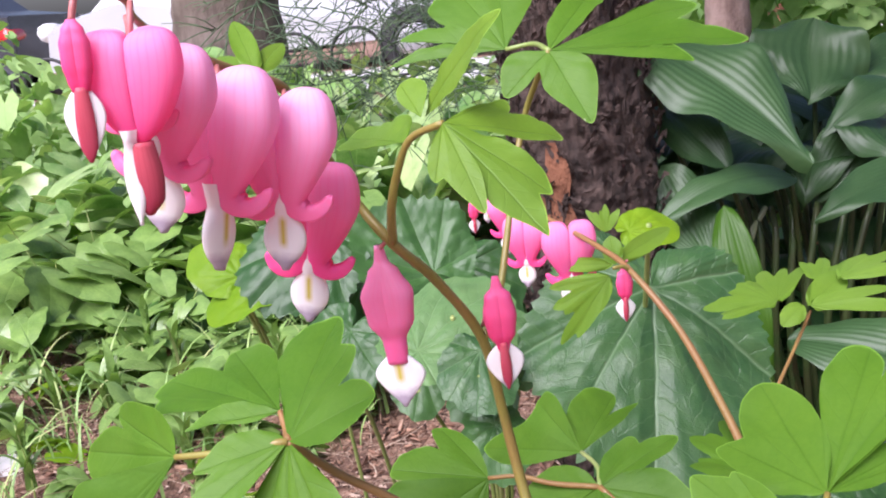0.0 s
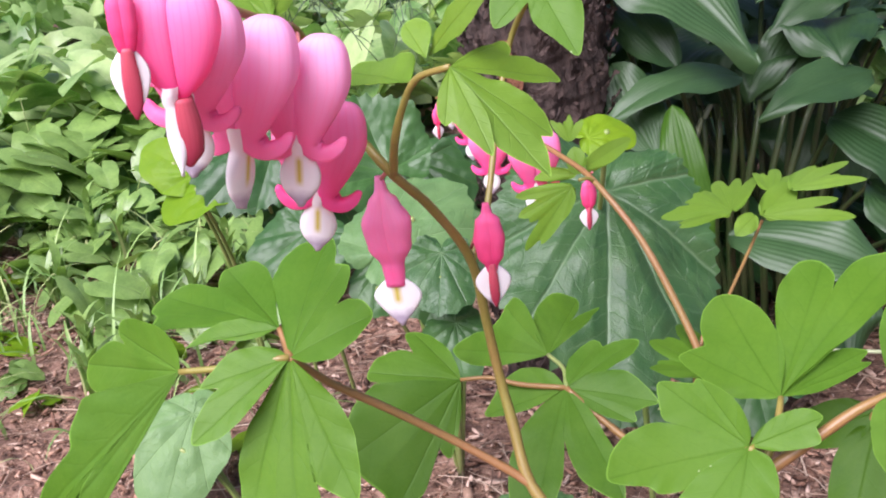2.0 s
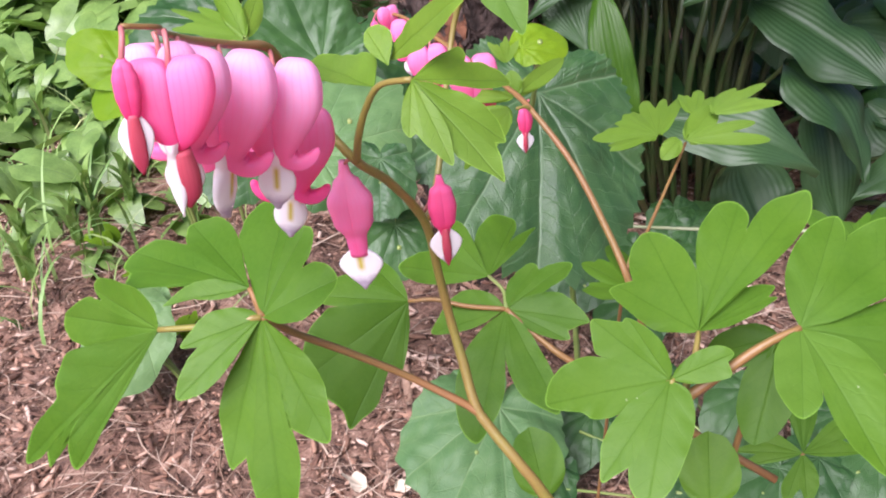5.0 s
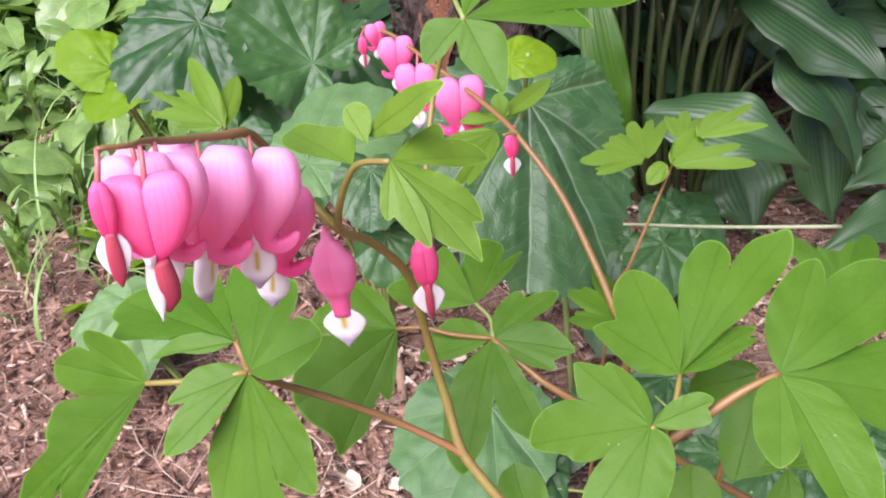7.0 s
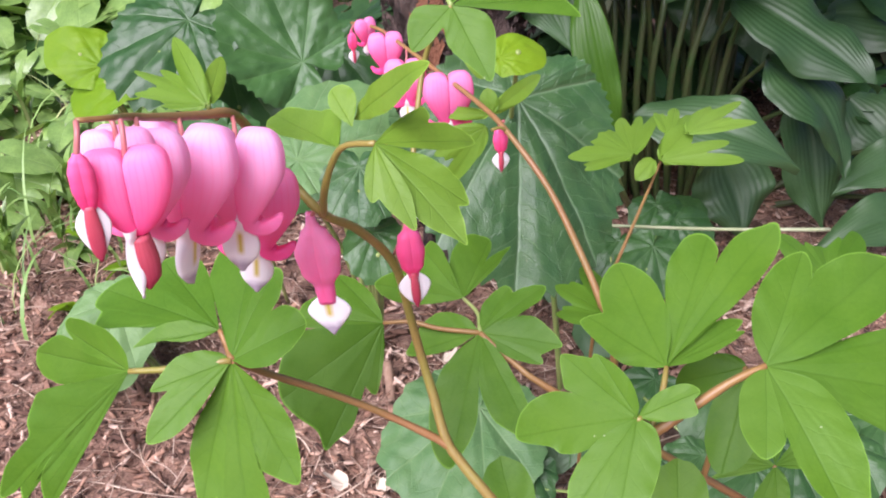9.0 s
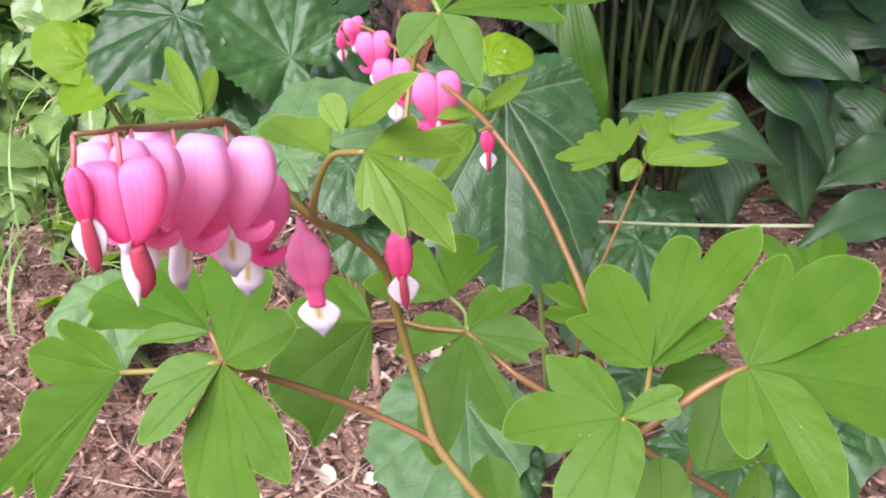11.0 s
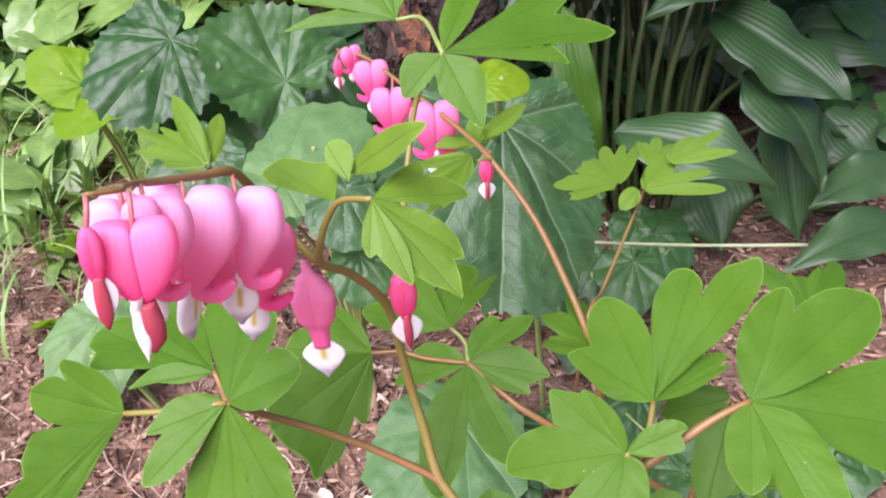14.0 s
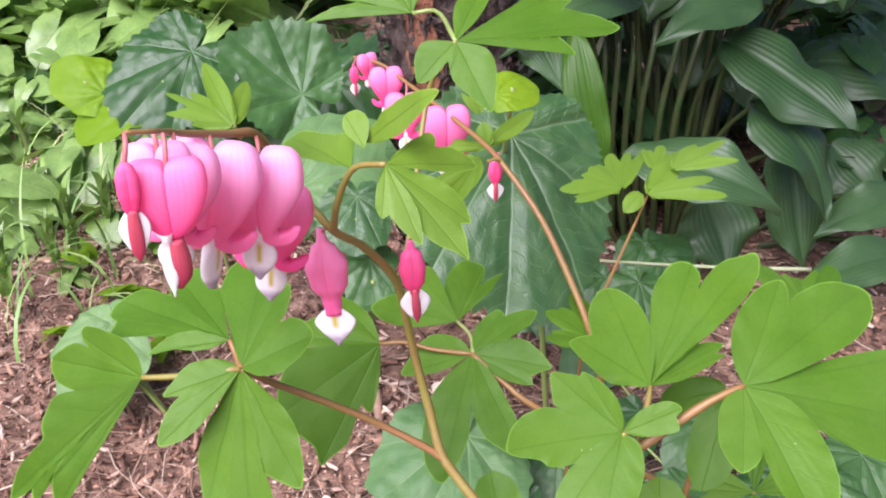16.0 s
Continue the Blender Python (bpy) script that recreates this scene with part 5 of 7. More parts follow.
lobed_leaflet(leaf_m, MAT_LEAF_YOUNG, (0.0746, 0.4240, 0.4233), (-0.077, 0.242, 0.967), (-0.105, -0.967, 0.234), [(0, 0.0130, 0.0096)], 47, tip=0.09)
lobed_leaflet(leaf_m, MAT_LEAF_YOUNG, (0.0738, 0.4473, 0.4337), (-0.606, 0.159, 0.780), (0.064, -0.967, 0.247), [(0, 0.0132, 0.0039), (-42, 0.0126, 0.0039), (-74, 0.0124, 0.0039)], 48, tip=0.09)
flower(plant_b, (0.0074, 0.5218, 0.4416), (0.0094, 0.5237, 0.4448), 0.0060, 20, "slim", MAT_PETAL_DEEP, 0)
flower(plant_b, (0.0155, 0.5130, 0.4472), (0.0168, 0.5129, 0.4471), 0.0130, 30, "open", MAT_PETAL, 0)
flower(plant_b, (0.0257, 0.4923, 0.4435), (0.0263, 0.4977, 0.4465), 0.0196, 0, "open", MAT_PETAL, 0)
flower(plant_b, (0.0342, 0.4687, 0.4351), (0.0366, 0.4790, 0.4423), 0.0225, -8, "open", MAT_PETAL, 0)
flower(plant_b, (0.0547, 0.4386, 0.4365), (0.0547, 0.4433, 0.4383), 0.0260, 0, "open", MAT_PETAL, 0)
flower(plant_b, (0.0754, 0.3980, 0.4306), (0.0764, 0.3917, 0.4337), 0.0077, 0, "slim", MAT_PETAL_DEEP, 0)
# small pale leaf on its own thin stalk
leaf_n = part("leaf", tube("leaf", [(0.0900, 0.3600, -0.0100), (0.1050, 0.3550, 0.2000), (0.1061, 0.3208, 0.3678), (0.1224, 0.3462, 0.3777), (0.1393, 0.3692, 0.3913), (0.1546, 0.3901, 0.4041)], 0.001, 0.0007, MAT_STALK_RED, 30), plant_b)
lobed_leaflet(leaf_n, MAT_LEAF_YOUNG, (0.1400, 0.3894, 0.4101), (0.519, 0.809, 0.277), (-0.192, -0.205, 0.960), [(93, 0.0333, 0.0098), (124, 0.0236, 0.0073), (56, 0.0266, 0.0105), (28, 0.0363, 0.0118), (12, 0.0352, 0.0106), (-0, 0.0364, 0.0099)], 49, tip=0.05, fill=0.9)
lobed_leaflet(leaf_n, MAT_LEAF_YOUNG, (0.1518, 0.3822, 0.4092), (0.731, 0.579, 0.361), (0.117, -0.628, 0.769), [(-0, 0.0286, 0.0130)], 50, tip=0.05)
lobed_leaflet(leaf_n, MAT_LEAF_YOUNG, (0.1602, 0.3947, 0.4148), (0.390, 0.884, 0.258), (0.059, -0.304, 0.951), [(26, 0.0217, 0.0064), (0, 0.0257, 0.0116), (-19, 0.0253, 0.0087)], 51, tip=0.05, fill=0.9)
lobed_leaflet(leaf_n, MAT_LEAF_YOUNG, (0.1679, 0.3924, 0.4175), (0.835, 0.495, 0.240), (-0.114, -0.271, 0.956), [(15, 0.0247, 0.0086), (0, 0.0389, 0.0081), (-29, 0.0340, 0.0062)], 52, tip=0.09, fill=0.7)
lobed_leaflet(leaf_n, MAT_LEAF_YOUNG, (0.1518, 0.3813, 0.4097), (0.984, -0.174, 0.048), (-0.137, -0.548, 0.825), [(17, 0.0348, 0.0089), (0, 0.0392, 0.0082)], 53, tip=0.05, fill=0.7)
lobed_leaflet(leaf_n, MAT_LEAF_YOUNG, (0.1485, 0.3818, 0.4102), (-0.735, -0.586, -0.340), (0.141, -0.623, 0.770), [(0, 0.0136, 0.0093)], 54, tip=0.05)


# ---- broad toothed weeds round the tree foot ----
weed = thing("broadleaf_weed", "large round toothed dark green leaf on its stalk", "plant", (0.130, 0.620, 0.000), "")
weed.matrix_world = Matrix.Identity(4)
leaf_v, leaf_f, leaf_u = round_data((0.1120, 0.5520, 0.3200), (-0.100, -0.780, -0.620), (0.180, -0.620, 0.760), 0.0690, 1.10, 64, 0.05, 0.12, 91, 0.5, 0.05)
blade = part("leaf", mesh_from("leaf", leaf_v, leaf_f, MAT_LEAF_BLUE, leaf_u), weed)
part("leaf_stalk", tube("leaf_stalk", [(0.1700, 0.6800, -0.0100), (0.1550, 0.6700, 0.1800), (0.1250, 0.6200, 0.3080)], 0.0030, 0.0022, MAT_STALK_GREEN, 14, 7), blade)
weed = thing("broadleaf_weed", "clump of crinkled toothed grey-green leaves", "plant", (0.000, 0.750, 0.000), "")
weed.matrix_world = Matrix.Identity(4)
leaf_v, leaf_f, leaf_u = round_data((-0.0171, 0.6141, 0.3416), (0.718, 0.459, 0.523), (-0.152, -0.630, 0.762), 0.0358, 1.25, 24, 0.06, 0.15, 55, 0.5, point=0.1)
blade = part("leaf", mesh_from("leaf", leaf_v, leaf_f, MAT_LEAF_GREY, leaf_u), weed)
part("leaf_stalk", tube("leaf_stalk", [(0.0000, 0.8000, -0.0100), (-0.0086, 0.7070, 0.2170), (-0.0169, 0.6152, 0.3402)], 0.0022, 0.0018, MAT_STALK_GREEN, 14, 7), blade)
leaf_v, leaf_f, leaf_u = round_data((-0.0661, 0.8071, 0.3421), (-0.747, 0.344, 0.569), (0.149, -0.747, 0.648), 0.0500, 0.9, 40, 0.05, -0.12, 56, 0.6, point=0.05)
blade = part("leaf", mesh_from("leaf", leaf_v, leaf_f, MAT_LEAF_DARK, leaf_u), weed)
part("leaf_stalk", tube("leaf_stalk", [(0.0000, 0.8000, -0.0100), (-0.0330, 0.8035, 0.2173), (-0.0665, 0.8089, 0.3404)], 0.0022, 0.0018, MAT_STALK_GREEN, 14, 7), blade)
leaf_v, leaf_f, leaf_u = round_data((-0.1608, 0.7924, 0.3471), (-0.703, -0.560, -0.438), (0.050, -0.654, 0.755), 0.0498, 0.98, 40, 0.06, 0.12, 57, 0.7, point=0.08)
blade = part("leaf", mesh_from("leaf", leaf_v, leaf_f, MAT_LEAF_DARK, leaf_u), weed)
part("leaf_stalk", tube("leaf_stalk", [(-0.1500, 0.9500, -0.0100), (-0.1554, 0.8712, 0.2206), (-0.1610, 0.7940, 0.3453)], 0.0022, 0.0018, MAT_STALK_GREEN, 14, 7), blade)
leaf_v, leaf_f, leaf_u = round_data((0.0006, 0.5332, 0.3279), (-0.098, -0.783, -0.614), (0.104, -0.621, 0.777), 0.0216, 1.1, 20, 0.06, 0.1, 58, 0.5, point=0.0)
blade = part("leaf", mesh_from("leaf", leaf_v, leaf_f, MAT_LEAF_BLUE, leaf_u), weed)
part("leaf_stalk", tube("leaf_stalk", [(0.0000, 0.8000, -0.0100), (0.0003, 0.6666, 0.2081), (0.0005, 0.5339, 0.3271)], 0.0022, 0.0018, MAT_STALK_GREEN, 14, 7), blade)
leaf_v, leaf_f, leaf_u = round_data((-0.1181, 0.6821, 0.2894), (-0.519, -0.540, -0.662), (-0.104, -0.729, 0.677), 0.0340, 1.1, 22, 0.06, 0.1, 59, 0.5, point=0.0)
blade = part("leaf", mesh_from("leaf", leaf_v, leaf_f, MAT_LEAF_DARK, leaf_u), weed)
part("leaf_stalk", tube("leaf_stalk", [(-0.1000, 0.9000, -0.0100), (-0.1091, 0.7910, 0.1831), (-0.1179, 0.6833, 0.2883)], 0.0022, 0.0018, MAT_STALK_GREEN, 14, 7), blade)
leaf_v, leaf_f, leaf_u = round_data((0.0089, 0.5272, 0.2818), (0.052, -0.702, -0.710), (0.101, -0.704, 0.704), 0.0192, 1.1, 18, 0.08, 0.1, 60, 0.5, point=0.0)
blade = part("leaf", mesh_from("leaf", leaf_v, leaf_f, MAT_LEAF_DARK, leaf_u), weed)
part("leaf_stalk", tube("leaf_stalk", [(0.0000, 0.8000, -0.0100), (0.0044, 0.6636, 0.1782), (0.0088, 0.5279, 0.2811)], 0.0022, 0.0018, MAT_STALK_GREEN, 14, 7), blade)
leaf_v, leaf_f, leaf_u = round_data((0.0295, 0.7117, 0.2659), (0.486, -0.650, -0.585), (0.104, -0.621, 0.777), 0.0236, 1.0, 18, 0.07, 0.1, 61, 0.5, point=0.0)
blade = part("leaf", mesh_from("leaf", leaf_v, leaf_f, MAT_LEAF_GREY, leaf_u), weed)
part("leaf_stalk", tube("leaf_stalk", [(0.0000, 0.8000, -0.0100), (0.0147, 0.7559, 0.1678), (0.0294, 0.7125, 0.2650)], 0.0022, 0.0018, MAT_STALK_GREEN, 14, 7), blade)
leaf_v, leaf_f, leaf_u = round_data((-0.0053, 0.6657, 0.2569), (-0.463, -0.692, -0.554), (0.000, -0.625, 0.781), 0.0237, 1.1, 18, 0.07, 0.1, 62, 0.5, point=0.0)
blade = part("leaf", mesh_from("leaf", leaf_v, leaf_f, MAT_LEAF_DARK, leaf_u), weed)
part("leaf_stalk", tube("leaf_stalk", [(0.0000, 0.8000, -0.0100), (-0.0027, 0.7329, 0.1620), (-0.0053, 0.6665, 0.2560)], 0.0022, 0.0018, MAT_STALK_GREEN, 14, 7), blade)
leaf_v, leaf_f, leaf_u = round_data((-0.0538, 0.6841, 0.2602), (-0.195, -0.766, -0.613), (0.000, -0.625, 0.781), 0.0186, 1.2, 16, 0.05, 0.1, 63, 0.5, point=0.0)
blade = part("leaf", mesh_from("leaf", leaf_v, leaf_f, MAT_LEAF_DARK, leaf_u), weed)
part("leaf_stalk", tube("leaf_stalk", [(0.0000, 0.8000, -0.0100), (-0.0269, 0.7420, 0.1641), (-0.0538, 0.6846, 0.2595)], 0.0022, 0.0018, MAT_STALK_GREEN, 14, 7), blade)
leaf_v, leaf_f, leaf_u = round_data((0.0196, 0.6982, 0.2908), (0.494, -0.579, -0.649), (0.101, -0.704, 0.704), 0.0209, 1.1, 18, 0.06, 0.1, 64, 0.5, point=0.0)
blade = part("leaf", mesh_from("leaf", leaf_v, leaf_f, MAT_LEAF_GREY, leaf_u), weed)
part("leaf_stalk", tube("leaf_stalk", [(0.0000, 0.8000, -0.0100), (0.0098, 0.7491, 0.1840), (0.0195, 0.6989, 0.2900)], 0.0022, 0.0018, MAT_STALK_GREEN, 14, 7), blade)
leaf_v, leaf_f, leaf_u = round_data((-0.0109, 0.8679, 0.2750), (0.129, -0.692, -0.710), (0.101, -0.704, 0.704), 0.0442, 1.1, 18, 0.06, 0.1, 65, 0.5, point=0.0)
blade = part("leaf", mesh_from("leaf", leaf_v, leaf_f, MAT_LEAF_DARK, leaf_u), weed)
part("leaf_stalk", tube("leaf_stalk", [(0.0000, 1.0000, 0.0000), (-0.0055, 0.9339, 0.1788), (-0.0112, 0.8694, 0.2735)], 0.0022, 0.0018, MAT_STALK_GREEN, 14, 7), blade)
leaf_v, leaf_f, leaf_u = round_data((-0.1088, 0.8354, 0.2704), (0.150, -0.688, -0.710), (0.101, -0.704, 0.704), 0.0481, 1.1, 18, 0.06, 0.1, 66, 0.5, point=0.0)
blade = part("leaf", mesh_from("leaf", leaf_v, leaf_f, MAT_LEAF_DARK, leaf_u), weed)
part("leaf_stalk", tube("leaf_stalk", [(0.0000, 1.0000, 0.0000), (-0.0544, 0.9177, 0.1757), (-0.1090, 0.8371, 0.2687)], 0.0022, 0.0018, MAT_STALK_GREEN, 14, 7), blade)
weed = thing("broadleaf_weed", "two lime-green leaves on a low weed", "plant", (-0.180, 0.900, 0.000), "")
weed.matrix_world = Matrix.Identity(4)
leaf_v, leaf_f, leaf_u = round_data((-0.2348, 0.8171, 0.3416), (-0.819, 0.310, 0.483), (0.100, -0.752, 0.652), 0.0240, 1.25, 12, 0.02, 0.1, 67, 0.3, point=0.15)
blade = part("leaf", mesh_from("leaf", leaf_v, leaf_f, MAT_LEAF_LIME, leaf_u), weed)
part("leaf_stalk", tube("leaf_stalk", [(-0.2000, 0.9500, -0.0100), (-0.2174, 0.8836, 0.2170), (-0.2349, 0.8180, 0.3408)], 0.0022, 0.0018, MAT_STALK_GREEN, 14, 7), blade)
leaf_v, leaf_f, leaf_u = round_data((-0.2126, 0.7925, 0.3235), (-0.994, 0.088, -0.065), (-0.101, -0.504, 0.858), 0.0237, 1.5, 12, 0.02, 0.1, 68, 0.3, point=0.15)
blade = part("leaf", mesh_from("leaf", leaf_v, leaf_f, MAT_LEAF_LIME, leaf_u), weed)
part("leaf_stalk", tube("leaf_stalk", [(-0.2000, 0.9500, -0.0100), (-0.2063, 0.8712, 0.2053), (-0.2124, 0.7931, 0.3225)], 0.0022, 0.0018, MAT_STALK_GREEN, 14, 7), blade)
weed = thing("broadleaf_weed", "upright leaf of lime green beside the trunk", "plant", (0.090, 0.660, 0.000), "")
weed.matrix_world = Matrix.Identity(4)
leaf_v, leaf_f, leaf_u = round_data((0.1079, 0.5338, 0.4141), (0.968, 0.115, 0.221), (-0.104, -0.621, 0.777), 0.0126, 1.25, 14, 0.0, 0.15, 69, 0.4, point=0.15)
blade = part("leaf", mesh_from("leaf", leaf_v, leaf_f, MAT_LEAF_LIME, leaf_u), weed)
part("leaf_stalk", tube("leaf_stalk", [(0.1200, 0.7400, -0.0100), (0.1139, 0.6369, 0.2642), (0.1080, 0.5342, 0.4136)], 0.0022, 0.0018, MAT_STALK_GREEN, 14, 7), blade)
weed = thing("broadleaf_weed", "pale mildewed toothed leaf close to the soil", "plant", (0.030, 0.700, 0.000), "")
weed.matrix_world = Matrix.Identity(4)
leaf_v, leaf_f, leaf_u = round_data((0.0537, 0.5357, 0.0850), (-0.539, -0.789, -0.297), (0.000, -0.352, 0.936), 0.0576, 1.0, 26, 0.05, 0.1, 70, 0.6, point=0.0)
blade = part("leaf", mesh_from("leaf", leaf_v, leaf_f, MAT_LEAF_GREY, leaf_u), weed)
part("leaf_stalk", tube("leaf_stalk", [(0.0500, 0.6200, -0.0100), (0.0518, 0.5779, 0.0502), (0.0537, 0.5367, 0.0823)], 0.0022, 0.0018, MAT_STALK_GREEN, 14, 7), blade)
leaf_v, leaf_f, leaf_u = round_data((-0.2562, 0.7413, 0.0900), (-0.263, -0.787, -0.558), (0.100, -0.597, 0.796), 0.0333, 1.4, 14, 0.03, 0.1, 71, 0.4, point=0.2)
blade = part("leaf", mesh_from("leaf", leaf_v, leaf_f, MAT_LEAF_GREY, leaf_u), weed)
part("leaf_stalk", tube("leaf_stalk", [(-0.2000, 0.7500, -0.0100), (-0.2281, 0.7457, 0.0535), (-0.2563, 0.7423, 0.0887)], 0.0022, 0.0018, MAT_STALK_GREEN, 14, 7), blade)
leaf_v, leaf_f, leaf_u = round_data((-0.2669, 0.7768, 0.0900), (-0.995, 0.044, -0.091), (-0.101, -0.504, 0.858), 0.0346, 1.2, 14, 0.03, 0.1, 72, 0.4, point=0.2)
blade = part("leaf", mesh_from("leaf", leaf_v, leaf_f, MAT_LEAF_GREY, leaf_u), weed)
part("leaf_stalk", tube("leaf_stalk", [(-0.2000, 0.7500, -0.0100), (-0.2334, 0.7634, 0.0535), (-0.2667, 0.7777, 0.0885)], 0.0022, 0.0018, MAT_STALK_GREEN, 14, 7), blade)
weed = thing("broadleaf_weed", "small dark toothed weed in the shade", "plant", (0.250, 0.720, 0.000), "")
weed.matrix_world = Matrix.Identity(4)
leaf_v, leaf_f, leaf_u = round_data((0.3214, 0.8641, 0.0700), (-0.014, -0.862, -0.506), (0.051, -0.506, 0.861), 0.0300, 1.15, 16, 0.06, 0.1, 73, 0.5, point=0.0)
blade = part("leaf", mesh_from("leaf", leaf_v, leaf_f, MAT_LEAF_DARK, leaf_u), weed)
part("leaf_stalk", tube("leaf_stalk", [(0.2500, 0.7800, -0.0100), (0.2857, 0.8221, 0.0405), (0.3213, 0.8649, 0.0687)], 0.0015, 0.0012, MAT_STALK_GREEN, 14, 7), blade)
leaf_v, leaf_f, leaf_u = round_data((0.3455, 0.8406, 0.0700), (0.512, -0.727, -0.458), (0.051, -0.506, 0.861), 0.0276, 1.15, 16, 0.06, 0.1, 74, 0.5, point=0.0)
blade = part("leaf", mesh_from("leaf", leaf_v, leaf_f, MAT_LEAF_DARK, leaf_u), weed)
part("leaf_stalk", tube("leaf_stalk", [(0.2500, 0.7800, -0.0100), (0.2977, 0.8103, 0.0405), (0.3454, 0.8413, 0.0688)], 0.0015, 0.0012, MAT_STALK_GREEN, 14, 7), blade)
leaf_v, leaf_f, leaf_u = round_data((0.2823, 0.7858, 0.0700), (-0.426, -0.791, -0.440), (0.051, -0.506, 0.861), 0.0304, 1.15, 16, 0.06, 0.1, 75, 0.5, point=0.0)
blade = part("leaf", mesh_from("leaf", leaf_v, leaf_f, MAT_LEAF_DARK, leaf_u), weed)
part("leaf_stalk", tube("leaf_stalk", [(0.2500, 0.7800, -0.0100), (0.2662, 0.7829, 0.0405), (0.2822, 0.7866, 0.0687)], 0.0015, 0.0012, MAT_STALK_GREEN, 14, 7), blade)
leaf_v, leaf_f, leaf_u = round_data((0.2512, 0.8144, 0.0700), (-0.572, -0.721, -0.391), (0.051, -0.506, 0.861), 0.0239, 1.15, 16, 0.06, 0.1, 76, 0.5, point=0.0)
blade = part("leaf", mesh_from("leaf", leaf_v, leaf_f, MAT_LEAF_DARK, leaf_u), weed)
part("leaf_stalk", tube("leaf_stalk", [(0.2500, 0.7800, -0.0100), (0.2506, 0.7972, 0.0405), (0.2511, 0.8150, 0.0690)], 0.0015, 0.0012, MAT_STALK_GREEN, 14, 7), blade)
leaf_v, leaf_f, leaf_u = round_data((0.3549, 0.8884, 0.0700), (0.667, 0.659, 0.348), (0.051, -0.506, 0.861), 0.0255, 1.15, 16, 0.06, 0.1, 77, 0.5, point=0.0)
blade = part("leaf", mesh_from("leaf", leaf_v, leaf_f, MAT_LEAF_DARK, leaf_u), weed)
part("leaf_stalk", tube("leaf_stalk", [(0.2500, 0.7800, -0.0100), (0.3025, 0.8342, 0.0405), (0.3548, 0.8890, 0.0689)], 0.0015, 0.0012, MAT_STALK_GREEN, 14, 7), blade)
leaf_v, leaf_f, leaf_u = round_data((0.1944, 0.7774, 0.0700), (-0.772, -0.566, -0.288), (0.051, -0.506, 0.861), 0.0231, 1.15, 16, 0.06, 0.1, 78, 0.5, point=0.0)
blade = part("leaf", mesh_from("leaf", leaf_v, leaf_f, MAT_LEAF_DARK, leaf_u), weed)
part("leaf_stalk", tube("leaf_stalk", [(0.2500, 0.7800, -0.0100), (0.2222, 0.7787, 0.0405), (0.1944, 0.7780, 0.0690)], 0.0015, 0.0012, MAT_STALK_GREEN, 14, 7), blade)
leaf_v, leaf_f, leaf_u = round_data((0.1636, 0.7997, 0.0700), (-0.170, -0.854, -0.492), (0.051, -0.506, 0.861), 0.0235, 1.15, 16, 0.06, 0.1, 79, 0.5, point=0.0)
blade = part("leaf", mesh_from("leaf", leaf_v, leaf_f, MAT_LEAF_DARK, leaf_u), weed)
part("leaf_stalk", tube("leaf_stalk", [(0.2500, 0.7800, -0.0100), (0.2068, 0.7898, 0.0405), (0.1635, 0.8003, 0.0690)], 0.0015, 0.0012, MAT_STALK_GREEN, 14, 7), blade)
# some dark leaves grow here; more are added to deepen the shade
leaf_v, leaf_f, leaf_u = round_data((0.3477, 0.4914, 0.0600), (-0.744, -0.636, -0.206), (0.052, -0.362, 0.931), 0.0312, 1.3, 14, 0.05, 0.1, 80, 0.4, point=0.2)
blade = part("leaf", mesh_from("leaf", leaf_v, leaf_f, MAT_LEAF_DARK, leaf_u), weed)
part("leaf_stalk", tube("leaf_stalk", [(0.3000, 0.5000, -0.0100), (0.3239, 0.4957, 0.0340), (0.3476, 0.4919, 0.0585)], 0.0015, 0.0012, MAT_STALK_GREEN, 14, 7), blade)
leaf_v, leaf_f, leaf_u = round_data((0.3003, 0.4872, 0.0600), (-0.732, -0.648, -0.211), (0.052, -0.362, 0.931), 0.0265, 1.3, 14, 0.05, 0.1, 81, 0.4, point=0.2)
blade = part("leaf", mesh_from("leaf", leaf_v, leaf_f, MAT_LEAF_DARK, leaf_u), weed)
part("leaf_stalk", tube("leaf_stalk", [(0.3000, 0.5000, -0.0100), (0.3001, 0.4936, 0.0340), (0.3002, 0.4877, 0.0588)], 0.0015, 0.0012, MAT_STALK_GREEN, 14, 7), blade)
leaf_v, leaf_f, leaf_u = round_data((0.2339, 0.5047, 0.0600), (-0.707, -0.672, -0.222), (0.052, -0.362, 0.931), 0.0224, 1.3, 14, 0.05, 0.1, 82, 0.4, point=0.2)
blade = part("leaf", mesh_from("leaf", leaf_v, leaf_f, MAT_LEAF_DARK, leaf_u), weed)
part("leaf_stalk", tube("leaf_stalk", [(0.3000, 0.5000, -0.0100), (0.2669, 0.5024, 0.0340), (0.2338, 0.5051, 0.0590)], 0.0015, 0.0012, MAT_STALK_GREEN, 14, 7), blade)
leaf_v, leaf_f, leaf_u = round_data((0.2662, 0.4810, 0.0600), (-0.723, -0.656, -0.215), (0.052, -0.362, 0.931), 0.0263, 1.3, 14, 0.05, 0.1, 83, 0.4, point=0.2)
blade = part("leaf", mesh_from("leaf", leaf_v, leaf_f, MAT_LEAF_DARK, leaf_u), weed)
part("leaf_stalk", tube("leaf_stalk", [(0.3000, 0.5000, -0.0100), (0.2831, 0.4905, 0.0340), (0.2661, 0.4815, 0.0588)], 0.0015, 0.0012, MAT_STALK_GREEN, 14, 7), blade)
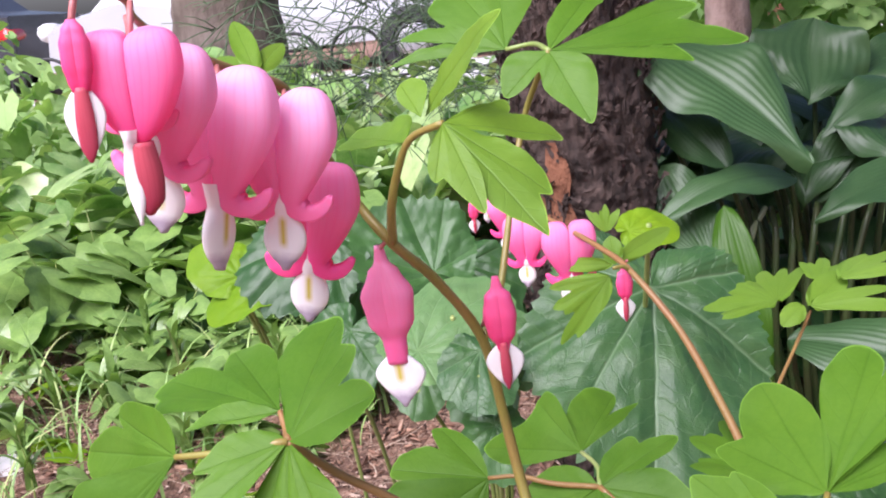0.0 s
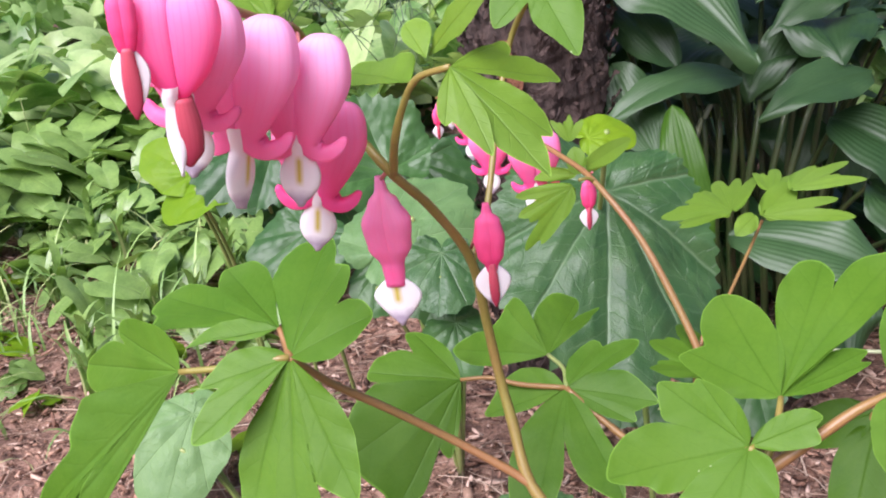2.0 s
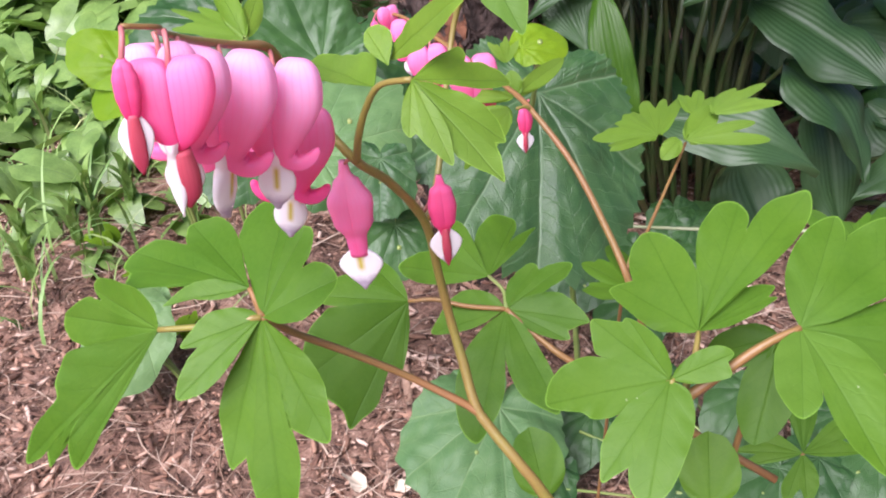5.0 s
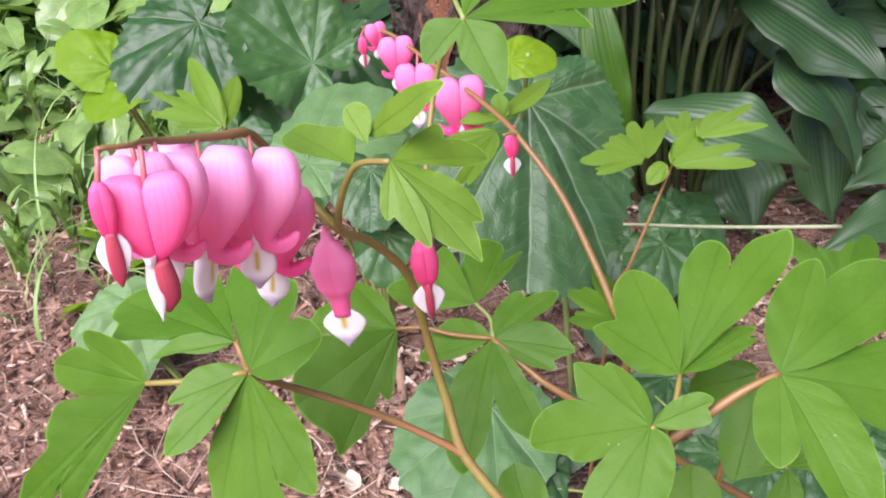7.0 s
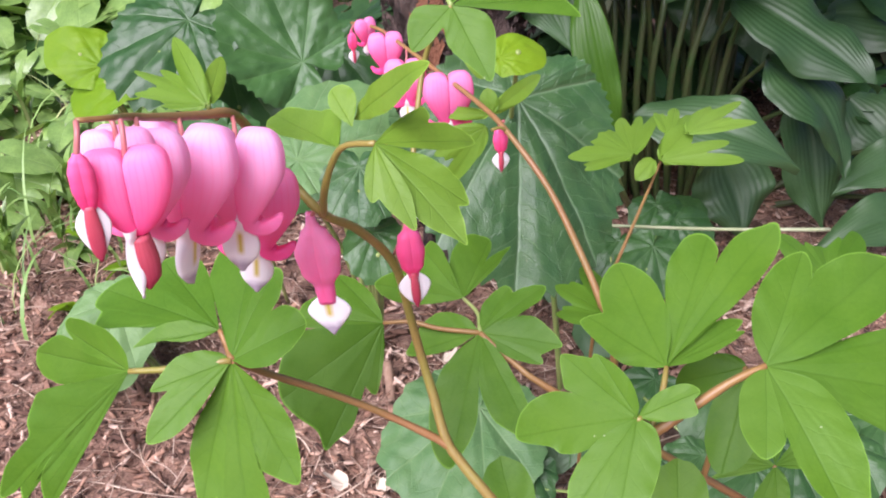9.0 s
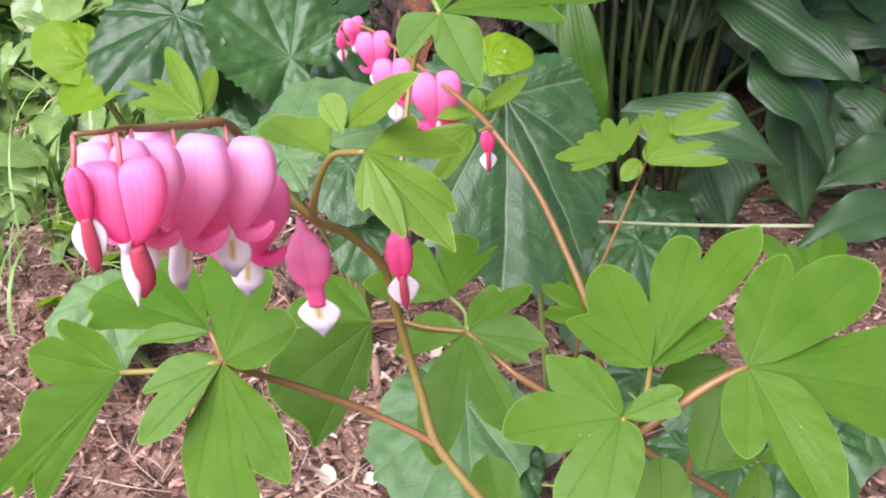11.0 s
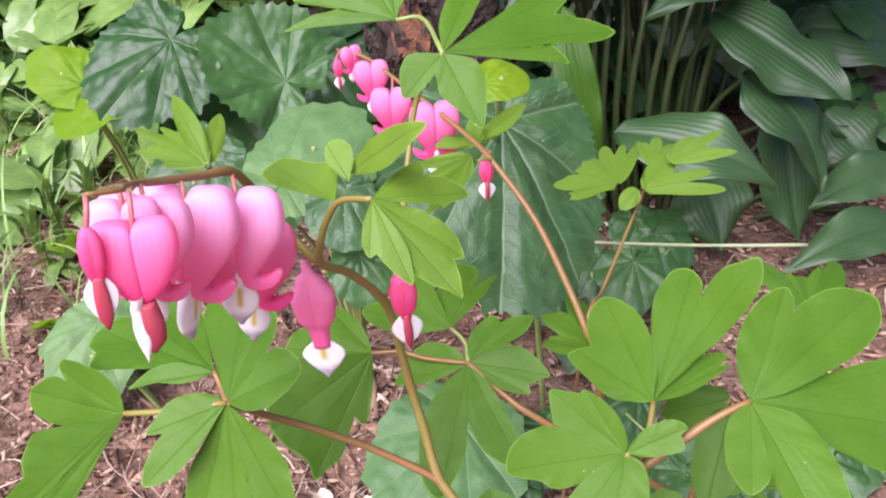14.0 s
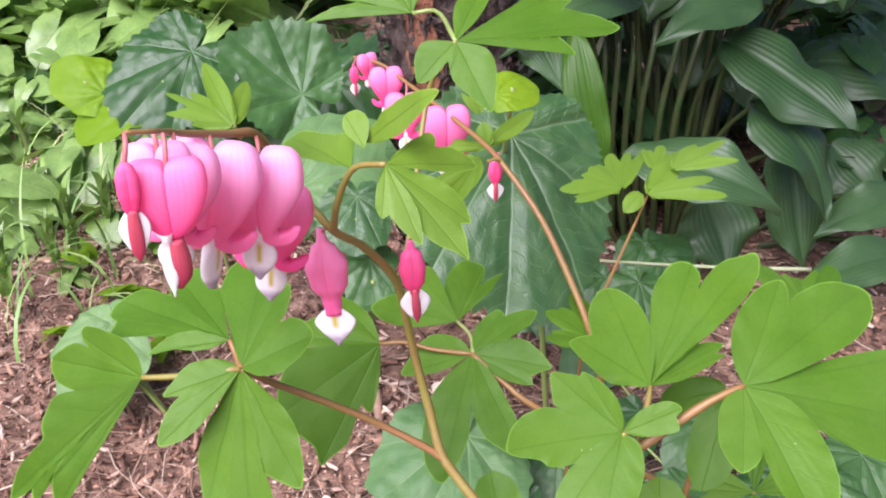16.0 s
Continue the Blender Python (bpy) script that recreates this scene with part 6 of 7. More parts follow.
leaf_v, leaf_f, leaf_u = round_data((0.2025, 0.4918, 0.0600), (-0.700, -0.677, -0.225), (0.052, -0.362, 0.931), 0.0243, 1.3, 14, 0.05, 0.1, 84, 0.4, point=0.2)
blade = part("leaf", mesh_from("leaf", leaf_v, leaf_f, MAT_LEAF_DARK, leaf_u), weed)
part("leaf_stalk", tube("leaf_stalk", [(0.3000, 0.5000, -0.0100), (0.2513, 0.4959, 0.0340), (0.2025, 0.4922, 0.0589)], 0.0015, 0.0012, MAT_STALK_GREEN, 14, 7), blade)
leaf_v, leaf_f, leaf_u = round_data((0.2828, 0.5769, 0.0600), (-0.702, -0.676, -0.224), (0.052, -0.362, 0.931), 0.0243, 1.3, 14, 0.05, 0.1, 85, 0.4, point=0.2)
blade = part("leaf", mesh_from("leaf", leaf_v, leaf_f, MAT_LEAF_DARK, leaf_u), weed)
part("leaf_stalk", tube("leaf_stalk", [(0.3000, 0.5000, -0.0100), (0.2914, 0.5385, 0.0340), (0.2828, 0.5774, 0.0589)], 0.0015, 0.0012, MAT_STALK_GREEN, 14, 7), blade)
leaf_v, leaf_f, leaf_u = round_data((0.3878, 0.5164, 0.0600), (-0.747, -0.632, -0.204), (0.052, -0.362, 0.931), 0.0275, 1.3, 14, 0.05, 0.1, 86, 0.4, point=0.2)
blade = part("leaf", mesh_from("leaf", leaf_v, leaf_f, MAT_LEAF_DARK, leaf_u), weed)
part("leaf_stalk", tube("leaf_stalk", [(0.3000, 0.5000, -0.0100), (0.3439, 0.5082, 0.0340), (0.3877, 0.5169, 0.0587)], 0.0015, 0.0012, MAT_STALK_GREEN, 14, 7), blade)
leaf_v, leaf_f, leaf_u = round_data((0.3452, 0.5374, 0.0600), (-0.730, -0.650, -0.212), (0.052, -0.362, 0.931), 0.0234, 1.3, 14, 0.05, 0.1, 87, 0.4, point=0.2)
blade = part("leaf", mesh_from("leaf", leaf_v, leaf_f, MAT_LEAF_DARK, leaf_u), weed)
part("leaf_stalk", tube("leaf_stalk", [(0.3000, 0.5000, -0.0100), (0.3226, 0.5187, 0.0340), (0.3451, 0.5378, 0.0589)], 0.0015, 0.0012, MAT_STALK_GREEN, 14, 7), blade)
leaf_v, leaf_f, leaf_u = round_data((0.1442, 0.5732, 0.0600), (-0.659, -0.713, -0.241), (0.052, -0.362, 0.931), 0.0240, 1.3, 14, 0.05, 0.1, 88, 0.4, point=0.2)
blade = part("leaf", mesh_from("leaf", leaf_v, leaf_f, MAT_LEAF_DARK, leaf_u), weed)
part("leaf_stalk", tube("leaf_stalk", [(0.3000, 0.5000, -0.0100), (0.2221, 0.5366, 0.0340), (0.1441, 0.5736, 0.0589)], 0.0015, 0.0012, MAT_STALK_GREEN, 14, 7), blade)
leaf_v, leaf_f, leaf_u = round_data((0.0996, 0.5153, 0.0600), (-0.658, -0.713, -0.241), (0.052, -0.362, 0.931), 0.0225, 1.3, 14, 0.05, 0.1, 89, 0.4, point=0.2)
blade = part("leaf", mesh_from("leaf", leaf_v, leaf_f, MAT_LEAF_DARK, leaf_u), weed)
part("leaf_stalk", tube("leaf_stalk", [(0.3000, 0.5000, -0.0100), (0.1998, 0.5077, 0.0340), (0.0996, 0.5157, 0.0590)], 0.0015, 0.0012, MAT_STALK_GREEN, 14, 7), blade)
leaf_v, leaf_f, leaf_u = round_data((0.2268, 0.7206, 0.0600), (-0.651, -0.719, -0.243), (0.052, -0.362, 0.931), 0.0277, 1.3, 14, 0.05, 0.1, 90, 0.4, point=0.2)
blade = part("leaf", mesh_from("leaf", leaf_v, leaf_f, MAT_LEAF_DARK, leaf_u), weed)
part("leaf_stalk", tube("leaf_stalk", [(0.3000, 0.5000, -0.0100), (0.2634, 0.6103, 0.0340), (0.2268, 0.7211, 0.0587)], 0.0015, 0.0012, MAT_STALK_GREEN, 14, 7), blade)
leaf_v, leaf_f, leaf_u = round_data((0.2259, 0.6022, 0.0600), (-0.678, -0.697, -0.233), (0.052, -0.362, 0.931), 0.0223, 1.3, 14, 0.05, 0.1, 91, 0.4, point=0.2)
blade = part("leaf", mesh_from("leaf", leaf_v, leaf_f, MAT_LEAF_DARK, leaf_u), weed)
part("leaf_stalk", tube("leaf_stalk", [(0.3000, 0.5000, -0.0100), (0.2630, 0.5511, 0.0340), (0.2259, 0.6026, 0.0590)], 0.0015, 0.0012, MAT_STALK_GREEN, 14, 7), blade)


# ---- the hosta clump ----
hosta = thing("hosta", "large hosta clump with glossy ribbed dark green leaves", "plant", (0.42, 1.05, 0.0))
hosta.matrix_world = Matrix.Identity(4)
HOSTA_FOOT = Vector((0.40, 1.06, -0.01))


def hosta_leaf(foot, tip, n, width, arch, seed, mat=MAT_HOSTA, stalk=MAT_STALK_SHADED, root=None):
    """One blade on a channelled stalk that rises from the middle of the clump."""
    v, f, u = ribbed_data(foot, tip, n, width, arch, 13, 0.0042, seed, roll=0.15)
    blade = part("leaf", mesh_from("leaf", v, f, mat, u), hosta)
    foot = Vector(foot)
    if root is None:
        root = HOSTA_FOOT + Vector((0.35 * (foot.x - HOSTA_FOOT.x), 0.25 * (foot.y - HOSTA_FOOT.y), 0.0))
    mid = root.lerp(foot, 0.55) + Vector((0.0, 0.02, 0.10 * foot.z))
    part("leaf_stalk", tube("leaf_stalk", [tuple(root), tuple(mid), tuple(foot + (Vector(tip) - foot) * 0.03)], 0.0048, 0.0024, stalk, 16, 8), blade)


# upper leaves, the fresh one upright among the stalks, and the lower leaves that hang over the soil
HOSTA_UPPER = [
    ((0.170, 1.000, 0.488), (0.318, 0.880, 0.377), (0.15, -0.6, 0.78), 0.104, 0.1),
    ((0.402, 1.150, 0.486), (0.363, 1.060, 0.412), (-0.1, -0.75, 0.65), 0.131, 0.06),
    ((0.253, 0.950, 0.359), (0.172, 1.000, 0.472), (-0.35, -0.6, 0.7), 0.051, 0.1),
    ((0.321, 0.960, 0.341), (0.167, 0.880, 0.356), (0, -0.55, 0.83), 0.046, 0.2),
    ((0.456, 0.960, 0.338), (0.328, 0.900, 0.335), (0, -0.6, 0.8), 0.058, 0.1),
    ((0.474, 1.060, 0.415), (0.364, 1.000, 0.380), (0, -0.6, 0.8), 0.049, 0.12),
    ((0.528, 1.160, 0.448), (0.404, 1.100, 0.398), (0, -0.6, 0.8), 0.061, 0.1),
    ((0.427, 1.060, 0.377), (0.357, 1.000, 0.312), (0, -0.9, 0.43), 0.063, 0.05),
    ((0.282, 1.120, 0.403), (0.210, 1.080, 0.450), (0, -0.7, 0.7), 0.040, 0.1),
    ((0.263, 1.100, 0.339), (0.192, 1.060, 0.351), (0, -0.7, 0.7), 0.033, 0.1),
]
HOSTA_LOWER = [
    ((0.423, 0.980, 0.283), (0.543, 0.860, 0.208), (0.05, -0.55, 0.83), 0.088, 0.1),
    ((0.456, 0.950, 0.223), (0.528, 0.840, 0.132), (0.25, -0.65, 0.72), 0.089, 0.1),
    ((0.504, 0.960, 0.159), (0.525, 0.880, 0.029), (0.1, -0.88, 0.47), 0.077, 0.06),
    ((0.282, 0.860, 0.208), (0.432, 0.800, 0.146), (0.05, -0.5, 0.86), 0.075, 0.16),
    ((0.407, 0.930, 0.117), (0.430, 0.890, 0.028), (0, -0.92, 0.4), 0.095, 0.05),
    ((0.646, 0.860, 0.057), (0.476, 0.800, 0.080), (0, -0.5, 0.86), 0.061, 0.12),
    ((0.649, 0.920, 0.106), (0.525, 0.860, 0.104), (0, -0.6, 0.8), 0.056, 0.1),
    ((0.190, 0.970, 0.364), (0.227, 0.920, 0.256), (-0.25, -0.8, 0.55), 0.064, 0.06),
    ((0.187, 0.980, 0.238), (0.239, 0.920, 0.197), (0, -0.7, 0.7), 0.041, 0.08),
    ((0.444, 1.120, 0.263), (0.418, 1.060, 0.200), (0, -0.88, 0.47), 0.088, 0.05),
    ((0.509, 1.100, 0.248), (0.505, 1.050, 0.169), (0, -0.88, 0.47), 0.089, 0.05),
    ((0.598, 1.020, 0.130), (0.649, 0.970, 0.063), (0.2, -0.75, 0.62), 0.083, 0.08),
]
for i, (foot, tip, n, width, arch) in enumerate(HOSTA_UPPER + HOSTA_LOWER):
    hosta_leaf(foot, tip, n, width, arch, 92 + i)
v, f, u = ribbed_data((0.232, 0.885, 0.338), (0.262, 0.845, 0.175), (-0.30, -0.92, 0.22), 0.040, 0.12, 9, 0.006, 140, roll=0.15)
blade = part("leaf", mesh_from("leaf", v, f, MAT_HOSTA_YOUNG, u), hosta, "fresh light green blade, still upright")
part("leaf_stalk", tube("leaf_stalk", [(0.34, 1.02, -0.01), (0.275, 0.88, 0.12), (0.262, 0.845, 0.18)], 0.0042, 0.003, MAT_STALK_GREEN, 14, 8), blade)
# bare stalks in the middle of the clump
for i, (x0, x1, top, mat) in enumerate(((0.245, 0.262, 0.30, MAT_STALK_PALE), (0.263, 0.285, 0.30, MAT_STALK_PALE), (0.310, 0.312, 0.30, MAT_STALK_SHADED), (0.326, 0.330, 0.30, MAT_STALK_SHADED), (0.342, 0.352, 0.30, MAT_STALK_SHADED), (0.366, 0.380, 0.30, MAT_STALK_SHADED), (0.385, 0.404, 0.30, MAT_STALK_SHADED), (0.298, 0.296, 0.30, MAT_STALK_SHADED))):
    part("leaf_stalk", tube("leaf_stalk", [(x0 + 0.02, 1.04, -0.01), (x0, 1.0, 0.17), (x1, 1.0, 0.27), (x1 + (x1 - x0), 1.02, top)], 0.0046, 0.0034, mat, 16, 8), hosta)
# the roof of the clump: broad leaves lying over the stalks
for i in range(26):
    a = i * 2.39996
    reach = 0.05 + 0.035 * (i ** 0.5)
    hx, hy = 0.46 + 1.25 * reach * math.cos(a), 1.17 + 0.85 * reach * math.sin(a)
    z = 0.34 + 0.05 * ((i * 5) % 7) / 7
    d = Vector((math.cos(a), 0.8 * math.sin(a), 0.0)) * 0.075
    hosta_leaf((hx - d.x, hy - d.y, z), (hx + d.x, hy + d.y, z - 0.035), (0.2 * math.cos(a), -0.25, 0.93), 0.105, 0.14, 420 + i, root=Vector((0.46 + 0.04 * math.cos(a), 1.17 + 0.04 * math.sin(a), -0.01)))
# leaves at the back of the clump
for i in range(40):
    a = 0.15 + 2.85 * ((i * 0.618034) % 1.0)
    reach = 0.14 + 0.24 * ((i * 7) % 11) / 11
    height = 0.13 + 0.30 * ((i * 5) % 13) / 13
    foot_x, foot_y = 0.44 + 0.05 * math.cos(a), 1.20 + 0.05 * math.sin(a)
    foot = (foot_x + 0.6 * reach * math.cos(a), foot_y + 0.45 * reach * math.sin(a), height)
    tip = (foot_x + 1.35 * reach * math.cos(a), foot_y + 0.95 * reach * math.sin(a) - 0.06, height * 0.74)
    hosta_leaf(foot, tip, (0.25 * math.cos(a), -0.5, 0.8), 0.115, 0.14, 300 + i, MAT_HOSTA, MAT_STALK_SHADED, Vector((foot_x, foot_y, -0.01)))

dry_stick = thing("dry_stick", "short pale grey stick lying on the soil", "stick", (0.0054, 0.7141, 0.0060))
dry_stick.matrix_world = Matrix.Identity(4)
part("stick", tube("stick", [(0.0051, 0.7415, 0.0200), (0.0054, 0.7141, 0.0060), (0.0050, 0.6765, 0.0060)], 0.0050, 0.0042, MAT_TWIG, 12, 9, 0.08), dry_stick)
dead_leaf = thing("dead_leaf", "curled pale dead leaf on the soil", "leaf", (-0.0387, 0.5869, 0.0120), "fallen leaves")
dead_leaf.matrix_world = Matrix.Identity(4)
leaf_v, leaf_f, leaf_u = lobed_data((-0.0387, 0.5869, 0.0120), (-1.00, 0.4, 0.0), (0.1, -0.3, 0.9), [(-25, 0.0163, 0.0079), (0, 0.0237, 0.0099), (30, 0.0148, 0.0079)], 640, fold=0.5, droop=-0.4, ripple=0.1, n_a=40, n_r=5)
part("blade", mesh_from("blade", leaf_v, leaf_f, MAT_DEAD_LEAF, leaf_u), dead_leaf)
dead_leaf = thing("dead_leaf", "curled pale dead leaf on the soil", "leaf", (0.0614, 0.7409, 0.0120), "fallen leaves")
dead_leaf.matrix_world = Matrix.Identity(4)
leaf_v, leaf_f, leaf_u = lobed_data((0.0614, 0.7409, 0.0120), (0.50, 0.4, 0.0), (0.1, -0.3, 0.9), [(-25, 0.0125, 0.0060), (0, 0.0181, 0.0076), (30, 0.0113, 0.0060)], 805, fold=0.5, droop=-0.4, ripple=0.1, n_a=40, n_r=5)
part("blade", mesh_from("blade", leaf_v, leaf_f, MAT_DEAD_LEAF, leaf_u), dead_leaf)
dead_leaf = thing("dead_leaf", "curled pale dead leaf on the soil", "leaf", (-0.4333, 1.2238, 0.0120), "fallen leaves")
dead_leaf.matrix_world = Matrix.Identity(4)
leaf_v, leaf_f, leaf_u = lobed_data((-0.4333, 1.2238, 0.0120), (1.00, 0.4, 0.0), (0.1, -0.3, 0.9), [(-25, 0.0125, 0.0060), (0, 0.0181, 0.0076), (30, 0.0113, 0.0060)], 185, fold=0.5, droop=-0.4, ripple=0.1, n_a=40, n_r=5)
part("blade", mesh_from("blade", leaf_v, leaf_f, MAT_DEAD_LEAF, leaf_u), dead_leaf)
dead_leaf = thing("dead_leaf", "curled pale dead leaf on the soil", "leaf", (-0.0143, 0.5780, 0.0120), "fallen leaves")
dead_leaf.matrix_world = Matrix.Identity(4)
leaf_v, leaf_f, leaf_u = lobed_data((-0.0143, 0.5780, 0.0120), (0.75, 0.4, 0.0), (0.1, -0.3, 0.9), [(-25, 0.0125, 0.0060), (0, 0.0181, 0.0076), (30, 0.0113, 0.0060)], 690, fold=0.5, droop=-0.4, ripple=0.1, n_a=40, n_r=5)
part("blade", mesh_from("blade", leaf_v, leaf_f, MAT_DEAD_LEAF, leaf_u), dead_leaf)
stone = thing("stone", "pale whitish stone on the soil", "stone", (-0.6666, 1.1499, 0.0000))
stone.matrix_world = Matrix.Translation((-0.6666, 1.1499, 0.0000))
stone_bm = bmesh.new()
bmesh.ops.create_icosphere(stone_bm, subdivisions=3, radius=0.03)
for v in stone_bm.verts:
    v.co = Vector((v.co.x * 1.3, v.co.y, v.co.z * 0.55)) * (1 + 0.25 * noise.noise(v.co * 40))
stone_me = bpy.data.meshes.new("stone")
stone_bm.to_mesh(stone_me)
stone_bm.free()
stone_me.materials.append(MAT_CONCRETE)
part("rock", stone_me, stone)
fallen = thing("fallen_stalk", "pale dry stalk lying across low leaves", "stalk", (0.27, 0.72, 0.13))
fallen.matrix_world = Matrix.Identity(4)
part("stalk", tube("stalk", [(0.2226, 0.7200, 0.1664), (0.3266, 0.7200, 0.1498), (0.4365, 0.7200, 0.1361)], 0.0014, 0.0021, MAT_STALK_PALE, 16, 8), fallen)
slim_tree = thing("tree", "slim reddish brown trunk behind the hosta", "tree", (0.568, 2.309, 0.0))
slim_tree.matrix_world = Matrix.Identity(4)
leaf_v, leaf_f, leaf_u = trunk_data([(0.568, 2.309, -0.05), (0.578, 2.309, 0.6), (0.548, 2.339, 1.4), (0.538, 2.359, 2.6)], 0.055, 0.038, 9.0, 1.6, 0.12, 60, 32)
part("trunk", mesh_from("trunk", leaf_v, leaf_f, MAT_BARK_PALE, leaf_u), slim_tree)


# ---- ground cover, litter and grass ----
def heart_leaf(bx, by, bz, yaw, tilt, size, rng, roll=0.0):
    """A small pointed heart-shaped leaf, low in faces."""
    pts, uvs = [], []
    m = Matrix.Translation((bx, by, bz)) @ Matrix.Rotation(yaw, 4, "Z") @ Matrix.Rotation(tilt, 4, "Y") @ Matrix.Rotation(roll, 4, "X")
    n_a, n_r = 17, 3
    ph = rng.uniform(0, 6.28)
    pts.append(m @ Vector((0, 0, 0)))
    uvs.append((0.0, 0.0))
    for a in np.linspace(-2.75, 2.75, n_a):
        r_max = size * (0.62 + 0.38 * math.cos(a) ** 4 * (1 if abs(a) < 1.57 else 0) - 0.12 * math.exp(-((abs(a) - 2.75) / 0.3) ** 2))
        r_max *= 1 + 0.05 * math.sin(11 * a + ph)
        for q in range(1, n_r + 1):
            r = r_max * q / n_r
            x, y = r * math.cos(a), r * math.sin(a) * 0.82
            z = 0.22 * abs(y) - 0.25 * r * r / size + 0.03 * size * math.sin(3 * a + ph) * q / n_r
            pts.append(m @ Vector((x, y, z)))
            uvs.append((y / size, max(x, 0) / size))
    faces = []
    for i in range(n_a - 1):
        o, p = 1 + i * n_r, 1 + (i + 1) * n_r
        faces.append((0, o, p))
        for q in range(n_r - 1):
            faces.append((o + q, o + q + 1, p + q + 1, p + q))
    return pts, faces, uvs


def weed_clump(seed, height, leaves, size, mat):
    """Parts of one small plant: thin stalks from one foot, each with a leaf."""
    rng = np.random.default_rng(seed)
    stalks, blades = [], []
    for i in range(leaves):
        yaw = rng.uniform(0, 6.28)
        h = height * rng.uniform(0.35, 1.0)
        d = h * rng.uniform(0.25, 0.7)
        tip = (d * math.cos(yaw), d * math.sin(yaw), h)
        stalks.append(tube_data([(0, 0, 0), (tip[0] * 0.3, tip[1] * 0.3, h * 0.6), tip], 0.0012, 0.0008, 6, 4))
        blades.append(heart_leaf(*tip, yaw + rng.normal() * 0.5, rng.uniform(-0.1, 0.55), size * rng.uniform(0.6, 1.15), rng, rng.normal() * 0.3))
    return stalks, blades


WEED_KINDS = []
for k, (h, n, s) in enumerate(((0.11, 7, 0.076), (0.16, 8, 0.082), (0.21, 9, 0.078), (0.27, 10, 0.080), (0.07, 6, 0.056))):
    st, bl = weed_clump(100 + k, h, n, s, MAT_LEAF_WEED)
    WEED_KINDS.append(([mesh_from("leaf_stalk", v, f, MAT_STALK_GREEN, u) for v, f, u in st], [mesh_from("leaf", v, f, MAT_LEAF_WEED, u) for v, f, u in bl]))


def plant_weed(kind, x, y, turn, size, label):
    ob = thing("heart_leaf_weed", label, "plant", (x, y, 0.0), "low weeds")
    ob.matrix_world = Matrix.Translation((x, y, ground_height(x, y) - 0.004)) @ Matrix.Rotation(turn, 4, "Z") @ Matrix.Diagonal((size, size, size, 1))
    st, bl = WEED_KINDS[kind]
    for b, a in zip(bl, st):
        part("leaf_stalk", a, part("leaf", b, ob))


rng = np.random.default_rng(5)
near_weeds = 0
for i in range(400):
    x, y = rng.uniform(-1.15, -0.12), rng.uniform(0.95, 2.0)
    # bare soil nearer than a slanting edge
    if y < 1.5 - 0.25 * (x + 0.6) + 0.12 * rng.normal() or x > -0.13 - 0.02 * (2 - y):
        continue
    if near_weeds >= 76:
        break
    near_weeds += 1
    plant_weed(int(rng.choice([0, 1, 2, 3, 4], p=[0.25, 0.3, 0.2, 0.1, 0.15])), x, y, rng.uniform(0, 6.28), rng.uniform(0.8, 1.25) * (0.6 if y < 1.6 else 1.0), "low weed with pointed heart-shaped light green leaves")
for x, y, k, s in ((-0.34, 1.16, 4, 0.8), (-0.52, 1.24, 4, 0.9), (-0.66, 1.2, 4, 0.7), (-0.42, 1.32, 0, 0.9), (-0.24, 1.2, 4, 0.9), (-0.75, 1.3, 0, 0.9), (-0.2, 1.3, 1, 0.8), (-0.3, 1.36, 0, 1.0), (-0.36, 1.04, 4, 0.5), (-0.46, 1.12, 4, 0.6), (-0.55, 1.06, 4, 0.5), (-0.43, 1.22, 4, 0.8), (-0.58, 1.34, 4, 0.9), (-0.62, 1.4, 0, 0.8), (-0.26, 1.1, 4, 0.6)):
    plant_weed(k, x, y, rng.uniform(0, 6.28), s, "small weed with heart-shaped leaves on bare soil")

st, bl = weed_clump(160, 0.05, 3, 0.045, MAT_LEAF_LIME)
LIME_KIND = ([mesh_from("leaf_stalk", v, f, MAT_STALK_GREEN, u) for v, f, u in st], [mesh_from("leaf", v, f, MAT_LEAF_LIME, u) for v, f, u in bl])
for x, y, s in ((-0.38, 1.1, 0.8), (-0.5, 1.0, 0.7), (-0.28, 0.98, 0.9), (-0.22, 0.86, 0.7), (-0.6, 1.16, 0.9), (-0.34, 0.9, 0.6), (-0.45, 1.3, 1.0), (-0.7, 1.4, 1.1), (-0.25, 1.45, 1.2), (-0.5, 1.6, 1.3), (-0.85, 1.7, 1.3)):
    ob = thing("seedling", "lime green seedling with three soft leaves", "plant", (x, y, 0.0), "seedlings on the soil")
    ob.matrix_world = Matrix.Translation((x, y, ground_height(x, y) - 0.003)) @ Matrix.Rotation(rng.uniform(0, 6.28), 4, "Z") @ Matrix.Diagonal((s, s, s, 1))
    for b, a in zip(LIME_KIND[1], LIME_KIND[0]):
        part("leaf_stalk", a, part("leaf", b, ob))

# dark weeds added to deepen the shade in the gaps round the hosta
DARK_KINDS = []
for k, (h, n, s) in enumerate(((0.12, 9, 0.055), (0.18, 11, 0.060))):
    st, bl = weed_clump(140 + k, h, n, s, MAT_LEAF_DARK)
    DARK_KINDS.append(([mesh_from("leaf_stalk", v, f, MAT_STALK_SHADED, u) for v, f, u in st], [mesh_from("leaf", v, f, MAT_LEAF_DARK, u) for v, f, u in bl]))
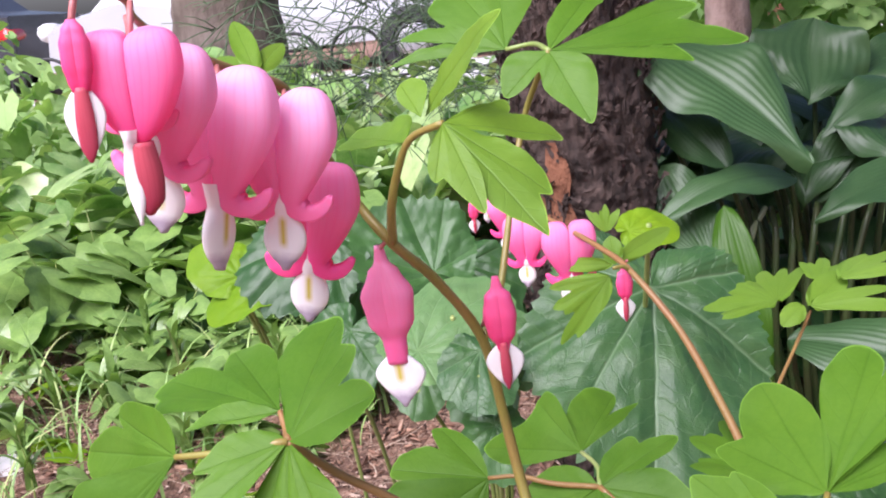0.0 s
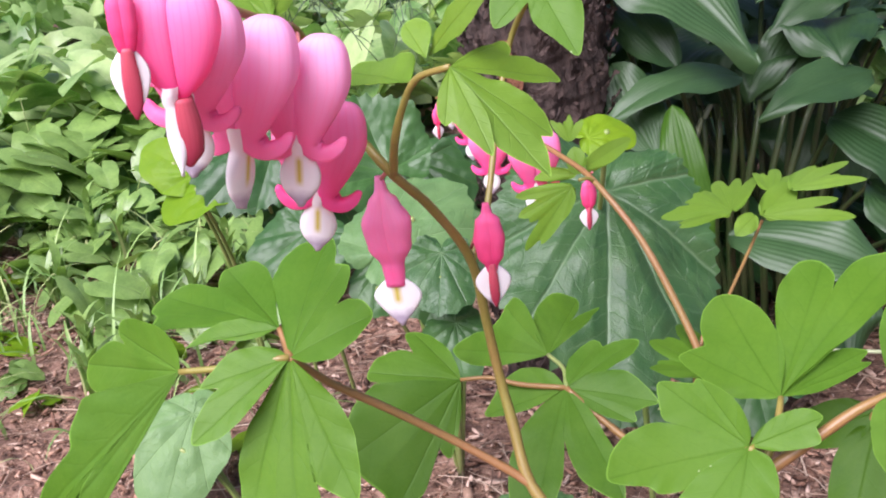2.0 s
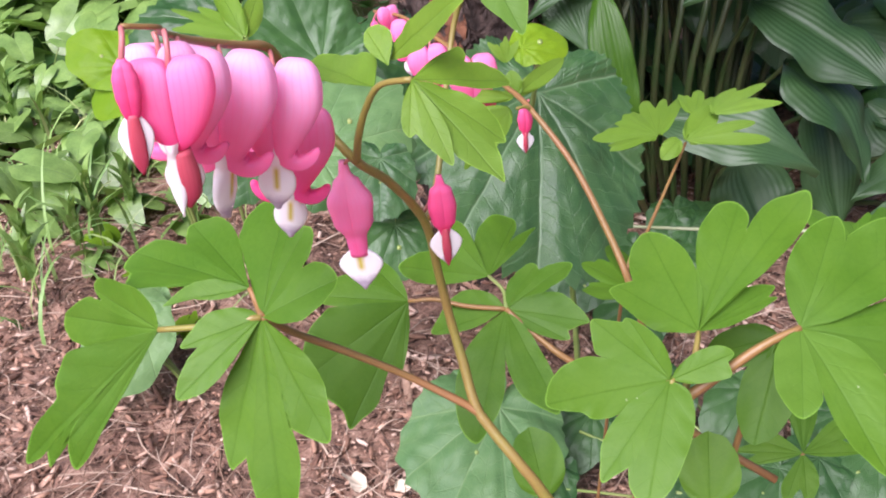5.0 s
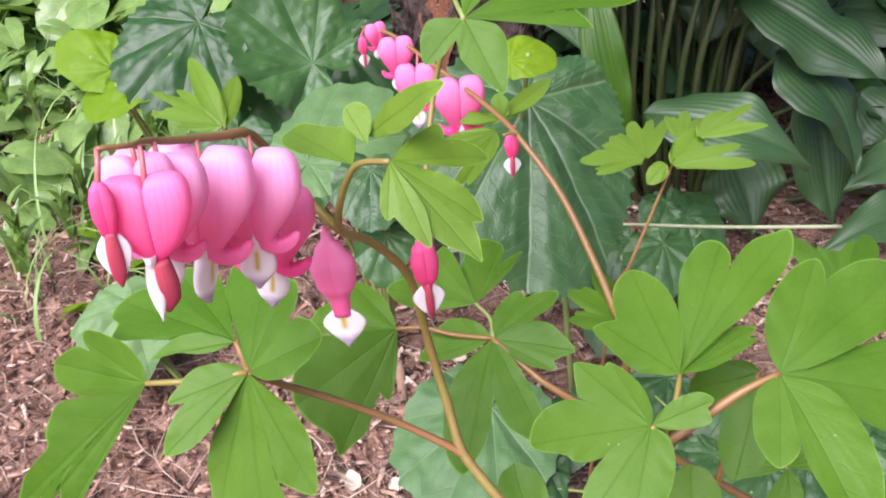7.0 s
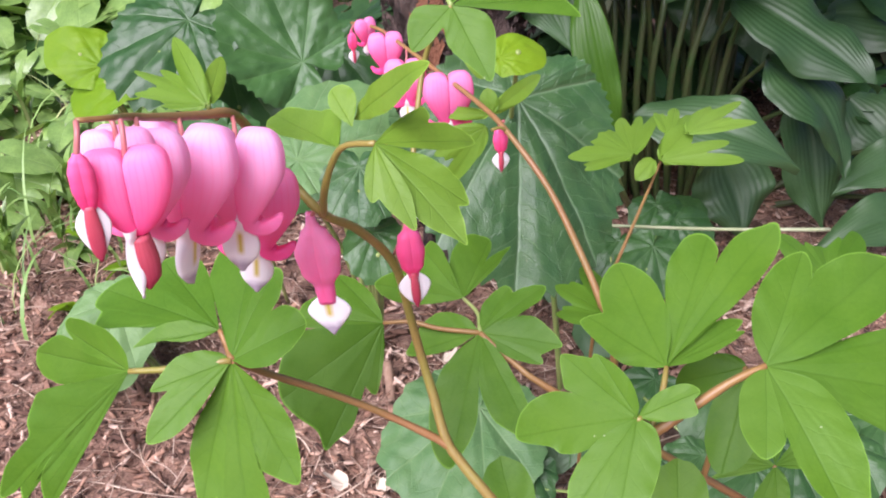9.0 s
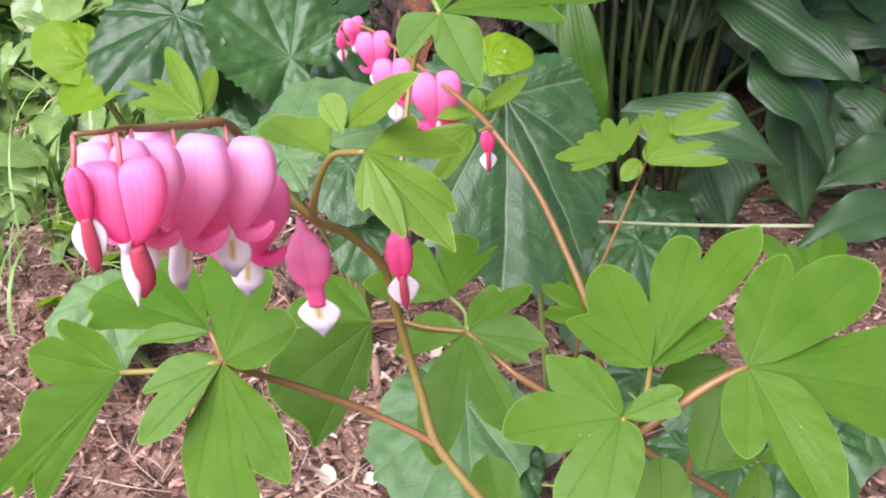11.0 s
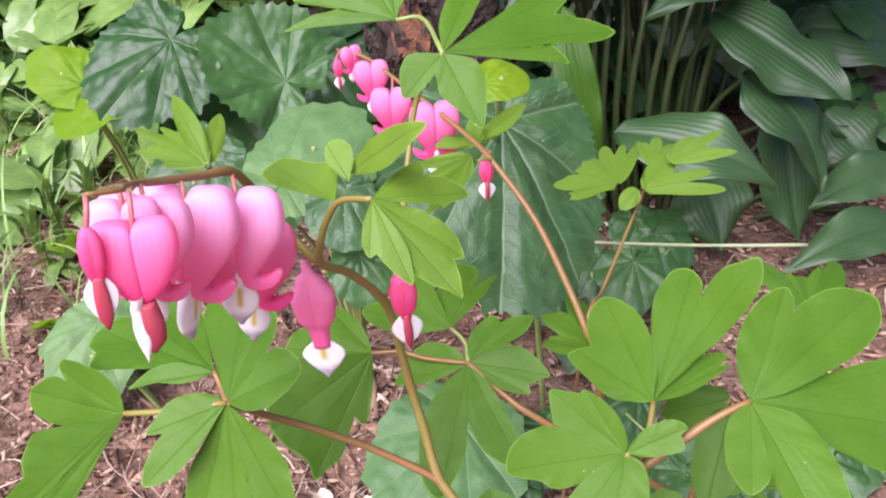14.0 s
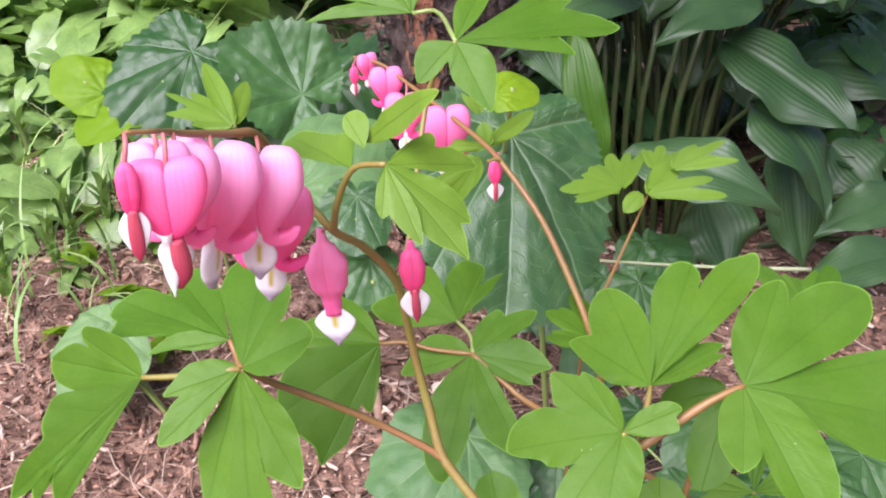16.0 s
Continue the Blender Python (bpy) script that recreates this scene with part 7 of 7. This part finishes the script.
for i in range(44):
    x, y = rng.uniform(-0.1, 1.0), rng.uniform(1.0, 1.7)
    if abs(x - 0.13) < 0.1 and 0.85 < y < 1.08:
        continue
    ob = thing("dark_fill_weed", "dark green leafy weed added to deepen the shade round the hosta", "plant", (x, y, 0.0), "weeds in the shade")
    ob.matrix_world = Matrix.Translation((x, y, ground_height(x, y) - 0.004)) @ Matrix.Rotation(rng.uniform(0, 6.28), 4, "Z")
    st, bl = DARK_KINDS[i % 2]
    for b, a in zip(bl, st):
        part("leaf_stalk", a, part("leaf", b, ob))

# farther cover, too dense to count
pieces, stalk_pieces = [], []
for i in range(3000):
    y = 1.9 + 4.6 * rng.uniform() ** 1.5
    x = rng.uniform(-0.62, 0.62) * y * 1.05 - 0.1
    if -0.05 < x < 0.4 and y < 2.2:
        continue
    h = rng.uniform(0.03, 0.26) * (1 + 0.5 * noise.noise((x, y, 0)))
    pieces.append(heart_leaf(x, y, h, rng.uniform(0, 6.28), rng.uniform(0.0, 0.8), rng.uniform(0.055, 0.115), rng, rng.normal() * 0.5))
# a low layer of dark leaves, added to give the cover shaded gaps
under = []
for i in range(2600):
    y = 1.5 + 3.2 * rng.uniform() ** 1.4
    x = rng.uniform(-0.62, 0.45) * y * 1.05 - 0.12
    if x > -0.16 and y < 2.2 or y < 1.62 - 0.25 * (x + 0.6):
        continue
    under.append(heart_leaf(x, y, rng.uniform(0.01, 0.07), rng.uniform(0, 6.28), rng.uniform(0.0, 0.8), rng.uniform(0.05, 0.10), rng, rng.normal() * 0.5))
tagged(new("undergrowth", joined("undergrowth", under, MAT_LEAF_SHADE)), "dark leaves standing in for shade low in the ground cover", "ground cover", "", "stuff")
tagged(new("ground_cover", joined("ground_cover", pieces, MAT_LEAF_WEED_LIT)), "dense low ground cover of light green heart-shaped leaves", "ground cover", "", "stuff")


def blade_data(x, y, z, yaw, length, bend, width, rng):
    pts, uvs = [], []
    for t in np.linspace(0, 1, 7):
        a = bend * t
        r = length * (math.sin(a) / bend if bend else t)
        h = length * ((1 - math.cos(a)) / bend)
        px, pz = h, r
        w = width * (1 - t ** 2) * 0.5 + 0.0002
        for s in (-1, 0, 1):
            pts.append((x + px * math.cos(yaw) - s * w * math.sin(yaw), y + px * math.sin(yaw) + s * w * math.cos(yaw), z + pz + (0.2 * w if s else 0)))
            uvs.append((s, t))
    return pts, grid_faces(7, 3), uvs


pieces = []
for i in range(230):
    x, y = rng.uniform(-1.0, -0.15), rng.uniform(0.85, 1.7)
    for b in range(rng.integers(1, 4)):
        pieces.append(blade_data(x + rng.normal() * 0.008, y + rng.normal() * 0.008, 0.0, rng.uniform(0, 6.28), rng.uniform(0.05, 0.2), rng.uniform(1.1, 2.6), rng.uniform(0.002, 0.005), rng))
tagged(new("grass", joined("grass", pieces, MAT_GRASS)), "thin arching grass blades among the weeds", "grass", "", "stuff")


def lance_kind(seed, leaves, tall):
    """An upright stem with narrow, pointed leaves set round it."""
    rng3 = np.random.default_rng(seed)
    stem_me = mesh_from("stem", *tube_data([(0, 0, 0), (0.004, 0.002, tall * 0.5), (0.002, -0.003, tall)], 0.0014, 0.0008, 8, 5)[:2], MAT_STALK_GREEN)
    blades = []
    for k in range(leaves):
        v, f, u = blade_data(0.0, 0.0, tall * (0.35 + 0.65 * k / leaves), k * 2.4 + rng3.normal() * 0.2, rng3.uniform(0.035, 0.065), rng3.uniform(0.6, 1.6), rng3.uniform(0.010, 0.016), rng3)
        blades.append(mesh_from("leaf", v, f, MAT_LEAF_WEED, u))
    return stem_me, blades


LANCE_KINDS = [lance_kind(171, 9, 0.09), lance_kind(172, 7, 0.06), lance_kind(173, 11, 0.13)]
for i in range(22):
    x, y = rng.uniform(-0.72, -0.2), rng.uniform(0.95, 1.55)
    ob = thing("lance_weed", "pale green weed with narrow pointed leaves", "plant", (x, y, 0.0), "narrow-leaved weeds")
    ob.matrix_world = Matrix.Translation((x, y, ground_height(x, y) - 0.003)) @ Matrix.Rotation(rng.uniform(0, 6.28), 4, "Z")
    stem_me, blades = LANCE_KINDS[i % 3]
    part("stem", stem_me, ob)
    for b in blades:
        part("leaf", b, ob)


def chip_data(x, y, z, rng, long, wide, thick):
    m = Matrix.Translation((x, y, z)) @ Euler((rng.normal() * 0.35, rng.normal() * 0.35, rng.uniform(0, 6.28))).to_matrix().to_4x4()
    pts = []
    for dz in (-0.5, 0.5):
        for dx, dy in ((-0.5, -0.35), (0.0, -0.5), (0.5, -0.3), (0.45, 0.4), (-0.05, 0.5), (-0.5, 0.35)):
            pts.append(m @ Vector((dx * long * rng.uniform(0.7, 1.2), dy * wide * rng.uniform(0.6, 1.2), dz * thick * rng.uniform(0.5, 1.2))))
    faces = [(5, 4, 3, 2, 1, 0), (6, 7, 8, 9, 10, 11)] + [(i, (i + 1) % 6, 6 + (i + 1) % 6, 6 + i) for i in range(6)]
    return pts, faces, [(0.0, 0.0)] * 12


pieces = []
for i in range(24000):
    y = 0.3 + 1.3 * rng.uniform() ** 0.9
    x = rng.uniform(-0.75, 0.7) * (0.45 + y * 0.55)
    s = rng.uniform(0.3, 1.0) ** 2
    pieces.append(chip_data(x, y, ground_height(x, y) + 0.002 + 0.004 * s, rng, 0.0035 + 0.022 * s ** 4, 0.0018 + 0.0042 * s ** 3, 0.0012 + 0.0020 * s))
tagged(new("bark_mulch", joined("bark_mulch", pieces, MAT_CHIP, True)), "reddish brown bark chips and crumbs of soil", "mulch", "", "stuff")

pieces = []
for i in range(3600):
    y = 0.35 + 1.2 * rng.uniform()
    x = rng.uniform(-0.75, 0.6) * (0.45 + y * 0.55)
    a, l = rng.uniform(0, 6.28), rng.uniform(0.02, 0.11)
    z = ground_height(x, y) + 0.006
    dx, dy = l * math.cos(a), l * math.sin(a)
    pieces.append(tube_data([(x, y, z), (x + dx * 0.5 + 0.1 * dy, y + dy * 0.5 - 0.1 * dx, z + rng.uniform(0, 0.012)), (x + dx, y + dy, z + rng.uniform(-0.003, 0.008))], 0.0006 * rng.uniform(0.4, 1.5) ** 2, 0.0004, 6, 4))
tagged(new("dry_twigs", joined("dry_twigs", pieces, MAT_TWIG)), "dry needles and thin twigs scattered on the soil", "twigs", "", "stuff")


def bush(label, boxes, n, size, at):
    b = thing("bush", label, "bush", at)
    b.matrix_world = Matrix.Identity(4)
    rng2 = np.random.default_rng(n)
    stems = [tube_data([(at[0], at[1], -0.05), ((at[0] + c[0]) / 2, (at[1] + c[1]) / 2, c[2] * 0.5), (c[0], c[1], c[2])], 0.02, 0.006, 8, 6) for c in boxes]
    part("branches", joined("branches", stems, MAT_BARK_GREY), b)
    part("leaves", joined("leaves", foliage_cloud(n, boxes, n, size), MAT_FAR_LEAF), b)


bush("leafy green shrub behind the hosta", [(1.2, 2.6, 0.45, 0.6, 0.4, 0.45), (2.0, 3.0, 0.6, 0.7, 0.5, 0.6), (0.75, 2.6, 0.3, 0.4, 0.3, 0.3)], 1800, 0.055, (1.3, 2.7, 0.0))
bush("light green shrub beyond the bed", [(1.9, 5.0, 0.6, 1.2, 0.5, 0.6), (3.2, 5.2, 0.8, 1.2, 0.6, 0.8)], 1500, 0.08, (2.4, 5.1, 0.0))
bush("tall leafy weeds beside the bed", [(-1.5, 2.6, 0.25, 0.5, 0.6, 0.3), (-1.0, 3.4, 0.2, 0.6, 0.5, 0.25), (-2.2, 3.4, 0.35, 0.7, 0.6, 0.4)], 1500, 0.055, (-1.5, 3.0, 0.0))


# ---- unseen conifer foliage, added over the bed to block light from the sky ----
shade_boxes = [(0.25, 1.05, 2.3, 0.6, 0.6, 0.4), (0.1, 1.1, 3.0, 0.7, 0.6, 0.4), (0.8, 0.2, 1.6, 0.55, 0.5, 0.25), (0.5, 0.6, 1.75, 0.5, 0.4, 0.25)]
part("crown", joined("crown", foliage_cloud(77, shade_boxes, 6400, 0.12), MAT_NEEDLE), tree, "unseen conifer foliage, added to shade the bed")
